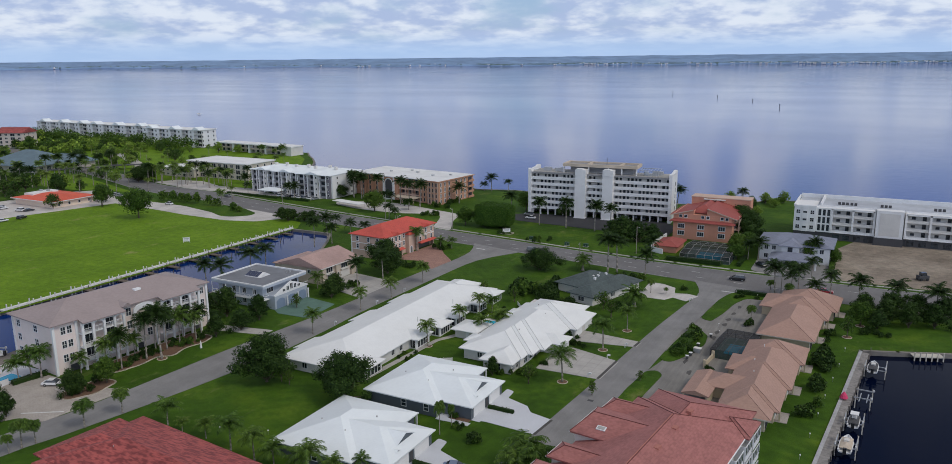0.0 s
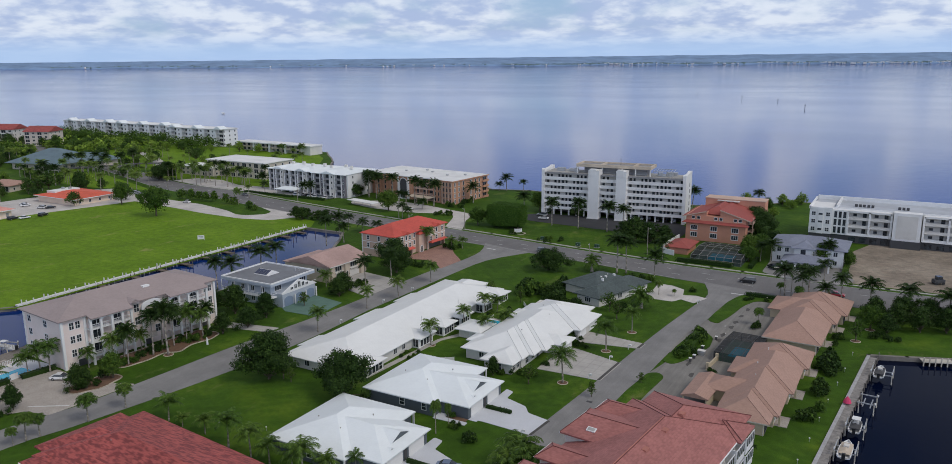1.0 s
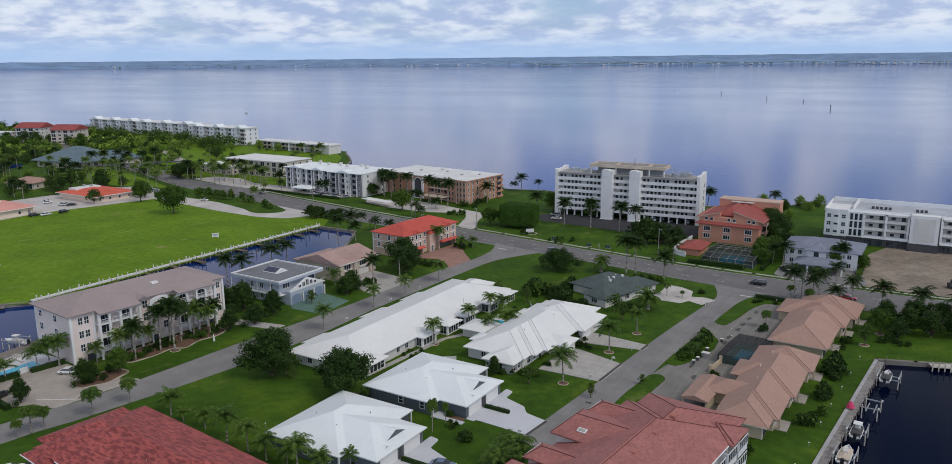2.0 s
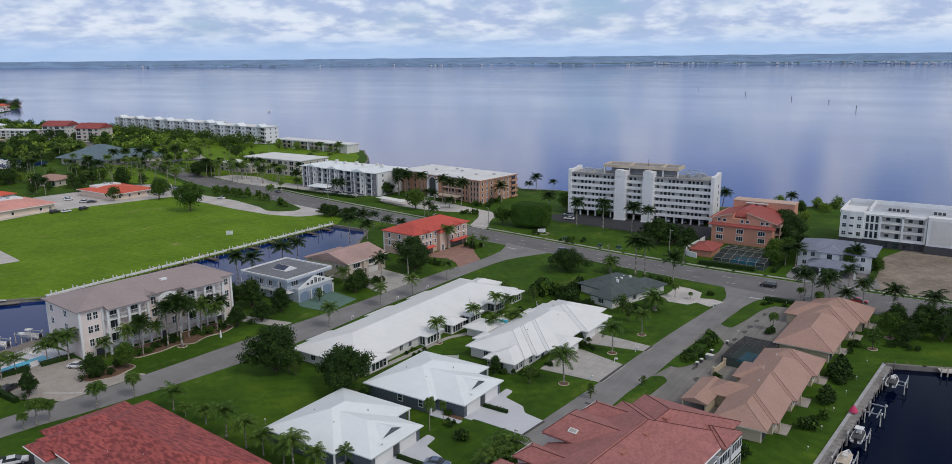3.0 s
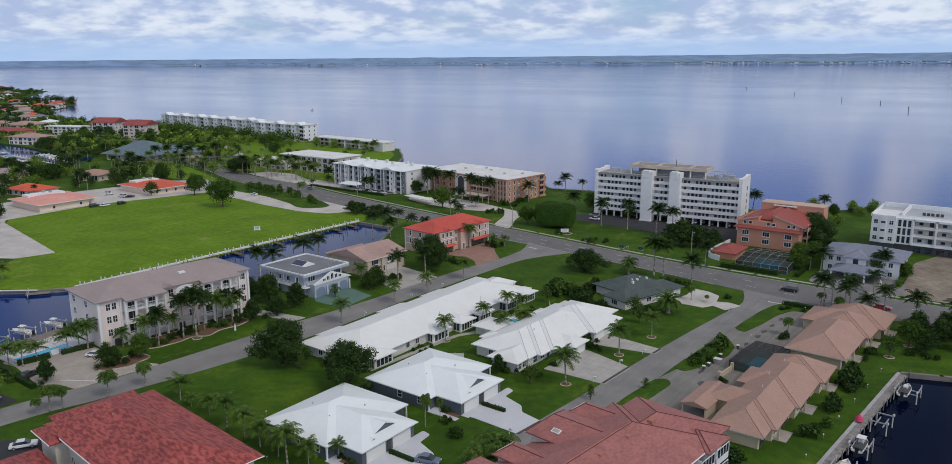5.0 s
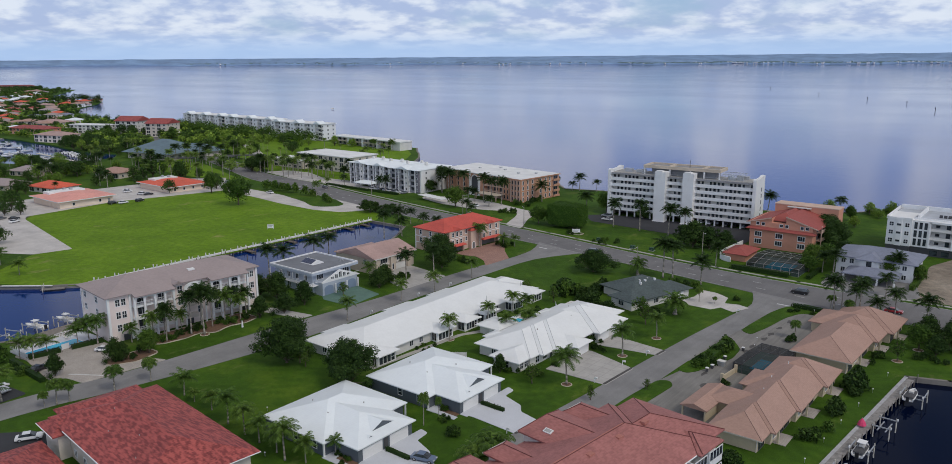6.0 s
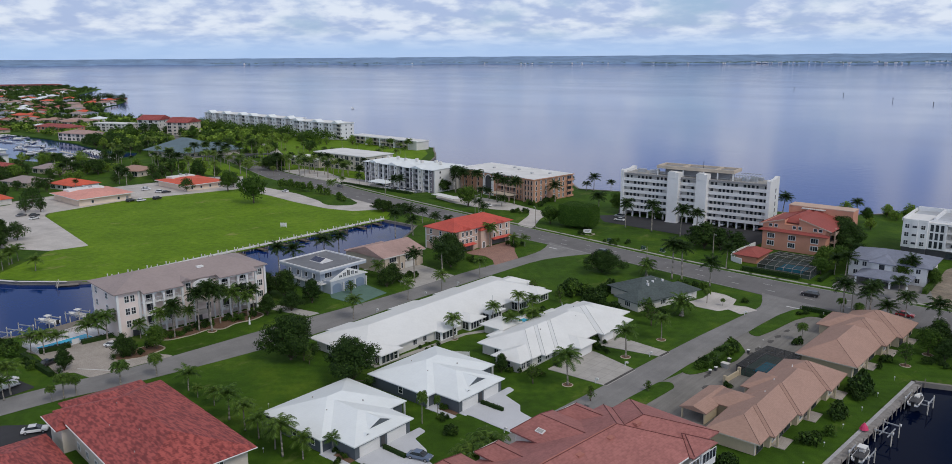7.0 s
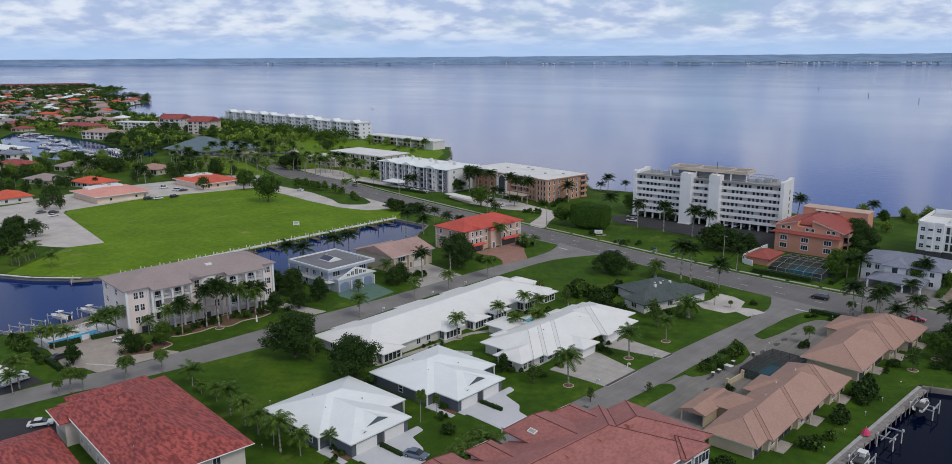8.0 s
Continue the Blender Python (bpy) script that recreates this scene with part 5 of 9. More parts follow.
    for x in (-6.5, -2.5, 1.5, 5.5):
        win(t, "S", x, -8.0, 3.9, 1.3, 1.5)
        win(t, "S", x, -8.0, 0.9, 1.3, 1.3)
    for y in (-5, 5.5):
        win(t, "E", y, 8.6, 4.2, 2.6, 1.7, 3, 1)


grey_villa()


def tan_house():
    t = thing("tan_house", "tan two-storey house with a faded pink gable roof", "house", -109.0, 40.0, 0, -2)
    shell(t, -8.3, 8.2, -9.2, 9.2, 5.4, TAN)
    roof_of(t, [(-9.3, 9.3, -9.8, 9.8, 5.45, 2.75, "gg", "y")], PALE_TILE, "faded pink shingle roof")
    for y in (-9.2, 8.95):
        part("gable", prism_y(y, y + 0.25, [(-8.3, 5.4), (8.2, 5.4), (-0.05, 7.85)]), TAN, t)
    part("barge_board", box(B(), 9.3, 9.36, -9.8, 9.8, 5.2, 5.5), OFFWHITE, t)
    part("lean_to", box(B(), -12.2, -8.3, -8.4, 8.0, -0.1, 4.6), TAN, t)
    part("roof_wing", box(B(), -12.8, -8.3, -9.0, 8.6, 4.6, 4.85), PALE_TILE, t)
    for y0, y1 in ((-8.9, -7.4), (-2.2, -0.6), (5.6, 7.2)):
        part("bay_wall", box(B(), 8.2, 9.0, y0, y1, -0.1, 5.2), TAN, t)
    for y in (-4.8, 2.6):
        win(t, "E", y, 8.2, 3.2, 3.0, 1.5, 3, 1, OFFWHITE, trim=0.14)
        part("window_ledge", box(B(), 8.2, 8.8, y - 1.9, y + 1.9, 2.7, 2.95), OFFWHITE, t)
    arch_win(t, "E", -1.4, 9.0, 0.6, 0.7, 2.0, OFFWHITE, 0.14)
    slab_door(t, "E", 3.0, 8.2, 4.6, 2.2, OFFWHITE)
    win(t, "E", -4.8, 8.2, 0.3, 2.2, 2.0, 2, 1, OFFWHITE, name="sliding_door")
    win(t, "S", 3.6, -9.2, 3.2, 1.2, 1.2)


tan_house()


def red_roof_house():
    t = thing("peach_apartments", "peach three-storey apartment house with a bright orange-red tile roof", "apartment house", -106.75, 81.2, 0, -4.6)
    shell(t, -7.6, 7.0, -15.4, 15.4, 8.3, PEACH)
    bays = ((-13.2, -5.4, (-11.4, -9.3, -7.2)), (3.6, 14.2, (5.4, 8.9, 12.4)))
    roof_of(t, [(-8.4, 8.4, -16.2, 16.2, 8.4, 3.1, "hh", "y")], SCARLET_TILE, "bright orange-red tile roof")
    for y0, y1, ys in bays:
        m = (y0 + y1) / 2
        b = part("bay_wall", box(B(), 7.0, 8.2, y0, y1, 2.75, 8.3), PEACH, t)
        for y in (y0 + 0.3, y1 - 0.3):
            part("bay_post", box(B(), 7.0, 8.2, y - 0.3, y + 0.3, -0.1, 2.75), PEACH, b)
        part("roof_wing", hip(B(), 6.0, 9.0, m - 1.7, m + 1.7, 8.42, 1.0, "gg", "x", 0.14), SCARLET_TILE, t, "small tiled gable over a bay")
        part("gable", prism_x(8.2, 8.5, [(m - 1.5, 8.25), (m + 1.5, 8.25), (m, 9.15)]), PEACH, t)
        part("gable_trim", prism_x(8.5, 8.62, [(m - 1.75, 8.3), (m, 9.36), (m + 1.75, 8.3), (m + 1.4, 8.3), (m, 9.1), (m - 1.4, 8.3)]), WHITE, t, "white gable trim")
        part("belt_course", box(B(), 8.2, 8.34, y0, y1, 5.2, 5.42), WHITE, t)
        for z in (3.25, 6.05):
            for y in ys:
                if z > 6 and abs(y - m) < 0.6:
                    arch_win(b, "E", y, 8.2, z, 0.9, 1.7, WHITE, 0.2)
                else:
                    win(b, "E", y, 8.2, z, 0.9, 1.5, 1, 2, trim=0.18)
        part("garage_canopy", hip(B(), 8.0, 9.9, y0 + 0.2, y1 - 0.2, 2.72, 0.7, "hh", "y", 0.12), SCARLET_TILE, t, "small tiled hood over a garage")
        # The shade of an open garage is painted as a dark slab.
        slab_door(t, "E", m, 7.0, min(y1 - y0 - 1.6, 7.6), 2.3, SHADE_IN, "garage_door", 0, 3)
    for z in (3.25, 6.05):
        for x in (-4.8, 0.4, 4.6):
            win(t, "S", x, -15.4, z, 1.0, 1.5, 1, 2, trim=0.18)
        for y in (-14.4, -3.2, 1.4, 14.9):
            win(t, "E", y, 7.0, z, 0.8, 1.5, 1, 2, trim=0.18)
    for z in (2.7, 5.2):
        part("belt_course", box(B(), -7.7, 7.1, -15.52, -15.4, z, z + 0.22), WHITE, t)
    for x, y in ((-7.6, -15.4), (7.0, -15.4), (7.0, 15.4)):
        part("quoin", box(B(), x - 0.25, x + 0.14, y - 0.14, y + 0.25, -0.1, 8.28), WHITE, t)
    part("stair_tower", box(B(), 7.0, 8.6, -2.2, 0.6, -0.1, 7.0), PEACH, t)
    arch_win(t, "E", -0.8, 8.6, 0.1, 1.3, 2.4, WHITE, 0.2, "entry_arch", SHADE_IN)
    part("tower_roof", hip(B(), 6.9, 9.0, -2.5, 0.9, 7.02, 0.7, "hh", "y", 0.12), SCARLET_TILE, t)


red_roof_house()


def dark_roof_house():
    t = thing("bungalow", "white bungalow with a mossy dark hip roof", "house", -15.6, 47.4, 0, -17)
    shell(t, -18.4, -5.4, 7.0, 23.6, 2.7, OFFWHITE)
    shell(t, -9.0, -0.9, 1.0, 25.0, 2.72, OFFWHITE, "wing_wall")
    r = roof_of(t, [(-19.3, -4.6, 6.0, 24.5, 2.8, 2.7, "hh", "y"), (-9.8, 0, 0, 26.0, 2.82, 2.1, "hh", "y")], DARK_ROOF, "mossy dark shingle roof with bare patches")
    for x, y in ((-10.6, 13.5), (-9.8, 15.0), (-10.9, 17.0), (-9.4, 18.6), (-8.8, 12.0)):
        part("roof_vent", box(B(), x, x + 0.7, y, y + 0.5, 4.1, 4.95), WHITE, r)
    for y in (5.5, 11.0):
        win(t, "E", y, -0.9, 0.8, 1.8, 1.3, 3)
    win(t, "S", -5, 1.0, 0.8, 2.0, 1.3, 3)
    slab_door(t, "E", 20.5, -0.9, 4.6, 2.1, WHITE)


dark_roof_house()


# ---- the waterfront ----
def condo():
    """Seven levels: open parking, six rows of long white balconies, two stair towers, a roof pavilion."""
    t = thing("condo_tower", "white seven-storey waterfront condominium with long balconies and stair towers", "condominium", -89.2, 167.4, 0, 5.0)
    floors, step, base = 6, 2.72, 3.0
    for x0, x1 in ((0.8, 22.2), (27.0, 34.7), (39.3, 63.2)):
        n = max(2, round((x1 - x0) / 1.75))
        for k in range(floors):
            z = base + k * step
            b = part("balcony", box(box(box(B(), x0, x1, 0, 2.0, z - 0.22, z), x0, x1, 0, 0.16, z, z + 1.12), x0, x1, 0.1, 1.95, z + step - 0.36, z + step - 0.225), WHITE, t, "long white balcony with a solid rail")
            for i in range(n):
                u = x0 + (i + 0.5) * (x1 - x0) / n
                if (i * 7 + k * 3) % 5 != 4:
                    win(b, "S", u, 1.98, z + 0.1, 0.8 if i % 2 else 1.05, 2.0, 1, 1, GREY_WALL, trim=0.05)
    part("wall", box(B(), 0.5, 63.6, 2.0, 13.0, base - 0.2, 19.5), OFFWHITE, t)
    part("end_wall", box(B(), 63.2, 64.6, -0.5, 13.8, -0.1, 20.9), WHITE, t, "white end wall with a curled top")
    part("end_wall", box(B(), -0.6, 0.8, -0.5, 13.8, -0.1, 20.6), WHITE, t)
    for x0, x1, top in ((22.2, 27.0, 21.9), (34.7, 39.3, 22.1)):
        w = part("stair_tower", box(B(), x0, x1, -3.0, 2.0, -0.1, top), WHITE, t, "blank white stair tower")
        part("tower_cap", box(B(), x0 + 0.6, x0 + 3.4, -3.15, -0.6, top - 2.4, top + 0.5), WHITE, w)
        part("tower_foot", box(B(), x0 - 0.3, x1 + 0.3, -3.3, 0, -0.1, 0.4), WHITE, w)
    for k in range(17):
        x = 1.4 + k * 3.6
        if not (21.6 < x < 27.6 or 34.1 < x < 39.9):
            part("column", box(B(), x - 0.3, x + 0.3, 0.6, 1.3, -0.1, 3.0), WHITE, t)
    part("garage_back", box(B(), 1.0, 63.2, 9.0, 12.8, -0.1, 2.8), SHADE_IN, t, "parking level back wall in shade-dark colour")
    part("roof", box(B(), 0.8, 63.2, 2.0, 12.9, 19.5, 19.7), G_MEM, t, "grey roof terrace")
    part("fascia", box(B(), 0.8, 63.2, -0.1, 0.3, 19.05, 19.75), GREY_WALL, t, "grey shaded fascia")
    p = part("pavilion", box(B(), 18.0, 46.5, 5.0, 11.4, 19.7, 22.6), GREY_WALL, t, "recessed grey roof pavilion")
    for x0, x1, y0, y1 in ((15.0, 49.0, 2.2, 3.0), (15.0, 49.0, 12.2, 13.0), (15.0, 15.8, 3.0, 12.2), (48.2, 49.0, 3.0, 12.2), (26, 26.8, 3.0, 12.2), (40.6, 41.4, 3.0, 12.2)):
        part("pavilion_fascia", box(B(), x0, x1, y0, y1, 22.6, 23.9), TAN, p)
    part("pavilion_roof", box(B(), 15.8, 48.2, 3.0, 12.2, 22.6, 23.2), GREY_WALL, p)
    for x in (15.5, 27, 36, 42, 48.5):
        part("pavilion_post", box(B(), x - 0.25, x + 0.25, 2.4, 2.9, 19.7, 22.6), WHITE, p)
    part("mast", tube(B(), (34, 8, 23.2), (34, 8, 26.4), 0.12), CHARCOAL, p)
    for k in range(22):
        x = 2 + k * 2.65
        if not (19.8 < x < 27.0 or 32.6 < x < 39.3):
            part("roof_rail", box(box(B(), x, x + 0.08, 0.1, 0.18, 19.75, 20.8), x, x + 2.6, 0.1, 0.16, 20.7, 20.8), STEEL, t)
    for k, (x, y, w, h) in enumerate(((5, 5, 3.5, 1.6), (10, 6.5, 4, 1.2), (55, 5, 2.6, 1.9), (57, 9, 2.0, 1.3), (13.5, 4, 1.4, 1.9), (53.5, 3.2, 1.6, 1.1))):
        part("roof_unit", box(B(), x, x + w, y, y + 2.2, 19.7, 19.7 + h), STEEL, t, "metal roof plant")
    for xw, hw in ((-0.6, 20.6), (63.2, 20.9)):
        curl = [(-0.5, hw - 0.02)] + [(0.3 - 0.8 * math.cos(a), hw + 0.75 * math.sin(a)) for a in (math.pi * i / 10 for i in range(11))] + [(3.0, hw + 0.2), (9.0, hw + 0.35), (11.5, hw + 0.9), (13.8, hw + 0.7), (13.8, hw - 0.02)]
        part("scroll_parapet", prism_x(xw + 0.004, xw + 1.396, curl), WHITE, t, "white parapet with a scrolled top")
    pg = part("pergola", box(B(), 49.6, 58.4, 3.2, 3.4, 22.0, 22.2), STEEL, t, "open steel roof pergola")
    for k in range(8):
        x = 49.7 + k * 1.23
        part("pergola_rib", tube(tube(B(), (x, 3.3, 19.7), (x, 3.3, 22.1), 0.09, n=5), (x, 3.3, 22.1), (x, 9.6, 22.6 - 0.12 * abs(k - 3.5)), 0.09, n=5), STEEL, pg)
    part("pergola_beam", box(B(), 49.6, 58.4, 9.4, 9.6, 22.2, 22.4), STEEL, pg)
    part("tank", tube(B(), (52.2, 6.4, 19.7), (52.2, 6.4, 21.2), 1.2, n=12), SIDING, t, "pale blue roof tank")
    for k in range(5):
        win(t, "E", 8.5, 64.6, 4.6 + k * 2.72, 0.9, 1.5, 1, 1, GREY_WALL)


condo()


def salmon_house():
    """Four levels in salmon stucco with broken red tile roofs and a raised rear block."""
    t = thing("salmon_apartments", "salmon four-storey apartment house with broken red tile roofs", "apartment house", -6, 158)
    shell(t, -11.4, 11.2, -11.4, 12.0, 10.0, SALMON)
    part("rear_block", box(B(), -9.0, 14.5, 9.0, 16.0, -0.1, 13.6), SALMON, t, "raised rear block")
    part("rear_coping", box(B(), -9.2, 14.7, 8.8, 16.2, 13.6, 13.9), PEACH, t)
    for x0, x1, y0, y1, za, zb in ((-12.8, -3.6, -12.0, 9.0, 9.5, 12.0), (1.6, 13.2, -12.0, 10.0, 12.9, 9.4)):
        part("roof", prism_y(y0, y1, [(x0, za - 0.3), (x1, zb - 0.3), (x1, zb), (x0, za)]), RED_SMOOTH, t, "red tile roof in one slope")
        part("fascia", prism_y(y0 - 0.08, y0 - 0.003, [(x0, za - 0.34), (x1, zb - 0.34), (x1, zb + 0.06), (x0, za + 0.06)]), PEACH, t)
        part("gable_wall", prism_y(y0 + 0.7, y1 - 0.7, [(max(x0, -11.4), 9.9), (min(x1, 11.2), 9.9), (min(x1, 11.2), (zb if zb > za else zb + 0.5) - 0.3), (max(x0, -11.4), (za if za > zb else za + 0.35) - 0.3)]), SALMON, t)
    part("roof", hip(B(), -6.2, 4.4, -9.4, 12.0, 10.6, 2.5, "hg", "y"), RED_SMOOTH, t, "red tile hip roof between two slopes")
    part("roof_coping", box(B(), -3.9, 4.8, 7.4, 8.7, 13.0, 13.3), OFFWHITE, t, "pale coping behind the roofs")
    part("skirt_roof", hip(B(), -12.6, 12.4, -13.0, -10.2, 7.3, 0.8, "hh", "x"), RED_SMOOTH, t, "red tile skirt roof")
    for x in (-8.2, -0.6, 7.4):
        for z in (1.6, 4.4):
            win(t, "S", x, -11.4, z, 2.4, 1.6, 3, 1, trim=0.18)
    for x in (-8.6, -6.6, 0.0, 2.0, 7.4, 9.2):
        win(t, "S", x, -11.42, 8.7, 1.1, 1.0, 1, 1, trim=0.12)
    for lev in range(3):
        z = 1.4 + lev * 3.0
        b = part("balcony", box(box(B(), 11.2, 13.2, -7, 9, z - 0.2, z), 13.05, 13.2, -7, 9, z, z + 1.0), PEACH, t)
        for y in (-4.5, 0.5, 5.5):
            win(b, "E", y, 11.22, z + 0.1, 3.4, 2.2, 3, 1, GREY_WALL, name="sliding_door")
    for y in (-7, 1, 9):
        part("balcony_post", box(B(), 12.9, 13.2, y - 0.15, y + 0.15, 0, 10), PEACH, t)
    a = thing("pool_annex", "small salmon annex with a red tile hip roof", "annex", -13.5, 127.5)
    shell(a, -3.6, 3.6, -6.0, 6.0, 2.5, SALMON)
    roof_of(a, [(-4.6, 4.6, -7.0, 7.0, 2.6, 1.7, "hh", "y")], RED_SMOOTH)
    f = thing("garden_wall", "white curved garden wall beside the annex", "wall", -19, 128)
    wall = smooth_line([(-0.6, 18), (-1.0, 9), (-1.2, 0), (0.4, -7), (5.0, -9.6)], 3)
    bm = B()
    for p, q in zip(wall, wall[1:]):
        d = (Vector(q) - Vector(p)).normalized()
        s = Vector((-d.y, d.x)) * 0.15
        prism(bm, [tuple(Vector(p) + s), tuple(Vector(p) - s), tuple(Vector(q) - s), tuple(Vector(q) + s)], -0.1, 1.9)
    part("wall", bm, WHITE, f)


salmon_house()


def slate_house():
    t = thing("slate_roof_house", "white two-storey house with blue-grey hip roofs and a columned porch", "house", 29.6, 134.5)
    shell(t, -11.2, 11.6, -7.6, 8.4, 6.1, WHITE)
    roof_of(t, [(-12.4, 12.8, -8.8, 9.6, 6.2, 2.6, "hh", "x"), (-5.0, 3.0, -10.6, 2, 6.18, 1.7, "hg", "y")], SLATE_ROOF, "blue-grey shingle hip roof")
    shell(t, -4.0, 2.0, -9.4, -7.6, 6.1, WHITE, "bay_wall")
    p = part("porch_roof", hip(B(), -7.2, 8.6, -17.5, -7.0, 2.9, 1.7, "hh", "x"), SLATE_ROOF, t, "blue-grey porch roof")
    for x in (-6.6, -2.4, 3.2, 8.0):
        part("porch_column", box(B(), x - 0.25, x + 0.25, -17.0, -16.5, 0, 2.8), WHITE, p)
    for x in (-9, -6.5, 5.5, 9):
        win(t, "S", x, -7.6, 3.9, 1.2, 1.4)
        win(t, "S", x, -7.6, 0.9, 1.2, 1.4)
    win(t, "S", -1.0, -9.4, 3.4, 1.6, 2.2, 1, 1, WHITE)
    for y in (-4, 3):
        win(t, "E", y, 11.6, 3.9, 1.1, 1.3)


slate_house()


def white_block():
    """Four floors under construction look: charcoal base, white frame, recessed grey balconies, a blank panel."""
    t = thing("white_block", "new white four-storey apartment block with charcoal base and recessed balconies", "apartment block", 21, 169)
    part("base", box(B(), 4.8, 86, 0.6, 22, -0.1, 3.0), CHARCOAL, t, "charcoal ground floor")
    part("wall", box(B(), 4.5, 86, 2.4, 23, 3.0, 12.6), OFFWHITE, t)
    e = part("end_block", box(B(), 4.0, 12.0, -1.0, 14, 3.0, 12.9), WHITE, t, "white end pavilion")
    part("end_base", box(B(), 4.2, 11.8, -0.8, 14, -0.1, 3.0), CHARCOAL, t)
    part("end_rib", box(B(), 7.0, 9.0, -1.5, -1.0, 3.0, 13.2), WHITE, e)
    for z in (4.0, 7.0, 10.0):
        for x in (5.5, 10.6):
            win(e, "S", x, -1.0, z, 1.3, 1.4, 2, 2, WHITE)
        win(e, "S", 8.0, -1.5, z + 0.5, 1.2, 0.5, 1, 1, CHARCOAL)
        for k in range(3):
            win(t, "S", 13.2 + k * 1.6, 0.0, z - 0.3, 0.8, 2.2, 1, 1, CHARCOAL)
    part("slot_wall", box(B(), 12.0, 17.6, 0.0, 2.4, 3.0, 12.6), WHITE, t)
    for x0, x1, n in ((17.6, 32.4, 2), (43.0, 59.0, 2), (60.0, 86.0, 3)):
        w = (x1 - x0) / n
        for z in (3.0, 6.1, 9.2):
            b = part("balcony", box(box(B(), x0, x1, -0.2, 2.4, z, z + 0.25), x0, x1, 0.05, 0.1, z + 0.25, z + 1.1), OFFWHITE if z > 3 else WHITE, t, "recessed balcony with a grey rail")
            for k in range(n):
                win(b, "S", x0 + (k + 0.3) * w, 2.38, z + 1.1, 1.2, 0.9, 1, 1, GREY_WALL)
                win(b, "S", x0 + (k + 0.75) * w, 2.38, z + 0.3, 1.2, 2.1, 1, 1, GREY_WALL, name="balcony_door")
        for k in range(n + 1):
            part("fin", box(B(), x0 + k * w - 0.35, x0 + k * w + 0.35, -0.3, 2.4, 3.0, 12.5), WHITE, t)
        part("lintel", box(B(), x0, x1, -0.3, 2.4, 12.0, 12.7), WHITE, t)
        for k in range(n * 2):
            slab_door(t, "S", x0 + (k + 0.5) * w / 2, 0.6, 2.4, 1.8, GLASS, "garage_opening", 0.4, 2)
    pn = part("panel_bay", box(B(), 33.0, 42.2, -1.6, 2.4, 3.0, 13.4), WHITE, t, "blank white panel bay")
    part("panel_inset", box(B(), 34.2, 41.0, -1.72, -1.6, 3.8, 12.4), OFFWHITE, pn)
    part("panel_base", box(B(), 32.6, 42.6, -1.8, 2.0, -0.1, 3.0), CHARCOAL, t)
    part("roof", box(B(), 4.8, 85.6, 2.8, 22.6, 12.6, 12.75), BLUE_MEM, t, "pale blue-grey flat roof")
    for x0, x1, y0, y1, h in ((4.3, 86.2, 22.4, 23.2, 1.5), (4.0, 12, -1.2, -0.7, 0.6), (12, 86, 2.2, 2.6, 0.5), (3.7, 4.2, -1.2, 23, 0.9), (13, 13.6, 2.6, 22.4, 1.4)):
        part("parapet", box(B(), x0, x1, y0, y1, 12.55, 12.75 + h), WHITE, t)
    for x in (19, 20.4, 21.8, 23.4, 24.8, 34, 35.4, 36.8, 52, 53.4, 54.8, 63, 64.4, 65.8):
        part("condenser", box(B(), x, x + 1.0, 9.0, 10.0, 12.75, 13.7), CHARCOAL, t, "dark air conditioning unit")


white_block()


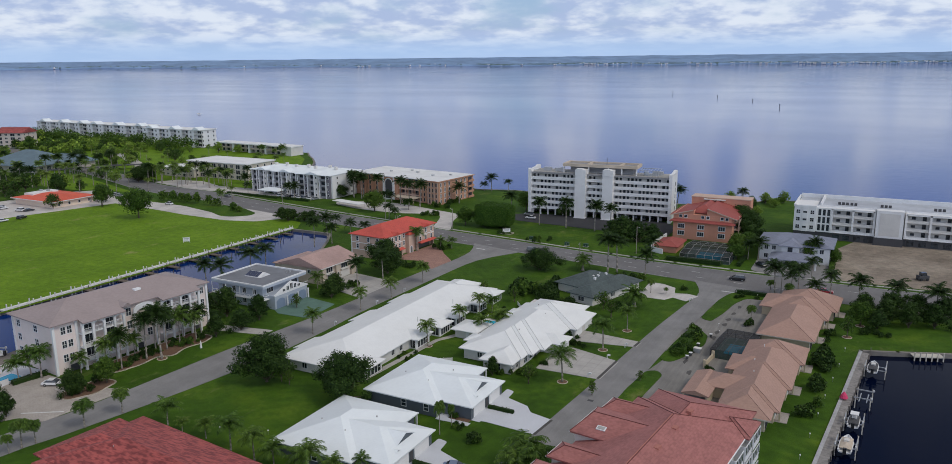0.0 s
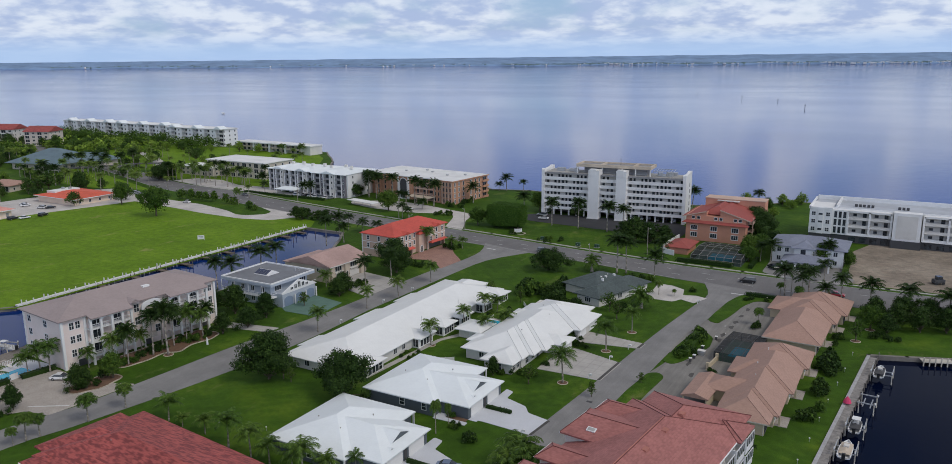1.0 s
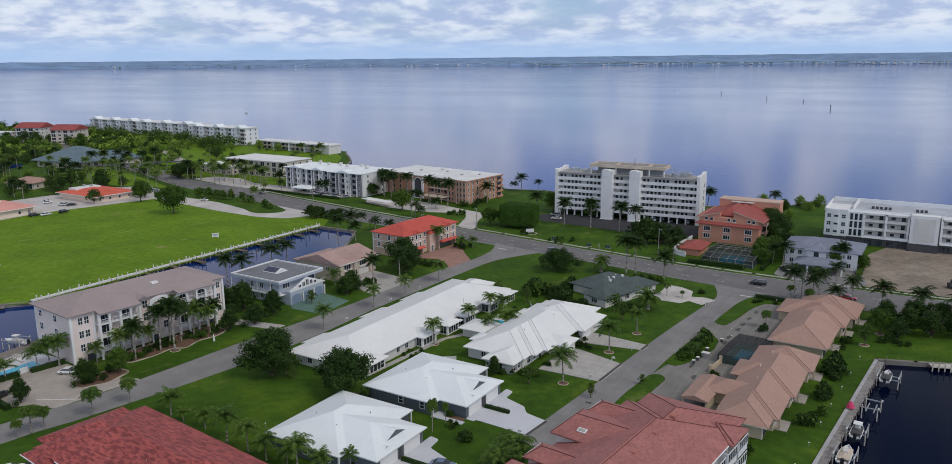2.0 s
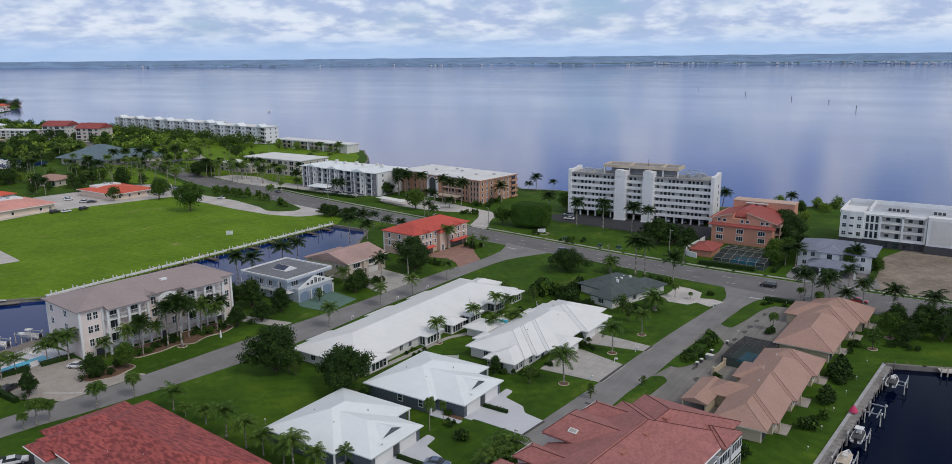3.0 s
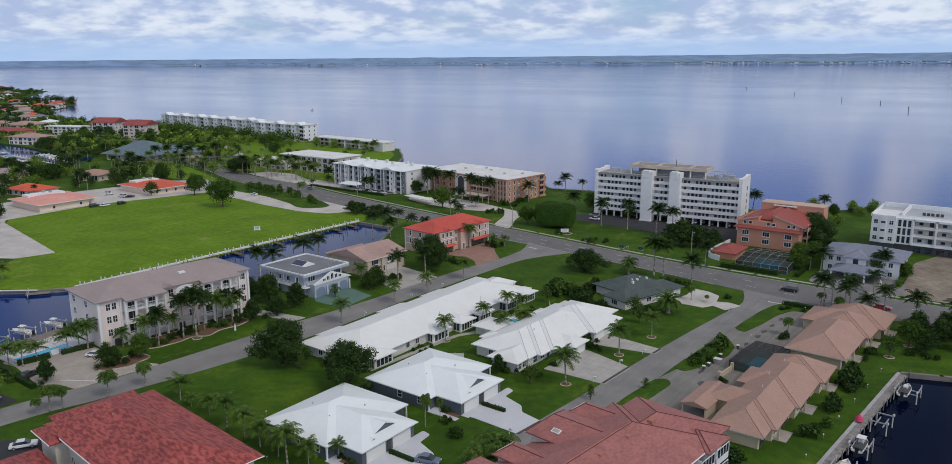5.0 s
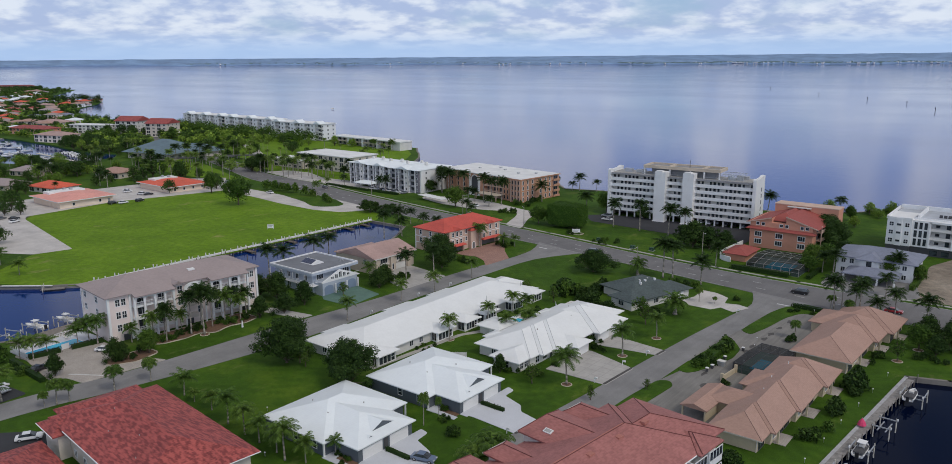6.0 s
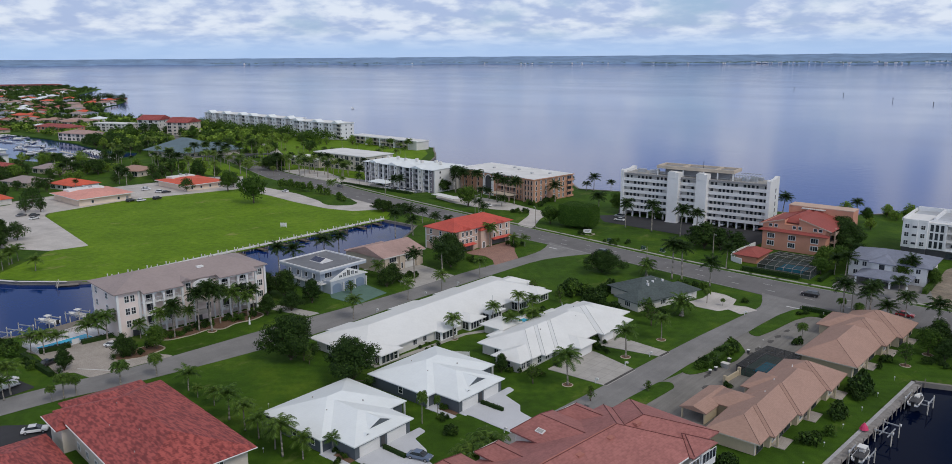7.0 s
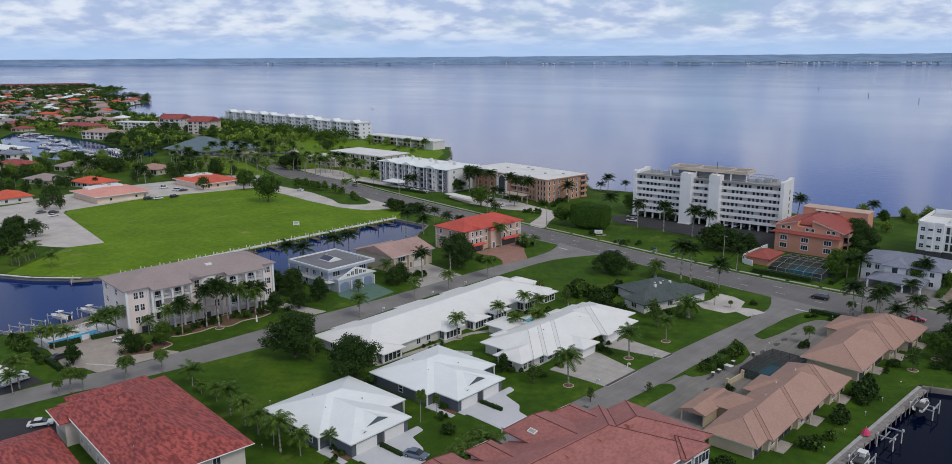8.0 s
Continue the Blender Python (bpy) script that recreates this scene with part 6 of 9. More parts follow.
def brown_block():
    """Four floors round a stepped front: a great white arch at the entry, open balconies, ribbed ends, arched windows."""
    t = thing("brown_apartments", "orange-brown four-storey apartment block with arched bays and white roof", "apartment block", -137.8, 167.1, 0, -6.7)
    H, N = 11.5, 4
    part("wall", box(B(), -55, 0, 3.0, 29, -0.1, H), BRICK_BROWN, t)
    part("end_bay", box(B(), -6.4, 0.25, -0.9, 3.0, -0.1, H), BRICK_BROWN, t)
    part("side_bay", box(B(), -13.4, -6.4, 0.6, 3.0, -0.1, H), BRICK_BROWN, t)
    part("entry_bay", box(B(), -37.5, -27.0, 0.4, 3.0, -0.1, H + 0.3), BRICK_BROWN, t)
    part("west_wing", box(B(), -60, -55, 4.6, 21, -0.1, H - 0.8), BRICK_BROWN, t)
    r = part("roof", prism(B(), [(-60.4, 4.2), (-55, 4.2), (-55, 2.6), (-37.9, 2.6), (-37.9, 0.0), (-26.6, 0.0), (-26.6, 0.6), (-13.8, 0.6), (-13.8, 0.2), (-6.8, 0.2), (-6.8, -1.3), (0.65, -1.3), (0.65, 29.4), (-60.4, 29.4)], H, H + 0.4), W_MEM, t, "white flat roof")
    part("roof_edge", box(B(), 0.65, 0.75, -1.3, 29.4, H - 0.1, H + 0.43), BRICK_BROWN, r)
    part("roof_edge", box(B(), -6.8, 0.75, -1.4, -1.3, H - 0.1, H + 0.43), BRICK_BROWN, r)
    # A charcoal pane paints the shade inside the arch.
    a_ = arch_win(t, "S", -33.2, 0.4, 0.3, 4.6, H - 1.3, WHITE, 0.5, "entry_arch", CHARCOAL)
    tagged(a_, "tall arch in a white surround with a shade-dark fill")
    for x in (-36.6, -29.6):
        part("pilaster", box(B(), x - 0.4, x + 0.4, 0.0, 0.4, -0.1, H), WHITE, t)
    for x in [-54.4 + 2.4 * k for k in range(7)] + [-6.2, -4.3, -2.3, -0.2]:
        y = 3.0 if x < -20 else -0.9
        part("rib", box(B(), x - 0.22, x + 0.22, y - 0.4, y, -0.1, H - 0.3), PEACH if x > -20 else BRICK_BROWN, t)
    for lev in range(N):
        z = 0.5 + lev * 2.75
        b = part("balcony", box(B(), -27.0, -13.4, 0.9, 3.0, z - 0.22, z), PEACH, t, "open balcony with a slim rail")
        part("rail", box(box(B(), -26.8, -13.6, 0.95, 1.05, z + 0.85, z + 1.0), -26.8, -13.6, 0.97, 1.03, z, z + 0.5), PEACH, b)
        for x in (-24.8, -20.4, -16.0):
            win(b, "S", x, 2.98, z + 0.1, 2.8, 2.1, 2, 1, GREY_WALL, name="sliding_door")
        for x in (-53.2, -48.4, -43.6, -40.0):
            arch_win(t, "S", x, 3.0, z + 0.3, 1.0, 2.0, PEACH)
        for x in (-12.0, -9.8, -7.6):
            arch_win(t, "S", x, 0.6, z + 0.3, 0.8, 1.9, PEACH)
        for x in (-5.25, -3.3, -1.25):
            arch_win(t, "S", x, -0.9, z + 0.3, 0.8, 1.9, PEACH)
        arch_win(t, "E", 0.9, 0.25, z + 0.3, 0.9, 1.9, WHITE)
        for y in (4.6, 8.2, 14.4, 18.4, 21.6):
            arch_win(t, "E", y, 0.0, z + 0.3, 0.9, 1.9, WHITE)
        b2 = part("balcony", box(box(B(), 0, 1.1, 23.8, 28.6, z - 0.2, z), 0.98, 1.1, 23.8, 28.6, z, z + 0.9), BRICK_BROWN, t)
        win(b2, "E", 26.2, 0.02, z + 0.1, 3.0, 2.1, 2, 1, GREY_WALL, name="sliding_door")
    for x in (-22.6, -18.2, -13.6):
        part("post", box(B(), x - 0.2, x + 0.2, 0.9, 1.3, -0.1, H), PEACH, t)
    part("canopy", box(B(), -27.0, -11.8, -5.8, 0.4, 2.6, 2.9), TAN, t, "flat entry canopy")
    for x in (-26.4, -19.4, -12.4):
        part("canopy_post", box(B(), x - 0.2, x + 0.2, -5.6, -5.2, -0.1, 2.6), PEACH, t)
    for x, y in ((-44, 14), (-29, 18), (-15, 13), (-8, 19), (-36, 22)):
        part("roof_unit", box(B(), x, x + 1.3, y, y + 1.1, H + 0.4, H + 1.05), STEEL, t)
    c = thing("carport", "long flat white carport roof over parked cars", "carport", -176, 144.5, 0, -12)
    part("roof", box(B(), -10, 10, -2.6, 2.6, 2.3, 2.5), W_MEM, c)
    for x in (-9.4, -3.2, 3, 9.4):
        part("post", tube(B(), (x, 1.8, -0.05), (x, 1.8, 2.3), 0.09), STEEL, c)


brown_block()


def stepped_block():
    """Four floors of dark balconies between white walls, white hipped roofs in steps."""
    t = thing("stepped_apartments", "white and dark grey four-storey apartment block with stepped white roofs", "apartment block", -224, 170)
    for k, (x0, x1, y0) in enumerate(((-30, -13, -9.0), (-13, 5, -10.5), (5, 26.6, -12.0))):
        part("wall", box(B(), x0, x1, y0, 12, -0.1, 12.4), DUSK_WALL, t, "block of violet grey walls")
        part("roof", hip(B(), x0 - 0.6, x1 + 1.3, y0 - 2.6, 13, 12.5 - 0.02 * k, 1.5, "hh", ""), W_ROOF, t, "white low hip roof")
        n = 3
        for i in range(n):
            u0, u1 = x0 + (x1 - x0) * i / n, x0 + (x1 - x0) * (i + 1) / n
            out = y0 - (2.2 if i == 1 else 1.5)
            for u in (u0 + 0.2, u0 + (u1 - u0) * 0.62):
                part("pier", box(B(), u, u + 0.55, out, y0, -0.1, 12.3), WHITE, t, "tall white pier")
            part("stair_screen", box(B(), u0 + (u1 - u0) * 0.62 + 0.55, u1 - 0.1, out + 0.3, y0, -0.1, 12.3), OFFWHITE if i == 1 else DUSK_WALL, t)
            for lev in range(4):
                z = 0.4 + lev * 3.0
                b = part("balcony", box(box(B(), u0 + 0.75, u0 + (u1 - u0) * 0.62, out + 0.1, y0, z - 0.2, z), u0 + 0.75, u0 + (u1 - u0) * 0.62, out + 0.1, out + 0.22, z, z + 0.9), GREY_WALL, t, "grey railed balcony")
                win(b, "S", u0 + (u1 - u0) * 0.36, y0 - 0.02, z + 0.1, (u1 - u0) * 0.42, 2.1, 2, 1, CHARCOAL, name="sliding_door")
                win(t, "S", u0 + (u1 - u0) * 0.84, out + 0.3, z + 0.9, 0.8, 1.1, 1, 1)
            if i == 1:
                part("porch_gable", hip(B(), u0 - 0.3, u1 + 0.3, out - 0.8, y0 + 4, 12.75, 1.2, "gg", "y"), W_ROOF, t, "white gabled porch roof")
    part("end_wall", box(B(), 26.6, 27.5, -12.2, 12, -0.1, 12.4), WHITE, t, "white end wall")
    for z in (1.2, 4.2, 7.2, 10.0):
        for y in (-8, 4):
            win(t, "E", y, 27.5, z, 1.1, 1.2)
    for k, (x, y) in enumerate(((-22, 0), (-16, 2), (-6, -2), (0, 1), (8, -3), (14, 2), (20, -1))):
        part("roof_unit", box(B(), x, x + 1.6, y, y + 1.2, 13.6, 15.2), OFFWHITE, t)
    c = thing("carport", "white hipped carport roof beside the stepped apartments", "carport", -236, 156)
    part("roof", hip(B(), -7, 7, -4, 4, 2.6, 1.3, "hh", "x"), W_ROOF, c)
    for x in (-6.5, 6.5):
        for y in (-3, 3):
            part("post", box(B(), x - 0.15, x + 0.15, y - 0.15, y + 0.15, -0.05, 2.5), WHITE, c)


stepped_block()


def plain_block(name, label, cat, x, y, w, d, h, wall, roof, floors, bays, turn=0.0, pitched=0.0, group="", balcony=True):
    """A smaller far building with rows of windows on the two sides that can be seen."""
    t = thing(name, label, cat, x, y, 0, turn, group)
    shell(t, -w / 2, w / 2, -d / 2, d / 2, h, wall)
    if pitched:
        part("roof", hip(B(), -w / 2 - 0.9, w / 2 + 0.9, -d / 2 - 0.9, d / 2 + 0.9, h + 0.06, pitched, "gg" if h > 12 else "hh", "x" if h > 12 else "", 0.25), roof, t)
    else:
        part("roof", box(B(), -w / 2 - 0.7, w / 2 + 0.7, -d / 2 - 0.7, d / 2 + 0.7, h, h + 0.45), roof, t)
    step = h / floors
    for lev in range(floors):
        for k in range(bays):
            u = -w / 2 + (k + 0.5) * w / bays
            big = balcony and (k + lev * 0) % 2 == 0
            far_win(t, "S", u, -d / 2, lev * step + (0.3 if big else 0.9), w / bays * (0.66 if big else 0.4), step - (0.8 if big else 1.6), 2, OFFWHITE, 0.12)
        for k in range(max(1, int(d / 6))):
            far_win(t, "E", -d / 2 + 3 + 6 * k, w / 2, lev * step + 0.9, 1.3, 1.3, 1, WHITE, 0.1)
    return t


plain_block("cream_apartments", "cream three-storey apartment block with a white flat roof", "apartment block", -308, 198, 50, 24, 9.6, CREAM, W_MEM, 3, 10)
plain_block("cream_apartments", "low cream wing with a white flat roof", "apartment block", -338, 188, 30, 14, 5.2, CREAM, W_MEM, 2, 6)


def low_motel():
    t = thing("waterside_motel", "long two-storey cream motel with deep gallery and white flat roof", "motel", -384, 301, 0, -3.5)
    part("wall", box(B(), -40, 41, -2, 6, -0.1, 6.4), CREAM, t)
    part("roof", box(B(), -42, 43, -6.5, 7, 6.4, 7.2), W_MEM, t, "white flat roof")
    part("gallery", box(box(B(), -40, 33, -5.6, -2, 3.0, 3.2), -40, 33, -5.6, -5.45, 3.2, 4.1), TAN, t)
    for k in range(5):
        part("fin", box(B(), -40 + k * 18, -38.4 + k * 18, -6.0, -2, -0.1, 6.4), WHITE, t)
    for lev in range(2):
        for k in range(13):
            win(t, "S", -36.5 + k * 5.6, -2, 0.5 + lev * 3.2, 2.6, 2.1, 2, 1, CHARCOAL, name="sliding_door")
    part("end_wall", box(B(), 33, 42.5, -6.2, 6.6, -0.1, 6.39), OFFWHITE, t)


low_motel()


def bayfront_row(x, y, w, bays, label):
    """White blocks between deep dark loggias, small gables over the stairs."""
    t = thing("bayfront_apartments", label, "apartment block", x, y, 0, 0, "bayfront apartment rows")
    part("wall", box(B(), -w / 2, w / 2, -6.0, 9.0, -0.1, 14.2), WHITE, t)
    part("roof", box(B(), -w / 2 - 0.7, w / 2 + 0.7, -9.4, 9.7, 14.2, 14.7), W_MEM, t, "white flat roof")
    step = w / bays
    for k in range(bays):
        u = -w / 2 + k * step
        part("stair_wall", box(B(), u, u + step * 0.5, -9.0, -6.0, -0.1, 14.19), WHITE, t, "white block of flats")
        for lev in range(4):
            z = 0.3 + lev * 3.5
            part("balcony", box(box(B(), u + step * 0.5, u + step, -8.6, -6.0, z, z + 0.2), u + step * 0.5, u + step, -8.6, -8.5, z + 0.2, z + 1.1), OFFWHITE, t)
            win(t, "S", u + step * 0.75, -6.02, z + 0.3, step * 0.3, 2.3, 2, 1, OFFWHITE, name="sliding_door")
            win(t, "S", u + step * 0.25, -9.0, z + 1.0, 1.5, 1.5, 2, 1)
        if k % 2 == 0:
            part("gable", hip(B(), u + step * 0.4, u + step * 1.05, -10.0, -2, 14.75, 2.4, "gg", "y"), W_ROOF, t, "small white gable roof")
    for lev in range(4):
        for y in (-6, 0, 6):
            win(t, "E", y, w / 2, 1.3 + lev * 3.5, 1.3, 1.4, 1, 1)


bayfront_row(-487, 315, 70, 5, "white four-storey bayfront apartment row with deep dark loggias")
bayfront_row(-572, 325, 76, 5, "white four-storey bayfront apartment row among trees")
bayfront_row(-653, 327, 72, 5, "white four-storey bayfront apartment row at the point")
for cx_, cy_, ct_ in ((-424, 150, 40), (-409, 172, 40), (-398, 190, 40)):
    c_ = thing("parking_canopy", "long dark flat parking canopy on posts", "carport", cx_, cy_, 0, ct_, "parking canopies by the hall")
    part("roof", box(B(), -14, 14, -3.0, 3.0, 2.7, 3.0), CHARCOAL, c_)
    for k_ in range(5):
        part("post", box(B(), -12.2 + k_ * 6, -11.8 + k_ * 6, -0.2, 0.2, -0.05, 2.7), STEEL, c_)


def long_hall():
    """The wide blue-grey hipped roof in the palms."""
    t = thing("meeting_hall", "cream hall under a wide blue-grey hip roof", "hall", -457, 163, 0, 12)
    shell(t, -22, 20, -16, 18, 4.8, CREAM)
    roof_of(t, [(-25, 23, -19, 21, 4.8, 8.4, "hh", "x"), (8, 33, 8, 25, 4.4, 4.6, "gh", "x"), (20, 28, -2, 12, 4.3, 2.8, "gg", "y")], HALL_ROOF, "wide blue-grey hip roof")
    shell(t, 20, 31, 9.5, 23.5, 4.3, CREAM, "wing_wall")
    for k in range(5):
        win(t, "S", -18 + k * 8.5, -16, 0.8, 3.0, 2.6, 3, 1)
    for k in range(4):
        win(t, "E", -12.5 + k * 6.5, 20, 0.8, 3.0, 2.6, 3, 1)


long_hall()


def low_store(x, y, w, d, h, wall, roof, label, deck, glazed=4):
    t = thing("low_store", label, "shop building", x, y, 0, 0, "low shops by the field")
    shell(t, -w / 2, w / 2, -d / 2, d / 2, h, wall)
    roof_of(t, [(-w / 2 - 1.6, w / 2 + 1.6, -d / 2 - 1.6, d / 2 + 1.6, h + 0.05, 1.7, "hh", "")], roof, "shallow tile roof")
    if deck:
        part("roof_deck", box(B(), -w / 2 + 1.5, -w / 2 + 8.5, -d / 2 + 4, d / 2 - 4, h, h + 1.7), W_MEM, t, "white flat roof deck")
    part("fascia", box(box(B(), -w / 2 - 1.62, w / 2 + 1.62, -d / 2 - 1.66, -d / 2 - 1.62, h - 0.3, h + 0.06), w / 2 + 1.62, w / 2 + 1.66, -d / 2 - 1.66, d / 2 + 1.62, h - 0.3, h + 0.06), WHITE, t)
    for k in range(glazed):
        win(t, "E", -d / 2 + (k + 0.5) * d / glazed, w / 2, 0.9, 1.1, 1.3, 1, 1)
    slab_door(t, "E", d / 2 - 2.0, w / 2, 1.2, 2.1, GREY_WALL, "entry_door", 0, 2)
    for x in (-w / 2 + 0.4, -w / 6, w / 6, w / 2 - 0.4):
        part("pilaster", box(B(), x - 0.25, x + 0.25, -d / 2 - 0.12, -d / 2, 0, h), wall, t)
    if deck:
        for x, y in ((-w / 2 + 3, 0), (-w / 2 + 6, 2)):
            part("roof_unit", box(B(), x, x + 1.4, y, y + 1.2, h + 1.7, h + 2.6), STEEL, t)


low_store(-321, 88, 31, 22, 3.4, SUN_CREAM, ORANGE_TILE, "low cream shop with a bright orange-red roof", True)
low_store(-321, 33, 29, 26, 3.6, SUN_CREAM, ROSE_TILE, "low cream shop with a faded pink roof", True, 2)
for hx, hy, hw, hd, hh, hm, hr, turn, lab in (
    (-389, 90, 18, 15, 3.6, CREAM, TAN_TILE, 20, "cream house with a tan tile hip roof"),
    (-366, 43, 22, 15, 3.0, OFFWHITE, ORANGE_TILE, 10, "white house with an orange tile hip roof"),
    (-398, 30, 22, 15, 3.0, TAN, TAUPE_ROOF, 15, "tan house with a taupe roof"),
    (-350, -6, 20, 15, 3.0, OFFWHITE, ORANGE_TILE, 0, "white house with an orange tile roof"),
    (-476, 40, 26, 16, 4.0, CREAM, RED_TILE, 15, "cream house with a red tile roof"),
    (-440, 62, 24, 14, 3.2, TAN, TAUPE_ROOF, 15, "tan house with a brown roof"),
    (-657, 244, 24, 20, 13.0, OFFWHITE, RED_TILE, 25, "white four-storey house with a red roof"),
    (-611, 249, 23, 20, 12.4, CREAM, RED_TILE, 25, "cream four-storey house with a red roof"),
    (-700, 226, 46, 14, 8.0, OFFWHITE, W_MEM, 20, "long white three-storey house"),
    (-640, 165, 34, 20, 6.5, PALE_PINK, PALE_TILE, 15, "pinkish house with a pale tile roof"),
    (-735, 185, 50, 18, 6.0, SALMON, RED_TILE, 15, "salmon row with a dark red roof"),
    (-800, 232, 36, 22, 6.0, CREAM, PALE_TILE, 20, "cream house with a pale tile roof"),
):
    plain_block("house", lab, "house", hx, hy, hw, hd, hh, hm, hr, max(1, round(hh / 3)), max(3, int(hw / 5)), turn, (4.2 if hh > 12 else 2.6) if hr is not W_MEM else 0, "houses beyond the field")
rng = random.Random(5)
SPINE = smooth_line([(-800, 205), (-900, 245), (-1020, 290), (-1130, 342), (-1220, 412), (-1290, 468)], 8)
LAGOON = smooth_line([(-1560, 400), (-1680, 450), (-1800, 500), (-1900, 560), (-2000, 560)], 6)
INNER = smooth_line([(-800, 140), (-950, 170), (-1100, 225), (-1280, 320), (-1420, 400)], 8)
OUTER = smooth_line([(-1330, 470), (-1480, 470), (-1650, 560), (-1900, 660)], 6)
PAINTS = (("white house with a pale tile roof", OFFWHITE, PALE_TILE), ("cream house with an orange roof", CREAM, ORANGE_TILE), ("tan house with a red tile roof", TAN, RED_SMOOTH), ("white house with a tan roof", WHITE, TAN_TILE), ("white house with a grey roof", WHITE, SLATE_ROOF), ("white house with a white roof", WHITE, W_ROOF), ("tan house with a pale tile roof", TAN, PALE_TILE), ("white house with a brown roof", WHITE, TAUPE_ROOF), ("cream house with a faded tan roof", CREAM, TAN_TILE))
PLOTS = []
for spine, count, wide in ((SPINE, 56, 62), (INNER, 44, 40), (OUTER, 22, 48), (LAGOON, 26, 60)):
    for k in range(count * 4):
        cx_, cy_ = spine[rng.randrange(len(spine))]
        hx, hy = cx_ + rng.uniform(-22, 22), cy_ + rng.uniform(-wide, wide * 0.8)
        if len(PLOTS) >= (56 if spine is SPINE else 100 if spine is INNER else 122 if spine is OUTER else 148) or any((hx - a) ** 2 + (hy - b) ** 2 < 24 ** 2 for a, b in PLOTS):
            continue
        PLOTS.append((hx, hy))
for hx, hy in PLOTS:
    lab, hm, hr = rng.choice(PAINTS)
    plain_block("house", lab, "house", hx, hy, rng.uniform(15, 21), rng.uniform(12, 16), rng.choice((3.2, 3.2, 5.6)), hm, hr, 1, 2, rng.uniform(0, 40), 2.4, "houses on the far peninsula")
for hx, hy, hw, hd, hh, hm, hr, lab in ((-560, 62, 22, 16, 6.0, WHITE, W_ROOF, "white two-storey canal house"), (-524, 52, 20, 15, 6.0, WHITE, SLATE_ROOF, "white canal house with a grey roof"), (-596, 58, 20, 15, 5.6, OFFWHITE, W_ROOF, "white canal house among palms")):
    plain_block("house", lab, "house", hx, hy, hw, hd, hh, hm, hr, 2, 3, 15, 2.2, "white canal houses")
plain_block("far_apartments", "long low salmon apartment row with dark red roof", "apartment block", -2108, 637, 210, 18, 8.0, SALMON, DARK_RED, 2, 12, 62, 3.0)


# ---- plants ----
def frond_into(bm, origin, az, rise, length, droop, pairs, leaf, rnd):
    """One arching frond: a thin rib and pairs of hanging leaflets."""
    pts, p, a = [], Vector(origin), rise
    out = Vector((math.cos(az), math.sin(az), 0))
    side = Vector((-out.y, out.x, 0))
    n = 6
    for k in range(n + 1):
        pts.append(p.copy())
        p = p + (out * math.cos(a) + Vector((0, 0, 1)) * math.sin(a)) * length / n
        a -= droop / n * (0.5 + k / n)
    for k in range(n):
        w0, w1 = 0.05 * (1 - k / n) + 0.015, 0.05 * (1 - (k + 1) / n) + 0.015
        bm.faces.new([bm.verts.new(v) for v in (pts[k] - side * w0, pts[k] + side * w0, pts[k + 1] + side * w1, pts[k + 1] - side * w1)])
    for k in range(pairs):
        u = 0.12 + 0.86 * k / pairs
        i = min(int(u * n), n - 1)
        c = pts[i].lerp(pts[i + 1], u * n - i)
        along = (pts[i + 1] - pts[i]).normalized()
        size = leaf * math.sin(math.pi * (0.16 + 0.78 * u)) * rnd.uniform(0.85, 1.15)
        wide = length / pairs * 0.42
        for s in (-1, 1):
            tip = c + side * s * size * 0.82 + along * size * 0.38 - Vector((0, 0, size * rnd.uniform(0.25, 0.6)))
            bm.faces.new([bm.verts.new(v) for v in (c - along * wide, c + along * wide, tip + along * wide * 0.3, tip - along * wide * 0.3)])


def palm_meshes(h, crown, fronds, pairs, leaf, bend, seed, droop=2.0, thick=0.2):
    rnd = random.Random(seed)
    tr, n = B(), 6
    pts = [Vector((bend * (k / n) ** 2, bend * 0.4 * math.sin(2 * k / n), h * k / n)) for k in range(n + 1)]
    for k in range(n):
        r0 = thick * (1.25 - 0.45 * k / n) * (1.25 if k == 0 else 1)
        tube(tr, pts[k], pts[k + 1], r0, thick * (1.25 - 0.45 * (k + 1) / n), 7)
    cr = B()
    top = pts[-1]
    tube(tr, top - Vector((0, 0, 0.2)), top + Vector((0, 0, 0.5)), thick * 0.9, thick * 0.4, 6)
    for k in range(fronds):
        u = k / fronds
        frond_into(cr, top + Vector((0, 0, 0.35)), k * 2.399 + rnd.uniform(-0.2, 0.2), radians(78 - 95 * u + rnd.uniform(-8, 8)), crown * rnd.uniform(0.85, 1.1), droop * rnd.uniform(0.8, 1.2) * (0.55 + 0.6 * (1 - u)), pairs, leaf, rnd)
    return mesh_of("trunk", tr, BARK, True), cr


def leaf_quad(bm, c, nrm, size, rnd):
    t = nrm.orthogonal().normalized()
    t = Matrix.Rotation(rnd.uniform(0, 6.28), 3, nrm) @ t
    b = nrm.cross(t)
    s, k = size * rnd.uniform(0.7, 1.3), rnd.uniform(0.55, 0.9)
    bm.faces.new([bm.verts.new(c + v) for v in (t * s * 0.5, b * s * 0.5 * k, -t * s * 0.5, -b * s * 0.5 * k)])


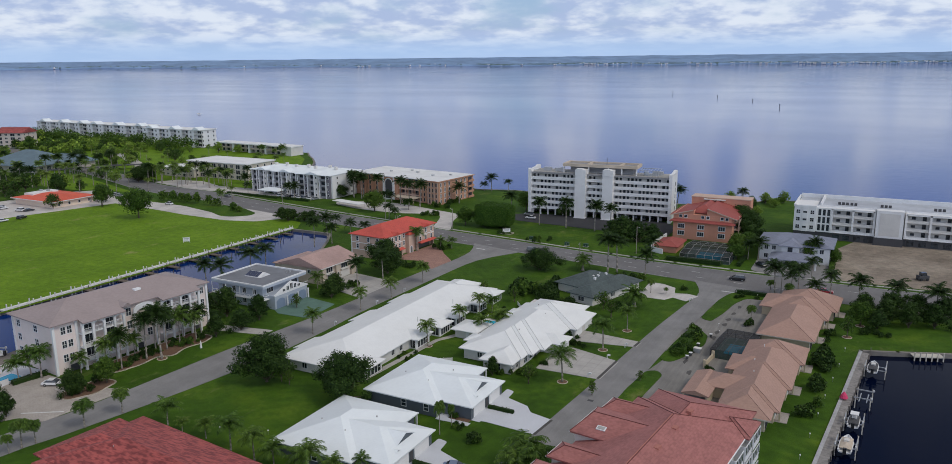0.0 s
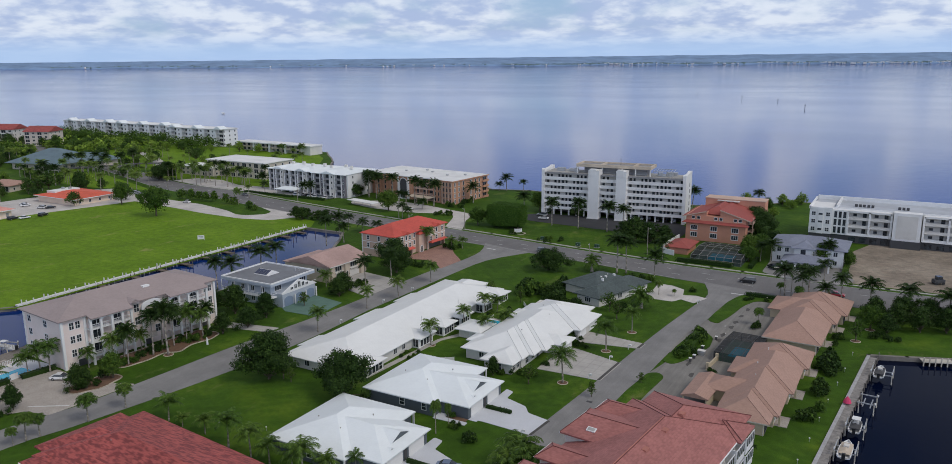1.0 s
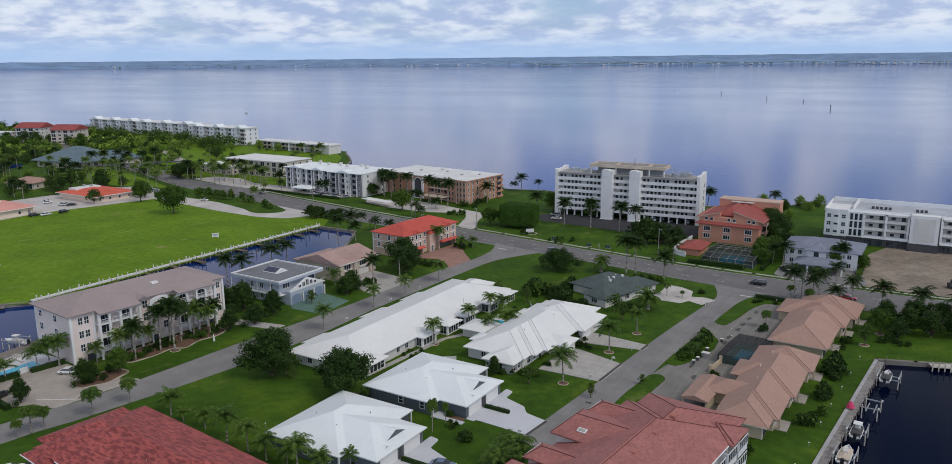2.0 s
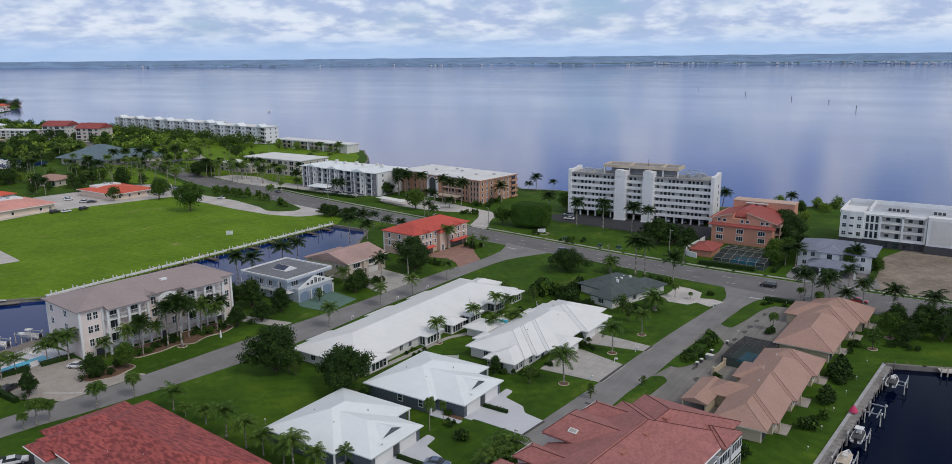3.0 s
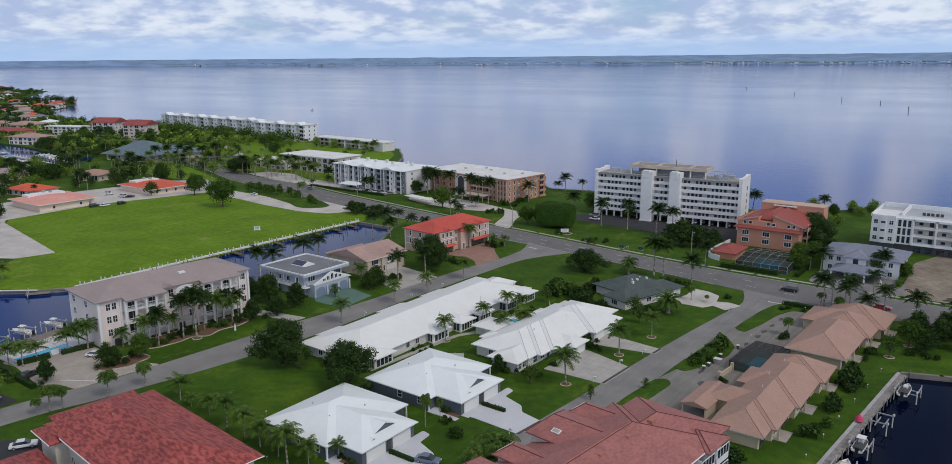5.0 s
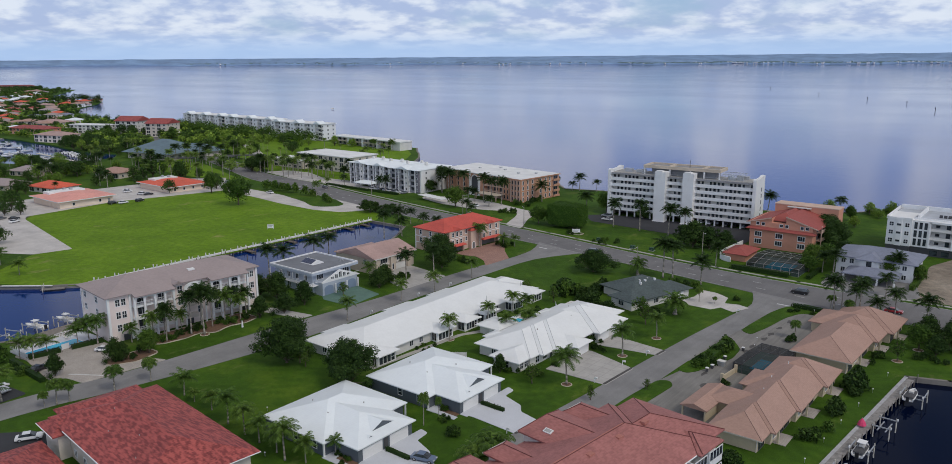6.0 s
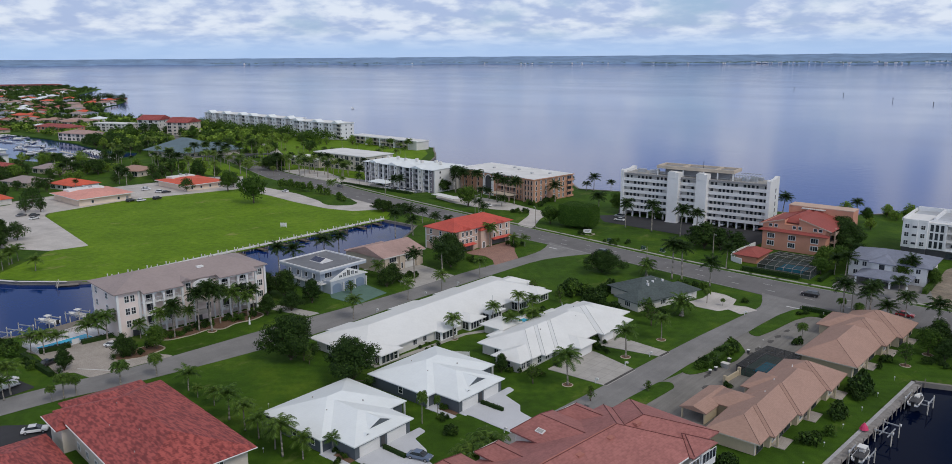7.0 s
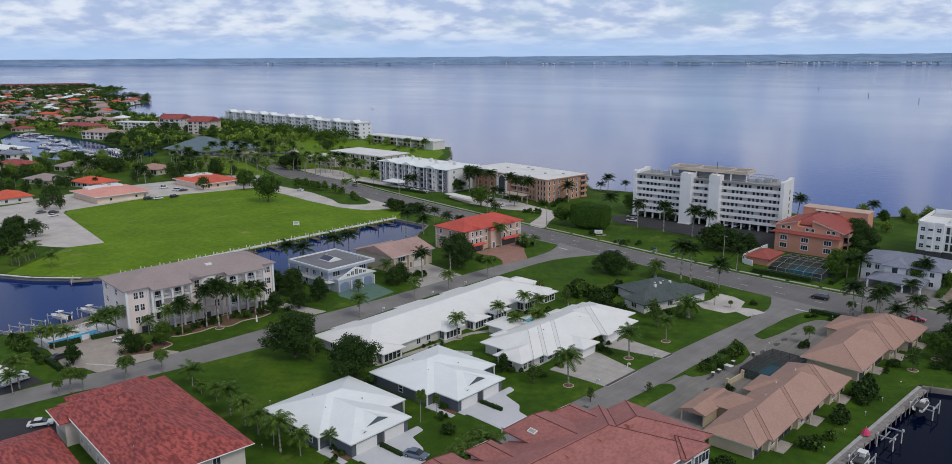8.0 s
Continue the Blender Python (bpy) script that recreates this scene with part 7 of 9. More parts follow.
def lobes_into(bm, lobes, count, size, rnd):
    """Leaves scattered over and a little inside a heap of lobes."""
    total = sum(r * r for *_, r in lobes)
    for x, y, z, r in lobes:
        for _ in range(int(count * r * r / total)):
            d = Vector((rnd.gauss(0, 1), rnd.gauss(0, 1), rnd.gauss(0.15, 1))).normalized()
            c = Vector((x, y, z)) + Vector((d.x, d.y, d.z * 0.85)) * r * (1 + max(-0.45, min(0.34, rnd.gauss(-0.04, 0.17))))
            n = (d + Vector((rnd.uniform(-0.8, 0.8), rnd.uniform(-0.8, 0.8), rnd.uniform(-0.4, 0.9)))).normalized()
            leaf_quad(bm, c, n, size, rnd)


def broad_meshes(h, w, count, size, seed, stem=0.25):
    rnd = random.Random(seed)
    tr, cr, lobes = B(), B(), []
    fork = h * stem
    tube(tr, (0, 0, -0.2), (0.1, 0.05, fork), h * 0.03, h * 0.022, 7)
    n = 34
    for k in range(n):
        a, u = k * 2.399 + rnd.uniform(-0.3, 0.3), (k + 0.5) / n
        lean = 1 + 0.24 * math.sin(2 * a + seed) + 0.16 * math.sin(3 * a + seed * 1.7)
        rad = w * 0.5 * math.sqrt(u) * rnd.uniform(0.5, 1.0) * lean
        z = h * (stem + (0.92 - stem) * (1 - 0.85 * u * rnd.uniform(0.6, 1.0))) - h * 0.08
        r = w * rnd.uniform(0.07, 0.165)
        lobes.append((rad * math.cos(a), rad * math.sin(a), min(z * (0.8 + 0.2 * lean), h - r * 0.85), r))
        if k % 2 == 0:
            tube(tr, (0.1, 0.05, fork * 0.8), lobes[-1][:3], h * 0.014, h * 0.005, 5)
    lobes.append((0, 0, h * 0.55, w * 0.27))
    lobes.append((w * 0.12, w * 0.05, h * 0.4, w * 0.26))
    lobes.append((-w * 0.1, -w * 0.12, h * 0.36, w * 0.25))
    if count > 1000:
        for x, y, z, r in lobes:
            bmesh.ops.create_icosphere(cr, subdivisions=1, radius=r * 0.58, matrix=Matrix.Translation((x, y, z)) @ Matrix.Diagonal((1, 1, 0.82, 1)))
        for v in cr.verts:
            v.co += Vector((rnd.uniform(-1, 1), rnd.uniform(-1, 1), rnd.uniform(-1, 1))) * w * 0.018
    lobes_into(cr, lobes, count, size, rnd)
    return mesh_of("trunk", tr, WOODY, True), cr


PROTO = {}


def proto(kind, v=0):
    key = (kind, v)
    if key not in PROTO:
        if kind.startswith("palm"):
            h, crown, fronds, pairs, leaf, bend, seed, droop, mat = {
                "palm_tall": (10.0, 4.0, 28, 18, 1.15, 0.3, 1, 1.85, FROND), "palm_bent": (9.0, 4.0, 30, 18, 1.1, 0.7, 2, 1.85, FROND),
                "palm_mid": (6.0, 3.6, 24, 18, 0.95, 0.3, 3, 2.15, FROND_L), "palm_dusk": (6.0, 3.7, 24, 18, 1.0, 0.3, 8, 1.85, FROND), "palm_young": (3.2, 2.9, 20, 16, 0.9, 0.15, 9, 2.2, FROND), "palm_low": (3.2, 2.9, 17, 16, 0.85, 0.15, 4, 1.9, FROND_L),
                "palm_sun": (9.5, 3.8, 20, 11, 1.2, 0.4, 7, 2.1, FROND_SUN), "palm_fan": (4.8, 2.4, 48, 10, 0.8, 0.2, 5, 2.7, FROND_L), "palm_date": (2.2, 3.4, 34, 14, 0.7, 0.0, 6, 2.4, FROND_L)}[kind]
            tr, cr = palm_meshes(h, crown, fronds, pairs, leaf, bend * (1 - 1.6 * v), seed + 100 * v, droop * (1 + 0.12 * v), {"palm_date": 0.34, "palm_mid": 0.15, "palm_low": 0.11, "palm_dusk": 0.15, "palm_young": 0.12, "palm_fan": 0.14}.get(kind, 0.19))
            PROTO[key] = (h + 1.3, tr, mesh_of("crown", cr, mat), "")
        else:
            h, w, count, size, seed, stem, mat = {
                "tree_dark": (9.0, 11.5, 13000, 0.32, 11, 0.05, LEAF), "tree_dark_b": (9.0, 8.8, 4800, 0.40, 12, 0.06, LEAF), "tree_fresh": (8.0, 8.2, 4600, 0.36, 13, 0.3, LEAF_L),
                "tree_thin": (7.0, 5.0, 800, 0.42, 14, 0.3, LEAF_L), "tree_far": (8.0, 9.0, 1000, 0.66, 15, 0.14, LEAF_SUN), "tree_far_dark": (9.0, 10.0, 1000, 0.72, 16, 0.14, LEAF_D),
                "bush": (1.6, 2.4, 420, 0.30, 17, 0.05, LEAF), "bush_fresh": (1.4, 2.0, 360, 0.28, 18, 0.05, LEAF_L)}[kind]
            tr, cr = broad_meshes(h * (1 + 0.12 * v), w * (1 - 0.1 * v), count, size, seed + 100 * v, stem)
            PROTO[key] = (h, tr, mesh_of("crown", cr, mat), "")
    return PROTO[key]


WORDS = {
    "palm_tall": ("palm", "tall royal palm with a smooth grey trunk", "palm"), "palm_bent": ("palm", "leaning palm with a drooping green crown", "palm"),
    "palm_sun": ("palm", "tall palm with a pale trunk and sunlit-bright fronds", "palm"),
    "palm_mid": ("palm", "feathery queen palm with a slim grey trunk", "palm"), "palm_low": ("palm", "young palm with yellow green fronds", "palm"), "palm_dusk": ("palm", "dark green palm with a slim grey trunk", "palm"), "palm_young": ("palm", "low dark green palm with arching fronds", "palm"),
    "palm_fan": ("fan_palm", "cabbage palm with a dense round crown", "palm"), "palm_date": ("date_palm", "stout date palm with long arching fronds", "palm"),
    "tree_dark": ("tree", "broad dark green shade tree", "tree"), "tree_dark_b": ("tree", "dense dark green garden tree", "tree"), "tree_fresh": ("tree", "rounded fresh green garden tree", "tree"),
    "tree_thin": ("small_tree", "slim light green garden tree", "tree"), "tree_far": ("tree", "green shade tree among houses", "tree"), "tree_far_dark": ("tree", "dark shade tree among houses", "tree"),
    "bush": ("bush", "dark green clipped bush", "bush"), "bush_fresh": ("bush", "fresh green garden bush", "bush")}
prng = random.Random(77)


def plant(kind, x, y, height=None, group="", wide=1.0):
    h, tr, cr, _ = proto(kind, prng.randrange(3 if kind.startswith("bush") else 2))
    name, label, cat = WORDS[kind]
    s = (height or h) / h
    low = kind.startswith("bush")
    ob = tagged(new(name, cr), label, cat, group) if low else thing(name, label, cat, x, y, 0, 0, group)
    ob.matrix_basis = pose(x, y, -0.04 if low else 0, 0, 0, prng.uniform(0, 360)) @ Matrix.Diagonal((s * wide * prng.uniform(0.9, 1.14), s * wide * prng.uniform(0.9, 1.14), s, 1))
    if low:
        return ob
    part("trunk", tr, None, ob)
    part("crown", cr, None, ob)
    return ob


def plants(kind, rows, group=""):
    for x, y, h in rows:
        k = kind
        if kind == "palm":
            k = "palm_tall" if h > 9.5 else "palm_mid" if h > 5.6 else "palm_low"
            if "avenue" in group or "brown" in group or "along the canal" in group:
                k = {"palm_mid": "palm_dusk", "palm_low": "palm_young"}.get(k, k)
            if h > 7.5 and prng.random() < 0.35:
                k = "palm_bent"
        plant(k, x, y, h, group, 0.82 if "canal apartments" in group else 1.0)


plants("palm_fan", [(-78.1, -61.0, 5.5), (-79.2, -68.7, 5.7), (-82.2, -79.5, 5.6), (-81.7, -77.1, 4.6), (-82.4, -81.8, 3.6), (26.8, 54.6, 4.7), (-4.6, 68.7, 4.5), (-0.1, 69.4, 2.2), (27.7, 84.8, 4.1), (33.5, 80.0, 5.0)], "cabbage palms along the streets")
plants("palm", [(-98.1, -38.6, 10.9), (-95.3, -36.5, 12.2), (-101.7, -43.9, 7.3), (-100.2, -40.0, 6.3), (-98.3, -28.4, 8.9), (-99.1, -31.7, 9.7), (-96.7, -24.5, 7.6), (-98.3, -45.4, 9.4), (-104.8, -51.2, 4.8), (-97.5, -22.0, 8.4), (-99.8, -34.5, 11.4), (-100.4, -47.6, 7.6), (-101.2, -24.6, 8.2)], "palms in front of the canal apartments")
plants("palm", [(-112.0, -58.5, 6.6), (-110.4, -57.2, 7.2), (-112.6, -61.0, 5.4), (-111.7, -72.0, 6.0), (-115.4, -73.6, 5.2), (-112.4, -68.4, 4.6)], "palms round the pool")
plants("palm", [(-65.4, -60.5, 5.0), (-60.8, -61.0, 2.7), (-54.4, -61.0, 3.9), (-46.4, -62.6, 6.5), (-40.0, -63.2, 5.8), (-35.2, -63.4, 4.8), (-29.5, -63.8, 4.6), (-26.1, -64.6, 7.0), (-22.4, -62.9, 4.8), (-20.2, -57.8, 3.4)], "palms in a row beside the red roof block")
plants("palm", [(-3.9, -5.5, 7.6), (-2.2, 17.0, 7.4), (-1.0, 33.0, 6.3), (-42.2, -0.2, 6.3), (-41.6, 15.0, 5.8), (-41.2, 26.0, 6.2), (-33.8, 13.2, 5.0), (-31.6, 19.0, 5.2), (-39.6, 30.5, 4.8)], "garden palms of the white houses")
plants("palm", [(-74.0, -6.2, 6.2), (-74.6, 15.7, 6.2), (-72.2, 28.0, 6.2), (-85.1, 42.3, 9.7), (-86.4, 30.5, 10.0), (-73.4, 47.6, 6.4), (-97.6, 82.5, 8.6), (-90.5, 88.0, 4.6), (-87.6, 91.5, 4.2), (-99.5, 27.0, 5.2)], "palms along the side street")
plants("palm", [(-128.0, 8.5, 10.0), (-128.0, 27.5, 9.4), (-126.0, 32.5, 10.0), (-136.4, 70.2, 11.1), (-134.0, 77.9, 7.4), (-141.5, 84.5, 9.5), (-147.5, 97.5, 6.5), (-139.5, 97.0, 5.5), (-132.5, 97.5, 5.2), (-127.5, 14.0, 8.6)], "palms along the canal")
for x_, y_, h_ in ((-15.6, -39.3, 6.8), (-15.4, -35.0, 4.4)):
    plant("palm_fan", x_, y_, h_, "slim palms between the white houses", 0.55)
plants("palm_date", [(-5.4, 53.8, 5.0), (-32.2, 84.0, 4.8)])
plants("palm", [(-24.0, 85.6, 12.6), (-21.1, 86.6, 11.8), (-11.2, 85.8, 8.5), (-88.8, 147.0, 12.7), (-74.9, 145.8, 11.1), (-62.3, 145.0, 12.2), (-49.4, 144.6, 11.6), (-42.3, 143.9, 11.3), (-15.7, 109.2, 8.0), (-134.1, 216.5, 8.4), (-124.9, 219.0, 6.0), (-146.7, 212.0, 7.2), (-30.4, 206.5, 10.5), (-2.2, 216.2, 10.0), (-137.5, 214.5, 5.0)], "palms along the avenue and the bay")
plants("palm", [(29.4, 81.0, 10.2), (33.1, 88.8, 6.4), (40.6, 79.4, 6.6), (44.6, 81.0, 9.6), (52.0, 81.8, 8.8), (61.4, 82.2, 8.4), (70.8, 77.5, 9.2), (35.8, 82.0, 10.2), (36.0, 128.0, 8.6), (18.3, 124.4, 7.5), (15.0, 124.0, 6.4), (37.4, 108.0, 6.5), (31.0, 106.6, 5.0)], "palms near the avenue crossing")
plants("palm", [(-303, 154, 10), (-316, 177, 10), (-309, 177, 10.4), (-321, 176, 9.6), (-262, 162, 8), (-255, 163, 7), (-219, 149, 7.5), (-215.5, 150, 7.8), (-246, 148, 6.5), (-194, 172, 12.5), (-189, 166, 13.0), (-183.5, 165, 12.6), (-172.6, 164.5, 13.0), (-155.4, 159.0, 13.2), (-150.5, 159.5, 12.0), (-143.5, 158.0, 12.4), (-131.6, 176.0, 9.5), (-145, 150.0, 5.4), (-141.4, 128.4, 6.6), (-137.5, 127.6, 5.4), (-186, 170, 11.6), (-162.5, 156.0, 6.6), (-159.0, 156.8, 6.0), (-191.5, 168.5, 9.0)], "palms round the brown apartments")
plants("tree_dark", [(-41.5, -35.2, 10.2), (-62.9, -35.4, 10.8), (-89.8, 51.6, 11.4), (8.2, 160.2, 12.6), (5.2, 165.0, 11.5)])
plants("tree_dark_b", [(-104.9, -6.0, 8.6), (-111.4, -7.6, 7.5), (-94.5, -4.3, 7.2), (-95.2, -19.4, 6.2), (-92.8, -12.9, 6.4), (-33.3, 131.7, 11.0), (-27.5, 133.0, 9.0), (-38.5, 134.5, 7.6), (-23.0, 137.0, 7.5), (-90.7, 24.5, 7.2), (-89.3, 21.0, 6.0), (16.0, 146.0, 7.5)])
for x_, y_, h_ in ((-95.4, -60.4, 6.6), (-97.8, -73.0, 6.2), (-94.2, -58.8, 5.0)):
    plant("tree_dark_b", x_, y_, h_, "dark upright trees at the parking court", 0.75)
plant("tree_dark_b", -19.4, -9.4, 4.6, "", 0.8)
plant("tree_dark", -45.9, 78.6, 8.2, "", 1.25)
plant("tree_fresh", -157.0, 139.0, 9.8, "", 1.15)
plants("tree_dark", [(-73, 170, 6.0), (-197, 164, 7.5), (-344, 163, 11.0), (-341, 155, 10.0)])
plants("tree_dark_b", [(53.6, 74.0, 7.0), (58.8, 69.0, 7.2), (60.5, 76.0, 7.6), (66.0, 78.0, 7.4), (64.5, 68.5, 7.0), (70.5, 71.0, 7.2), (57.0, 62.6, 5.8), (73.0, 78.0, 7.4)])
plants("bush", [(46.6, 30.7, 3.6), (46.4, 29.4, 3.2), (47.2, 26.4, 1.8), (19.7, 74.7, 1.3), (20.9, 76.6, 1.3), (25.1, 76.4, 1.2), (27.0, 51.8, 2.0), (26.4, 50.6, 1.6), (23.2, 15.6, 1.3), (24.2, 15.2, 1.2)], "clipped bushes round the apron")
plants("tree_fresh", [(-94.3, -52.4, 6.1), (53.1, 64.4, 6.4), (12.5, 137.0, 7.0), (9.6, 130.2, 7.6), (11.4, 121.5, 6.2), (42.5, 129.0, 6.0), (34.5, 128.0, 7.5), (-103.5, 131.3, 8.5), (-86, 176, 8.0), (-93, 172, 9.0)])
plants("tree_thin", [(-8.0, 41.0, 5.6), (-12.2, 46.5, 6.2), (-10.2, -9.8, 5.0), (-48.5, 43.0, 5.6), (-38.0, 42.0, 5.0), (50.5, 53.5, 6.2), (-92.5, 9.0, 4.2), (-60.0, -33.8, 4.2), (-57.2, -34.4, 3.6)])
for bx_, by_ in ((-184.5, 105.5), (-179.5, 104), (-180, 108), (-173, 107.4), (-168, 107)):
    plant("tree_dark_b", bx_, by_, prng.uniform(4.6, 6.4), "round trees at the canal head", 1.25)
for bx_, by_, bh_ in ((-274, 116.0, 5.2), (-268, 117.2, 5.4), (-263, 118.0, 4.6), (-257, 117.0, 4.8), (-252, 118.4, 5.0), (-242, 117.0, 4.6), (-237.5, 117.8, 4.0), (-221, 112.4, 4.2), (-216, 111.0, 3.0)):
    plant("bush_fresh", bx_, by_, bh_, "rounded bushes on the grass island", 0.9)
plant("palm_mid", -235, 118.6, 7.6, "", 0.8)
# understorey round the dark-roofed bungalow and the big lawn
for cx, cy, n_, sx, sy, lo_, hi_ in ((-34.5, 50.5, 15, 7.0, 2.2, 2.6, 4.6), (-26.0, 46.0, 12, 6.0, 1.6, 2.0, 4.0), (-33.5, 63, 6, 1.2, 5.0, 2.2, 3.8), (-9.6, 49.0, 4, 1.6, 1.6, 1.6, 2.6), (-14, 80.5, 8, 4.5, 1.2, 1.4, 2.6), (4.2, 76.6, 3, 1.0, 0.7, 1.0, 1.7)):
    for _ in range(n_):
        plant("bush" if prng.random() < 0.7 else "bush_fresh", cx + prng.uniform(-sx, sx), cy + prng.uniform(-sy, sy), prng.uniform(lo_, hi_), "thicket round the bungalow", 0.85)
for cx, cy, n_, sx, sy, lo_, hi_ in ((15.6, 30, 20, 1.5, 10.5, 1.5, 2.7), (46.6, 31.5, 4, 0.9, 1.2, 3.4, 4.4), (46.8, 27.8, 2, 0.6, 0.6, 1.8, 2.2), (46.2, 15.0, 3, 0.8, 0.9, 2.6, 3.4), (47.0, 6.5, 2, 0.5, 0.8, 1.6, 2.2), (45.6, 0.5, 3, 0.8, 1.2, 2.2, 3.0), (38.5, -17.5, 7, 4.0, 1.4, 1.6, 2.8), (25.0, -18, 8, 5.0, 1.0, 1.2, 2.2), (46.5, 55, 5, 1.0, 8.0, 1.0, 1.8), (57.5, 58.5, 6, 4.0, 1.4, 1.2, 2.0)):
    for _ in range(n_):
        plant("bush" if prng.random() < 0.6 else "bush_fresh", cx + prng.uniform(-sx, sx), cy + prng.uniform(-sy, sy), prng.uniform(lo_, hi_), "shrubs round the tan villas", 0.9)
for cx, cy, n_, sx, sy, lo_, hi_ in ((-100.0, -37, 26, 1.8, 10.0, 0.9, 2.0), (-98.0, -26, 12, 2.0, 4.5, 1.0, 2.0), (-95.8, -56.5, 9, 2.0, 4.5, 1.0, 2.2), (-121.0, -76.6, 14, 6.0, 1.8, 1.4, 2.8), (-107.0, -77.0, 8, 5.0, 0.8, 1.2, 2.0), (-91.0, 32, 8, 2.0, 6.0, 1.2, 2.6), (-88.0, 63.0, 14, 3.6, 2.6, 0.9, 1.7), (-91.5, 90.5, 7, 2.4, 2.4, 1.2, 2.4), (-134.5, 162.5, 9, 4.5, 1.6, 1.2, 2.6), (-134, 174, 7, 1.4, 5.0, 1.6, 3.2), (-129, 142.5, 8, 4.5, 2.0, 1.2, 2.4), (-13.8, -34.8, 4, 0.8, 2.6, 0.7, 1.1), (-16.2, -60.8, 4, 0.8, 1.5, 0.8, 1.2), (-8.1, -38.5, 4, 0.8, 0.8, 1.6, 2.0), (-10.4, -60.6, 4, 0.7, 0.7, 1.4, 1.8), (-16.6, -31.7, 5, 1.8, 0.3, 0.7, 1.1), (-18.4, -57.7, 5, 1.8, 0.3, 0.7, 1.1), (-12.5, -5.0, 9, 2.2, 1.2, 0.8, 1.7), (-17.0, -7.6, 5, 1.6, 0.8, 0.8, 1.4), (-11.6, 20.0, 6, 1.2, 2.2, 1.0, 2.2), (-11.4, 1.2, 4, 0.7, 1.4, 0.7, 1.3), (-35.0, 28.0, 6, 1.4, 3.0, 1.4, 2.8), (-8.5, 16.6, 5, 2.2, 1.0, 0.7, 1.3), (-44.4, -21.0, 9, 0.4, 4.5, 0.6, 1.0), (-44.2, -9.0, 6, 0.4, 2.4, 0.6, 1.0), (-41.5, -8.5, 5, 0.6, 3.0, 0.7, 1.1), (-40.0, 21, 6, 0.8, 6.0, 0.8, 1.5), (-80, 122.5, 4, 4, 1.2, 1.0, 2.0), (-55, 118, 7, 22, 4, 1.0, 2.4)):
    for _ in range(n_):
        plant("bush" if prng.random() < 0.55 else "bush_fresh", cx + prng.uniform(-sx, sx), cy + prng.uniform(-sy, sy), prng.uniform(lo_, hi_), "foundation shrubs", 0.9)


def hedge(x0, x1, y0, y1, h, label, seed, mat=None, size=0.32, dens=9.0, turn=0.0):
    """A clipped hedge: a dark core under a coat of leaves."""
    rnd = random.Random(seed)
    cx, cy = (x0 + x1) / 2, (y0 + y1) / 2
    t = thing("hedge", label, "hedge", cx, cy, 0, turn)
    a, b = (x1 - x0) / 2, (y1 - y0) / 2
    part("core", box(B(), -a * 0.94, a * 0.94, -b * 0.94, b * 0.94, -0.05, h * 0.95), mat or LEAF, t)
    bm = B()
    for n, area in ((Vector((0, 0, 1)), 4 * a * b), (Vector((1, 0, 0)), 2 * b * h), (Vector((-1, 0, 0)), 2 * b * h), (Vector((0, 1, 0)), 2 * a * h), (Vector((0, -1, 0)), 2 * a * h)):
        for _ in range(int(area * dens)):
            c = Vector((rnd.uniform(-a, a), rnd.uniform(-b, b), rnd.uniform(0, h)))
            if n.x:
                c.x = a * n.x
            elif n.y:
                c.y = b * n.y
            else:
                c.z = h
            c += n * (0.25 * noise.noise(c * 0.5) + rnd.uniform(-0.12, 0.14))
            leaf_quad(bm, c, (n + Vector((rnd.uniform(-0.7, 0.7), rnd.uniform(-0.7, 0.7), rnd.uniform(-0.3, 0.8)))).normalized(), size, rnd)
    part("leaves", bm, mat or LEAF, t)
    return t


hedge(14.0, 16.6, 21.5, 39.5, 1.7, "thick green hedge between street and apron", 12, LEAF_L, 0.34, 9)
hedge(-11.2, 8.5, 110.2, 111.6, 1.5, "low dark hedge along the pool cage", 2)
hedge(-12.6, -6.6, -25.2, -24.5, 0.8, "low hedge between two drives", 3, None, 0.25, 14)
hedge(-14.4, -8.4, -51.2, -50.5, 0.8, "low hedge between two drives", 4, None, 0.25, 14)
hedge(18.5, 31.5, 79.2, 80.4, 1.3, "dark hedge beside the avenue", 5)
hedge(-112.5, -111.0, -63.0, -55.2, 1.1, "low hedge beside the pool gate", 6, None, 0.3, 10, -9)
hedge(-113.8, -112.3, -72.6, -65.2, 1.2, "low hedge along the pool deck", 22, None, 0.3, 10, -9)
hedge(-105.0, -96.5, -76.8, -75.6, 1.2, "low curved hedge beside the parking court", 23)
hedge(-114.5, -105.2, -76.4, -75.2, 1.2, "low hedge beside the parking court", 7)
hedge(-262, -224, 146.6, 148.0, 1.1, "long low hedge along the avenue", 21, None, 0.4, 5, -2)
hedge(-222, -203, 146.2, 148.0, 1.2, "long low hedge in front of the parking lot", 8, None, 0.4, 5)
hedge(13.2, 14.4, 112, 126, 1.3, "hedge along a side garden", 10, None, 0.35, 7)
hedge(41.6, 43.0, 118, 140, 1.6, "hedge along the building site", 11, LEAF_L, 0.4, 6)



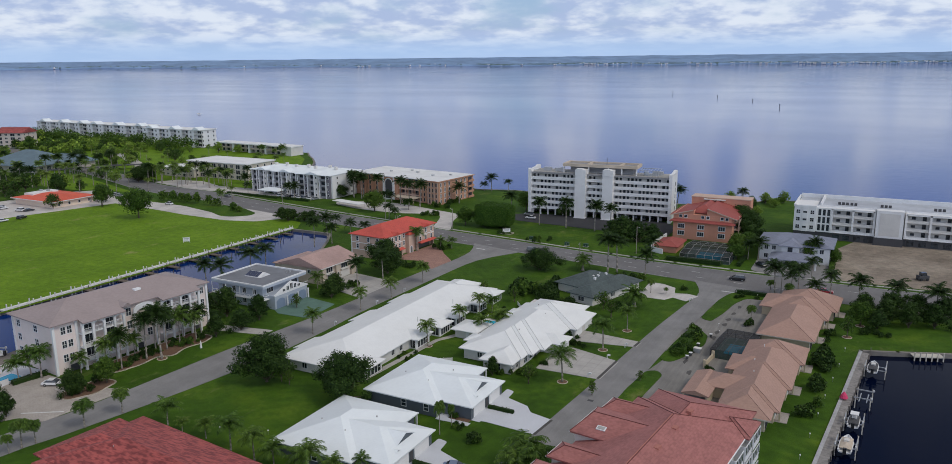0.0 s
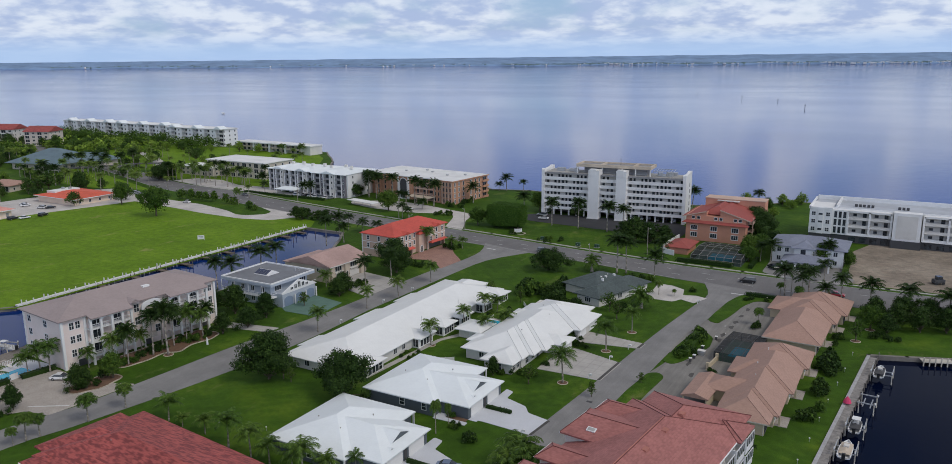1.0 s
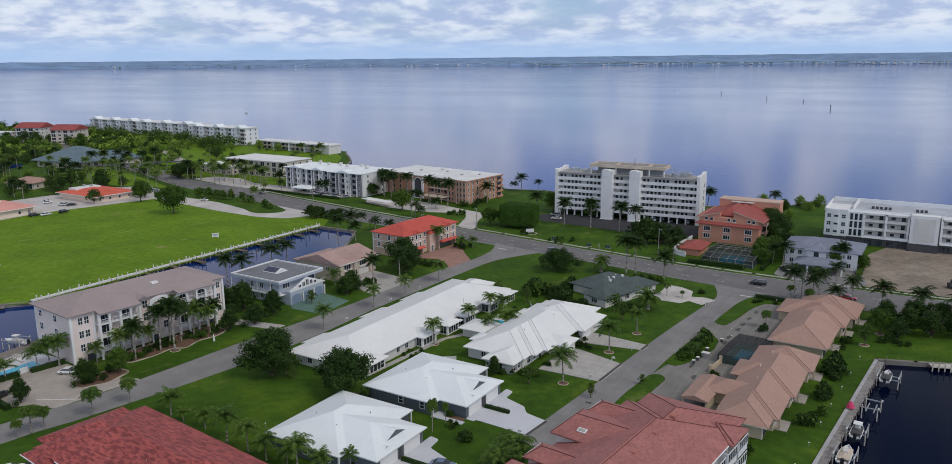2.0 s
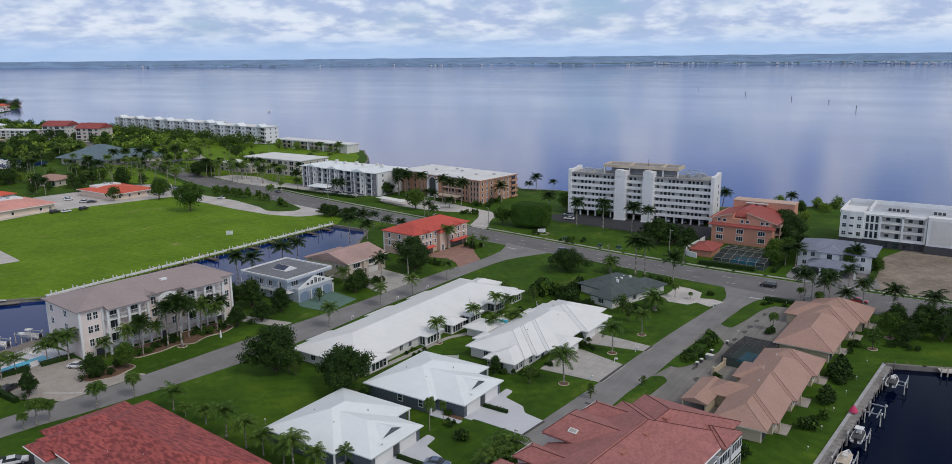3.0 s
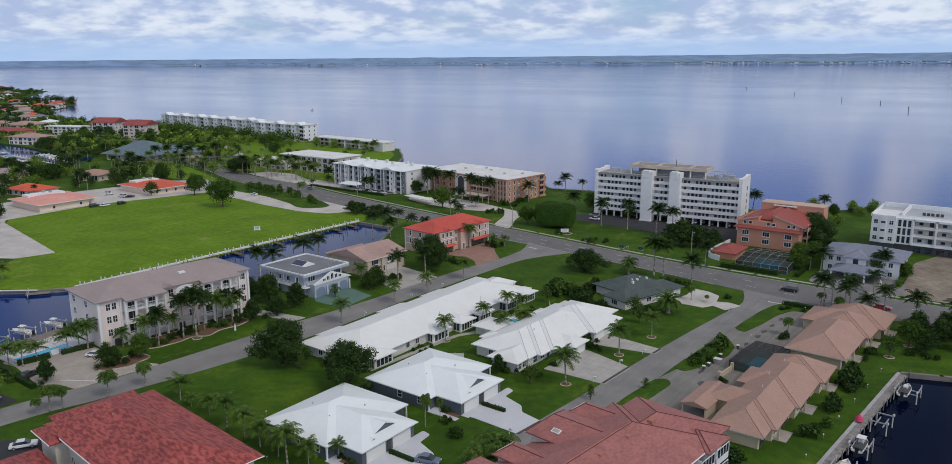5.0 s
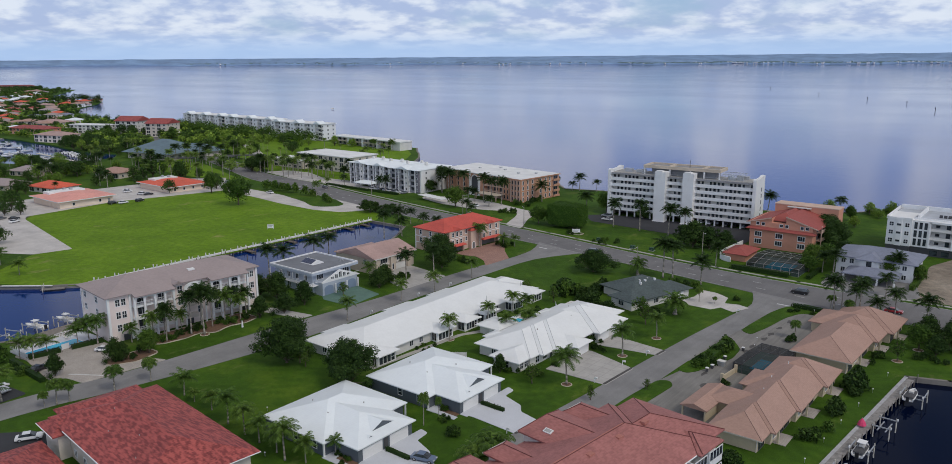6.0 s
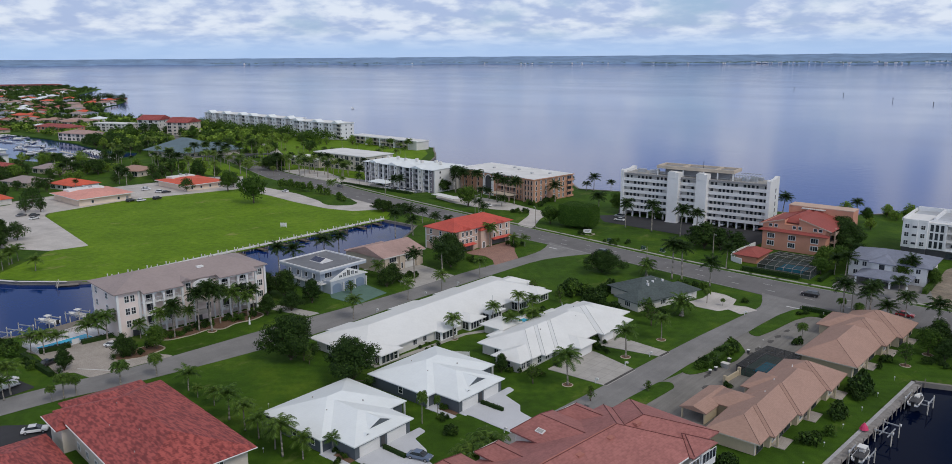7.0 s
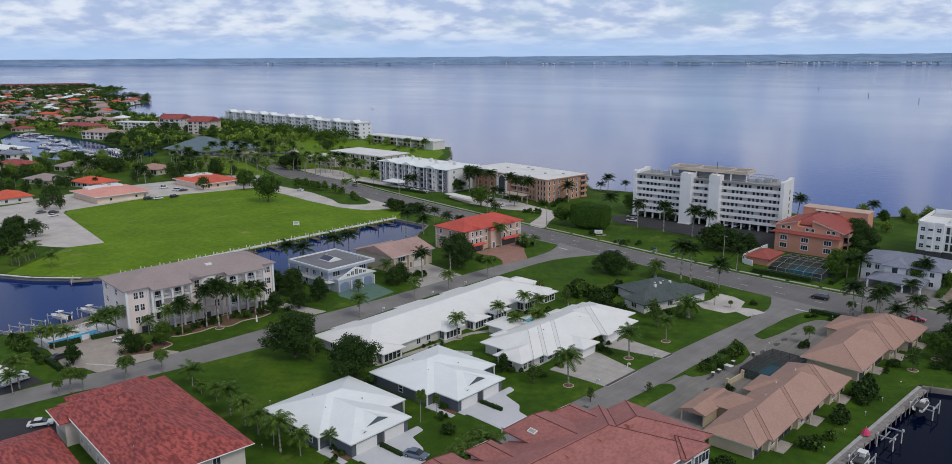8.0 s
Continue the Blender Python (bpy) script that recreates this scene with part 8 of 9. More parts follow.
def great_hedge():
    """The huge clipped fig hedge: a boxy block of foliage with soft edges on short trunks."""
    rnd = random.Random(8)
    t = thing("great_hedge", "huge boxy clipped green fig hedge beside the drive", "hedge", -90.2, 133.2, 0, 4)
    half = Vector((8.0, 5.2, 4.7))

    def skin(d, k):
        p = d / (abs(d.x) ** 5 + abs(d.y) ** 5 + abs(d.z) ** 5) ** 0.2
        p = Vector((p.x * half.x, p.y * half.y, p.z * half.z)) * k
        return p + d * 0.55 * noise.noise(p * 0.35) + Vector((0, 0, 5.6))
    core, bm = B(), B()
    bmesh.ops.create_icosphere(core, subdivisions=4, radius=1.0)
    for v in core.verts:
        v.co = skin(v.co.normalized(), 0.94)
    part("core", core, LEAF_G, t)
    for _ in range(17000):
        face = rnd.choice((0, 0, 1, 1, 1, 2, 2, 2))
        d = Vector([rnd.uniform(-1, 1) for _k in range(3)])
        d[face] = rnd.choice((-1, 1))
        d.normalize()
        n = Vector((0, 0, 0))
        n[face] = 1 if d[face] > 0 else -1
        leaf_quad(bm, skin(d, 0.98 + rnd.gauss(0, 0.03)), (n + Vector((rnd.uniform(-0.8, 0.8), rnd.uniform(-0.8, 0.8), rnd.uniform(-0.3, 0.8)))).normalized(), 0.42, rnd)
    part("leaves", bm, LEAF_G, t)
    for x in (-5.5, 0, 5.0):
        part("trunk", tube(B(), (x, 0, -0.1), (x, 0, 2.0), 0.35), WOODY, t)


great_hedge()
plants("palm_date", [(4.4, -43.5, 5.6), (7.6, -45.5, 5.4), (5.0, -48.5, 5.0)], "dark palms beside the terracotta block")
plants("tree_thin", [(4.4, -9.4, 3.6), (11.4, 2.5, 2.6)])

# mulch beds with stone edging round the apartments, and stone rings round lawn palms
for name_, pts_, lab_ in (("planting_bed_1", [(-105, -47), (-101, -50), (-97.5, -47), (-96.6, -41), (-97.4, -36), (-94.2, -34), (-96, -29), (-94.6, -24), (-96, -19.5), (-103, -20)], "mulched bed in front of the apartments"), ("planting_bed_2", [(-98.5, -62), (-94, -62.5), (-91.5, -57), (-93, -50.5), (-98, -51)], "mulched corner bed with shrubs")):
    strip(rounded(pts_, 1.6), 0.35, -0.1, 0.16, EDGING, name_ + "_edging", "pale stone bed edging")
    structure(name_, prism(B(), rounded(pts_, 1.6), -0.1, 0.125), MULCH, lab_)


def stone_ring(x, y, r=1.1):
    t = thing("stone_ring", "ring of pale stones round a palm", "garden edging", x, y, 0, 0, "stone rings in the lawns")
    for k in range(16):
        part("stone", SHARED.setdefault(("stone", r), mesh_of("stone", tube(B(), (0, -0.2 * r, 0), (0, 0.2 * r, 0), 0.16, 0.13, n=5), EDGING)), None, t, "", pose(r * math.cos(k * 0.3927), r * math.sin(k * 0.3927), -0.05, 0, 0, k * 22.5))
    part("mulch", tube(B(), (0, 0, -0.1), (0, 0, 0.05), r, n=16), MULCH, t)


for p_ in ((-3.9, -5.5), (-2.2, 17.0), (-1.0, 33.0), (-95.3, -36.5), (-7.6, 1.5), (50.5, 53.5), (53.1, 64.4), (-42.2, -0.2)):
    stone_ring(*p_)

# woods and gardens beyond the field
bpy.context.view_layer.update()
BLOCKS = []
for o_ in bpy.data.objects:
    if o_.type == "MESH" and o_.name.split(".")[0] in ("wall", "garage_wall", "wing_wall", "base"):
        cs = [o_.matrix_world @ Vector(c) for c in o_.bound_box]
        BLOCKS.append((min(c.x for c in cs) - 3, max(c.x for c in cs) + 3, min(c.y for c in cs) - 3, max(c.y for c in cs) + 3))


def inside(x, y, loop):
    hit = False
    for (x0, y0), (x1, y1) in zip(loop, loop[1:] + loop[:1]):
        if (y0 > y) != (y1 > y) and x < (x1 - x0) * (y - y0) / (y1 - y0) + x0:
            hit = not hit
    return hit


AVENUE = FAR_EDGE + NEAR_EDGE[::-1]


def is_free(x, y):
    return not (any(a < x < b and c < y < d for a, b, c, d in BLOCKS) or inside(x, y, AVENUE) or inside(x, y, MARINA) or inside(x, y, CANAL)) and inside(x, y, SHORE)


def scatter(kinds, n, x0, x1, y0, y1, lo, hi, group, keep=lambda x, y: True):
    made = 0
    for _ in range(n * 6):
        x, y = prng.uniform(x0, x1), prng.uniform(y0, y1)
        if is_free(x, y) and keep(x, y):
            plant(prng.choice(kinds), x, y, prng.uniform(lo, hi), group)
            made += 1
            if made == n:
                break


plants("palm", [(-414, 145, 13), (-413, 153.5, 13), (-406, 158.6, 13), (-401, 162.4, 12), (-388, 163.8, 13), (-404, 184.6, 12), (-391, 114, 13), (-330, 153, 11), (-331, 160, 9), (-93, -86, 7), (-91, -88, 5), (-196, -42, 5)], "tall palms beyond the field")
plants("tree_dark_b", [(-229, -47, 8.5), (-233, -43, 9.0), (-240, -40, 9.5), (-236, -49, 9.0), (-247, -38, 10.0), (-252, -34, 9.5), (-246, -46, 9.5), (-258, -42, 9.0)], "dark trees beside the parking lot")
plants("tree_far_dark", [(-245, -37, 8), (-251, -28, 8), (-227, -46, 7), (-306, 2, 7), (-311, -3, 7), (-324, 5, 11), (-306, 77, 8), (-299, 101, 9)])
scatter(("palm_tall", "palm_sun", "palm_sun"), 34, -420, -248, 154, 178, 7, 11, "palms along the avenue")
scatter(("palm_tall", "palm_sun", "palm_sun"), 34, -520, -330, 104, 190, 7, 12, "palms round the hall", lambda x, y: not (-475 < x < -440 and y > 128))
scatter(("tree_far", "tree_far_dark", "tree_far"), 26, -560, -345, 60, 200, 5, 9, "trees round the hall", lambda x, y: not (-475 < x < -372 and 96 < y < 162))
scatter(("tree_far", "tree_far_dark"), 44, -560, -380, 195, 292, 5, 9, "trees by the bayfront rows", lambda x, y: y > 0.12 * (x + 560) + 185)
scatter(("palm_sun",), 24, -520, -300, 205, 280, 6, 10, "palms by the bayfront rows")
scatter(("tree_far_dark", "tree_far_dark", "tree_far", "palm_tall"), 76, -450, -350, -60, 124, 5, 10.5, "garden trees beyond the field", lambda x, y: x < -350 or y < -5)
scatter(("tree_far_dark",), 16, -300, -226, -120, -46, 7, 11, "dark trees beside the parking lot", lambda x, y: y < -44 + (x + 226) * 0.1)
scatter(("palm_mid", "palm_low"), 6, -222, -205, -52, -38, 4, 6, "palms at the end of the field")
scatter(("tree_far", "tree_fresh"), 10, -12, 60, 196, 246, 4, 7, "trees on the bay bank")
scatter(("bush", "bush_fresh"), 26, -20, 130, 236, 251, 1.6, 3.2, "scrub on the bay bank")
scatter(("palm_mid",), 4, -380, -335, 286, 300, 7, 9, "palms on the point")


plants("tree_fresh", [(-246.8, 79.0, 15.0), (-288.1, 90.8, 11.0)])
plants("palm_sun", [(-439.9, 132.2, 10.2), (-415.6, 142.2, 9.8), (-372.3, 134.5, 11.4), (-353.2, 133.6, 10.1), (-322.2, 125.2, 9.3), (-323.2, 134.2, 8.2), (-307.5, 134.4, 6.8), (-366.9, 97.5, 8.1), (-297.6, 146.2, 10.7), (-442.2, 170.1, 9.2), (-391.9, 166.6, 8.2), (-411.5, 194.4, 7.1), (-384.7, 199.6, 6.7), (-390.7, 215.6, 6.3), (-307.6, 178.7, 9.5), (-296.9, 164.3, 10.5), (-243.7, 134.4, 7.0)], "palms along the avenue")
plants("tree_far_dark", [(-338, 160, 10.9), (-341.5, 117.1, 6.9), (-443.5, 213.7, 9.8), (-431.5, 221, 8.2), (-455.2, 268.2, 8.5), (-597.4, 212.7, 12.0), (-468, 107, 9.0), (-469, 117, 10.0), (-457, 108, 8.0), (-482, 149, 9.0), (-527, 156, 10.0), (-541, 158, 9.0), (-508, 158, 9.5), (-630, 230, 9.0), (-680, 240, 10.0), (-408.8, 75.2, 10.3), (-591.5, 175.8, 8.9), (-521, 151.4, 9.7), (-377.4, 114.5, 6.6), (-561.3, 142.7, 13.2), (-414, 102.3, 5.4), (-350.2, 111.6, 6.4), (-416.6, 70.4, 9.0), (-398, 232, 8.0), (-420, 246, 8.5), (-372, 226, 6.0), (-470, 205, 9.0), (-646, 228, 12.0), (-634, 231, 11.0), (-622, 236, 9.0), (-596, 238, 8.5), (-585, 243, 10.5), (-668, 224, 10.5), (-575, 236, 9.5)], "dark trees between the apartments")


def far_wood(name, label, n, place, lo, hi, leaves, size, seed, mat):
    rnd = random.Random(seed)
    bm, made = B(), 0
    for _ in range(n * 5):
        x, y = place(rnd)
        if not is_free(x, y):
            continue
        h = rnd.uniform(lo, hi)
        w = h * rnd.uniform(0.8, 1.2)
        lobes = [(x + rnd.uniform(-w, w) * 0.3, y + rnd.uniform(-w, w) * 0.3, h * rnd.uniform(0.45, 0.75), w * rnd.uniform(0.25, 0.4)) for _ in range(4)]
        lobes_into(bm, lobes, leaves, size * rnd.uniform(0.8, 1.2), rnd)
        made += 1
        if made == n:
            break
    ob = new(name, mesh_of(name, bm, mat))
    return tagged(ob, label, "trees", "", "stuff")


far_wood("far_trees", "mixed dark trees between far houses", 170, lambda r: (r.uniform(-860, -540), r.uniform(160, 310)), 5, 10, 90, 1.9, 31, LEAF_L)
far_wood("far_trees", "sunlit-bright green trees between far houses", 150, lambda r: (r.uniform(-800, -480), r.uniform(155, 300)), 5, 9, 90, 1.8, 32, LEAF_SUN)
far_wood("far_trees", "trees between the houses of the far peninsula", 560, lambda r: (lambda p: (p[0] + r.uniform(-22, 22), p[1] + r.uniform(-75, 62)))(r.choice(SPINE + INNER)), 4, 8, 90, 1.6, 33, LEAF)
far_wood("far_trees", "sunlit-bright trees on the far peninsula", 220, lambda r: (lambda p: (p[0] + r.uniform(-22, 22), p[1] + r.uniform(-75, 66)))(r.choice(SPINE + INNER)), 4, 8, 80, 1.7, 35, LEAF_SUN)
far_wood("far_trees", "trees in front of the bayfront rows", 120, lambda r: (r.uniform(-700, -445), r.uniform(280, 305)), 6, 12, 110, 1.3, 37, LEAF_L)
far_wood("far_trees", "trees in front of the far salmon row", 150, lambda r: (lambda u, v: (-2108 + 0.47 * u + 0.88 * v, 637 + 0.88 * u - 0.47 * v))(r.uniform(-115, 125), r.uniform(16, 120)), 5, 11, 50, 2.8, 38, LEAF_D)
far_wood("far_trees", "trees round the far lagoon", 420, lambda r: (lambda p: (p[0] + r.uniform(-80, 80), p[1] + r.uniform(-90, 90)))(r.choice(LAGOON + [(-1660, 600), (-1770, 670), (-1860, 715), (-1870, 670), (-1600, 520)])), 5, 10, 50, 2.6, 39, LEAF_D)
far_wood("far_trees", "trees at the tip of the peninsula", 26, lambda r: (r.uniform(-1345, -1255), r.uniform(452, 512)), 9, 14, 110, 1.8, 36, LEAF)
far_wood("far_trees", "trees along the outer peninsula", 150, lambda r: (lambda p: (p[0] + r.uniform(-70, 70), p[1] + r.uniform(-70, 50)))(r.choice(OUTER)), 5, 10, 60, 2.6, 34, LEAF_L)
scatter(("tree_far_dark", "tree_far_dark", "tree_far", "palm_tall"), 66, -600, -400, 10, 80, 5, 10, "gardens along the marina")
scatter(("tree_far_dark", "tree_far_dark", "palm_tall"), 44, -660, -468, 146, 180, 5, 10, "trees along the marina bank")


def shore_wood():
    """Tree tops and small pale houses along the other shore."""
    rnd = random.Random(41)
    trees, homes = B(), B()
    for _ in range(1200):
        a = radians(56 + 62 * math.sqrt(rnd.random()) * rnd.choice((1, 1, 1, 1.5)))
        d0 = shore_distance(a)
        d = min(d0 + 10 + rnd.uniform(0, 200) * rnd.random(), 4900)
        x, y, z = EYE_X + d * math.cos(a), EYE_Y + d * math.sin(a), bent_sea_height(d0) + 5 + (d - d0) * 0.05
        for _k in range(3):
            leaf_quad(trees, Vector((x + rnd.uniform(-14, 14), y, z + rnd.uniform(0, 3))), Vector((-math.cos(a), -math.sin(a), 0.7)).normalized(), rnd.uniform(7, 14), rnd)
    for _ in range(800):
        a = radians(76 + abs(rnd.gauss(0, 1)) * 22 + rnd.uniform(-18, 8))
        d0 = shore_distance(a)
        d = min(d0 - 6 + rnd.choice((0, 0, 30, 90, 160, 220)) + rnd.uniform(0, 20), 4900)
        x, y, z = EYE_X + d * math.cos(a), EYE_Y + d * math.sin(a), bent_sea_height(d0) + 4 + max(0, d - d0) * 0.06
        w = rnd.uniform(4, 15)
        box(homes, x - w / 2, x + w / 2, y, y + 8, z - 2, z + rnd.uniform(3, 7))
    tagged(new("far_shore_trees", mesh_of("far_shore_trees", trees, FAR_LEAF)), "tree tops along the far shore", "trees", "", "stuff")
    tagged(new("far_shore_houses", mesh_of("far_shore_houses", homes, WHITE)), "scattered pale houses along the far shore", "houses", "", "stuff")


# The bluish tint puts distance haze into the leaf colours.
FAR_LEAF = leafy("far leaves tinted for haze", (0.105, 0.165, 0.19), (0.150, 0.215, 0.235))
shore_wood()


# ---- canal water, docks and boats ----
CANAL_WATER = watery("still canal water", (0.004, 0.024, 0.130), gloss=0.16)
BASIN_WATER = watery("dark basin water", (0.0010, 0.0036, 0.017), gloss=0.06)
for name_, loop_, mat_, lab_ in (("water_canal", CANAL, CANAL_WATER, "still deep blue canal water"), ("water_basin", BASIN, BASIN_WATER, "still dark basin water"), ("water_marina", MARINA, CANAL_WATER, "still marina water")):
    bm_ = B()
    es_ = [bm_.verts.new((x, y, -0.98)) for x, y in loop_]
    bmesh.ops.triangle_fill(bm_, edges=[bm_.edges.new((es_[k], es_[(k + 1) % len(es_)])) for k in range(len(es_))], use_beauty=True)
    for f_ in bm_.faces:
        f_.normal_update()
        if f_.normal.z < 0:
            f_.normal_flip()
    structure(name_, bm_, mat_, lab_)


def post_mesh(h, r, mat):
    key = ("post", h, r, mat.name)
    if key not in SHARED:
        SHARED[key] = mesh_of("post", tube(B(), (0, 0, 0), (0, 0, h), r, r * 0.85, 7), mat)
    return SHARED[key]


def field_quay():
    """The pale capped quay along the field with its mooring posts."""
    t = thing("quay", "pale timber quay with white mooring posts along the field", "quay", -167, 30)
    for k in range(12):
        part("plank", box(B(), -0.45, 0.95, -62.5 + k * 10.4, -52.2 + k * 10.4, 0.18, 0.62), QUAY_WHITE, t, "pale capping plank")
    for k in range(56):
        y = -62 + k * 2.25
        part("post", post_mesh(2.9 if k % 3 else 3.3, 0.22, QUAY_WHITE), None, t, "", pose(0.75 if k % 2 else 0.6, y + (0.9 if k % 3 == 0 else 0), -1.4))
    for y in (-36, -24, -13.6, -4, 5.8, 15.5, 25.5, 35.7, 45.9, 55):
        d = part("finger_dock", box(B(), 0.5, 6.4, y - 0.9, y + 0.9, -0.45, -0.2), WOODY, t, "small dark finger dock")
        for x in (1.2, 6.1):
            for e in (-0.8, 0.8):
                part("post", post_mesh(3.2, 0.12, WOODY), None, d, "", pose(x, y + e, -2.2))
    for k in range(16):
        part("post", post_mesh(3.4, 0.13, WOODY), None, t, "", pose(7.5 + (k % 2) * 4.5, -44 + k * 6.6, -2.2))


field_quay()
strip([(-173.5, -41.5), (-186, -51.6), (-200, -58.6), (-262, -90.6)], 0.8, 0.17, 0.36, QUAY_WHITE, "seawall_cap", "pale capping of the curved seawall", False)


def boat_meshes(L, W):
    """A small open motor boat: hull with a flared bow, cockpit floor, console, engine."""
    hull = B()
    secs = []
    for k in range(8):
        u = k / 7
        w = W / 2 * (1 - max(0, (u - 0.45) / 0.55) ** 2.2)
        y = L * (u - 0.5)
        z = 0.85 + 0.35 * u * u
        secs.append([hull.verts.new(p) for p in ((-w, y, z), (-w * 0.86, y, 0.32 + 0.2 * u), (0, y, 0.08 + 0.45 * u ** 3), (w * 0.86, y, 0.32 + 0.2 * u), (w, y, z), (w * 0.8, y, z), (w * 0.7, y, z - 0.4), (-w * 0.7, y, z - 0.4), (-w * 0.8, y, z))])
    for a, b in zip(secs, secs[1:]):
        for i in range(9):
            j = (i + 1) % 9
            hull.faces.new((a[i], a[j], b[j], b[i]))
    hull.faces.new(secs[0])
    hull.faces.new(secs[-1][::-1])
    con = box(box(B(), -0.45, 0.45, -0.5, 0.5, 0.55, 1.55), -0.4, 0.4, -1.3, -0.75, 0.55, 1.15)
    eng = box(B(), -0.28, 0.28, -L / 2 - 0.45, -L / 2 + 0.05, 0.2, 1.35)
    return hull, con, eng


def boat(x, y, z, turn, label, L=6.6, W=2.4, top=True, cover=None):
    t = thing("motor_boat", label, "boat", x, y, z, turn)
    hull, con, eng = boat_meshes(L, W)
    bmesh.ops.recalc_face_normals(hull, faces=hull.faces)
    part("hull", hull, WHITE, t, "white hull")
    part("console", con, OFFWHITE, t)
    part("outboard_motor", eng, BLACK, t, "dark outboard motor")
    if cover:
        part("boat_cover", hip(B(), -W * 0.42, W * 0.42, -L * 0.42, L * 0.3, 1.0, 0.35, "hh", "y", 0.1), cover, t, "canvas boat cover")
    if top:
        tt = part("t_top", box(B(), -0.75, 0.75, -0.95, 0.7, 2.2, 2.28), WHITE, t, "white canopy on posts")
        for px_ in (-0.6, 0.6):
            for py_ in (-0.8, 0.5):
                part("canopy_post", tube(B(), (px_, py_, 0.6), (px_, py_, 2.21), 0.03, n=5), STEEL, tt)
    return t


def boat_lift(x, y, turn, label="steel boat lift on timber piles", w=3.6, d=5.0):
    t = thing("boat_lift", label, "boat lift", x, y, -1.0, turn, "boat lifts")
    for px_ in (-w / 2, w / 2):
        for py_ in (-d / 2, d / 2):
            part("post", post_mesh(3.9, 0.13, PILE), None, t, "", pose(px_, py_, -1.0))
        part("beam", box(B(), px_ - 0.1, px_ + 0.1, -d / 2 - 0.3, d / 2 + 0.3, 2.3, 2.5), STEEL, t, "galvanised top beam")
        part("motor", tube(B(), (px_, -d / 2 - 0.2, 2.5), (px_, -d / 2 - 0.2, 2.85), 0.14), WHITE, t)
    for py_ in (-d / 4, d / 4):
        part("bunk", box(B(), -w / 2, w / 2, py_ - 0.1, py_ + 0.1, 1.5, 1.7), STEEL, t)


def dock_right():
    """The plank walk along the boat basin."""
    t = thing("dock", "grey plank dock along the dark boat basin", "dock", 52.3, 12, 0, -4.7)
    for k in range(62):
        part("plank", SHARED.setdefault(("dplank",), mesh_of("plank", box(B(), -0.55, 1.1, -0.48, 0.48, 0.2, 0.27), DOCK_WOOD)), None, t, "", pose(prng.uniform(-0.03, 0.03), -30.5 + k * 1.0, prng.uniform(-0.01, 0.01)))
    for k in range(24):
        part("post", post_mesh(3.3 if k % 2 else 2.9, 0.12, WOOD), None, t, "", pose(1.15, -29 + k * 2.7, -2.2))
    part("seawall_cap", box(B(), -1.25, -0.55, -32, 32, 0.05, 0.3), OLD_CAP, t, "pale concrete cap")


dock_right()
boat(56.9, 32.6, 0.2, -3, "white motor boat with a dark cockpit on a lift", 6.0, 2.3, False, CHARCOAL)
boat_lift(57.4, 32.6, -3, w=4.2, d=4.4)
boat_lift(55.6, 13.8, 86, w=4.6, d=2.8)
boat(54.3, 1.2, 0.2, -3, "white motor boat with a dark canopy on a lift", 5.6, 2.2, True, CHARCOAL)
boat_lift(54.3, 1.2, -3, w=3.2, d=3.6)
boat(53.5, -9.8, 0.2, -3, "tan covered motor boat on a lift", 6.4, 2.4, False, TAN)
boat_lift(53.5, -9.8, -3, w=3.4, d=4.2)
boat(52.4, -23, 0.2, -3, "white motor boat on a lift", 7.0, 2.6, False, TAN)
for bx_, by_ in ((-135.4, -61.8), (-134.6, -54.2)):
    boat(bx_, by_, 0.1, 110, "white centre console boat with canopy on a canal lift", 6.8, 2.4)
    boat_lift(bx_, by_, 110)
boat_lift(-133.6, -69.4, 112)
boat_lift(-132.4, -75.2, 112)
far_dock = thing("dock", "short grey dock at the head of the basin", "dock", 68.0, 48.6, 0, 21)
part("deck", box(B(), -3.4, 3.4, -1.6, 0.7, -0.1, 0.1), PILE, far_dock)
for k_ in range(6):
    part("post", post_mesh(3.4, 0.16, PILE), None, far_dock, "", pose(-3.3 + k_ * 1.3, -1.6, -2.2))
small_dock = thing("dock", "small floating dock at the quay", "dock", -169.8, -39.5, 0, -35)
part("deck", box(B(), -1.0, 1.0, -6.2, 0.6, -0.4, -0.2), WOOD, small_dock)
for k_ in (-1.0, 1.0):
    part("post", post_mesh(3.6, 0.16, PILE), None, small_dock, "", pose(k_, -5.6, -2.2))
canal_dock = thing("dock", "grey dock behind the canal apartments", "dock", -129.5, -55, 0, 8)
part("deck", box(B(), -2.5, 2.2, -16, 12, -0.15, 0.05), WOOD, canal_dock)
for k_ in range(7):
    part("post", post_mesh(3.6, 0.15, PILE), None, canal_dock, "", pose(-2.6, -15 + k_ * 4.3, -2.2))
mr = random.Random(3)
for k_ in range(26):
    q_ = k_ / 26
    boat(-560 - 200 * q_ + mr.uniform(-6, 6), 104 + 34 * q_ + mr.uniform(-10, 10), -0.9, mr.uniform(0, 360), "white cabin boat moored in the marina", mr.uniform(8, 13), 3.6, k_ % 2 == 0)


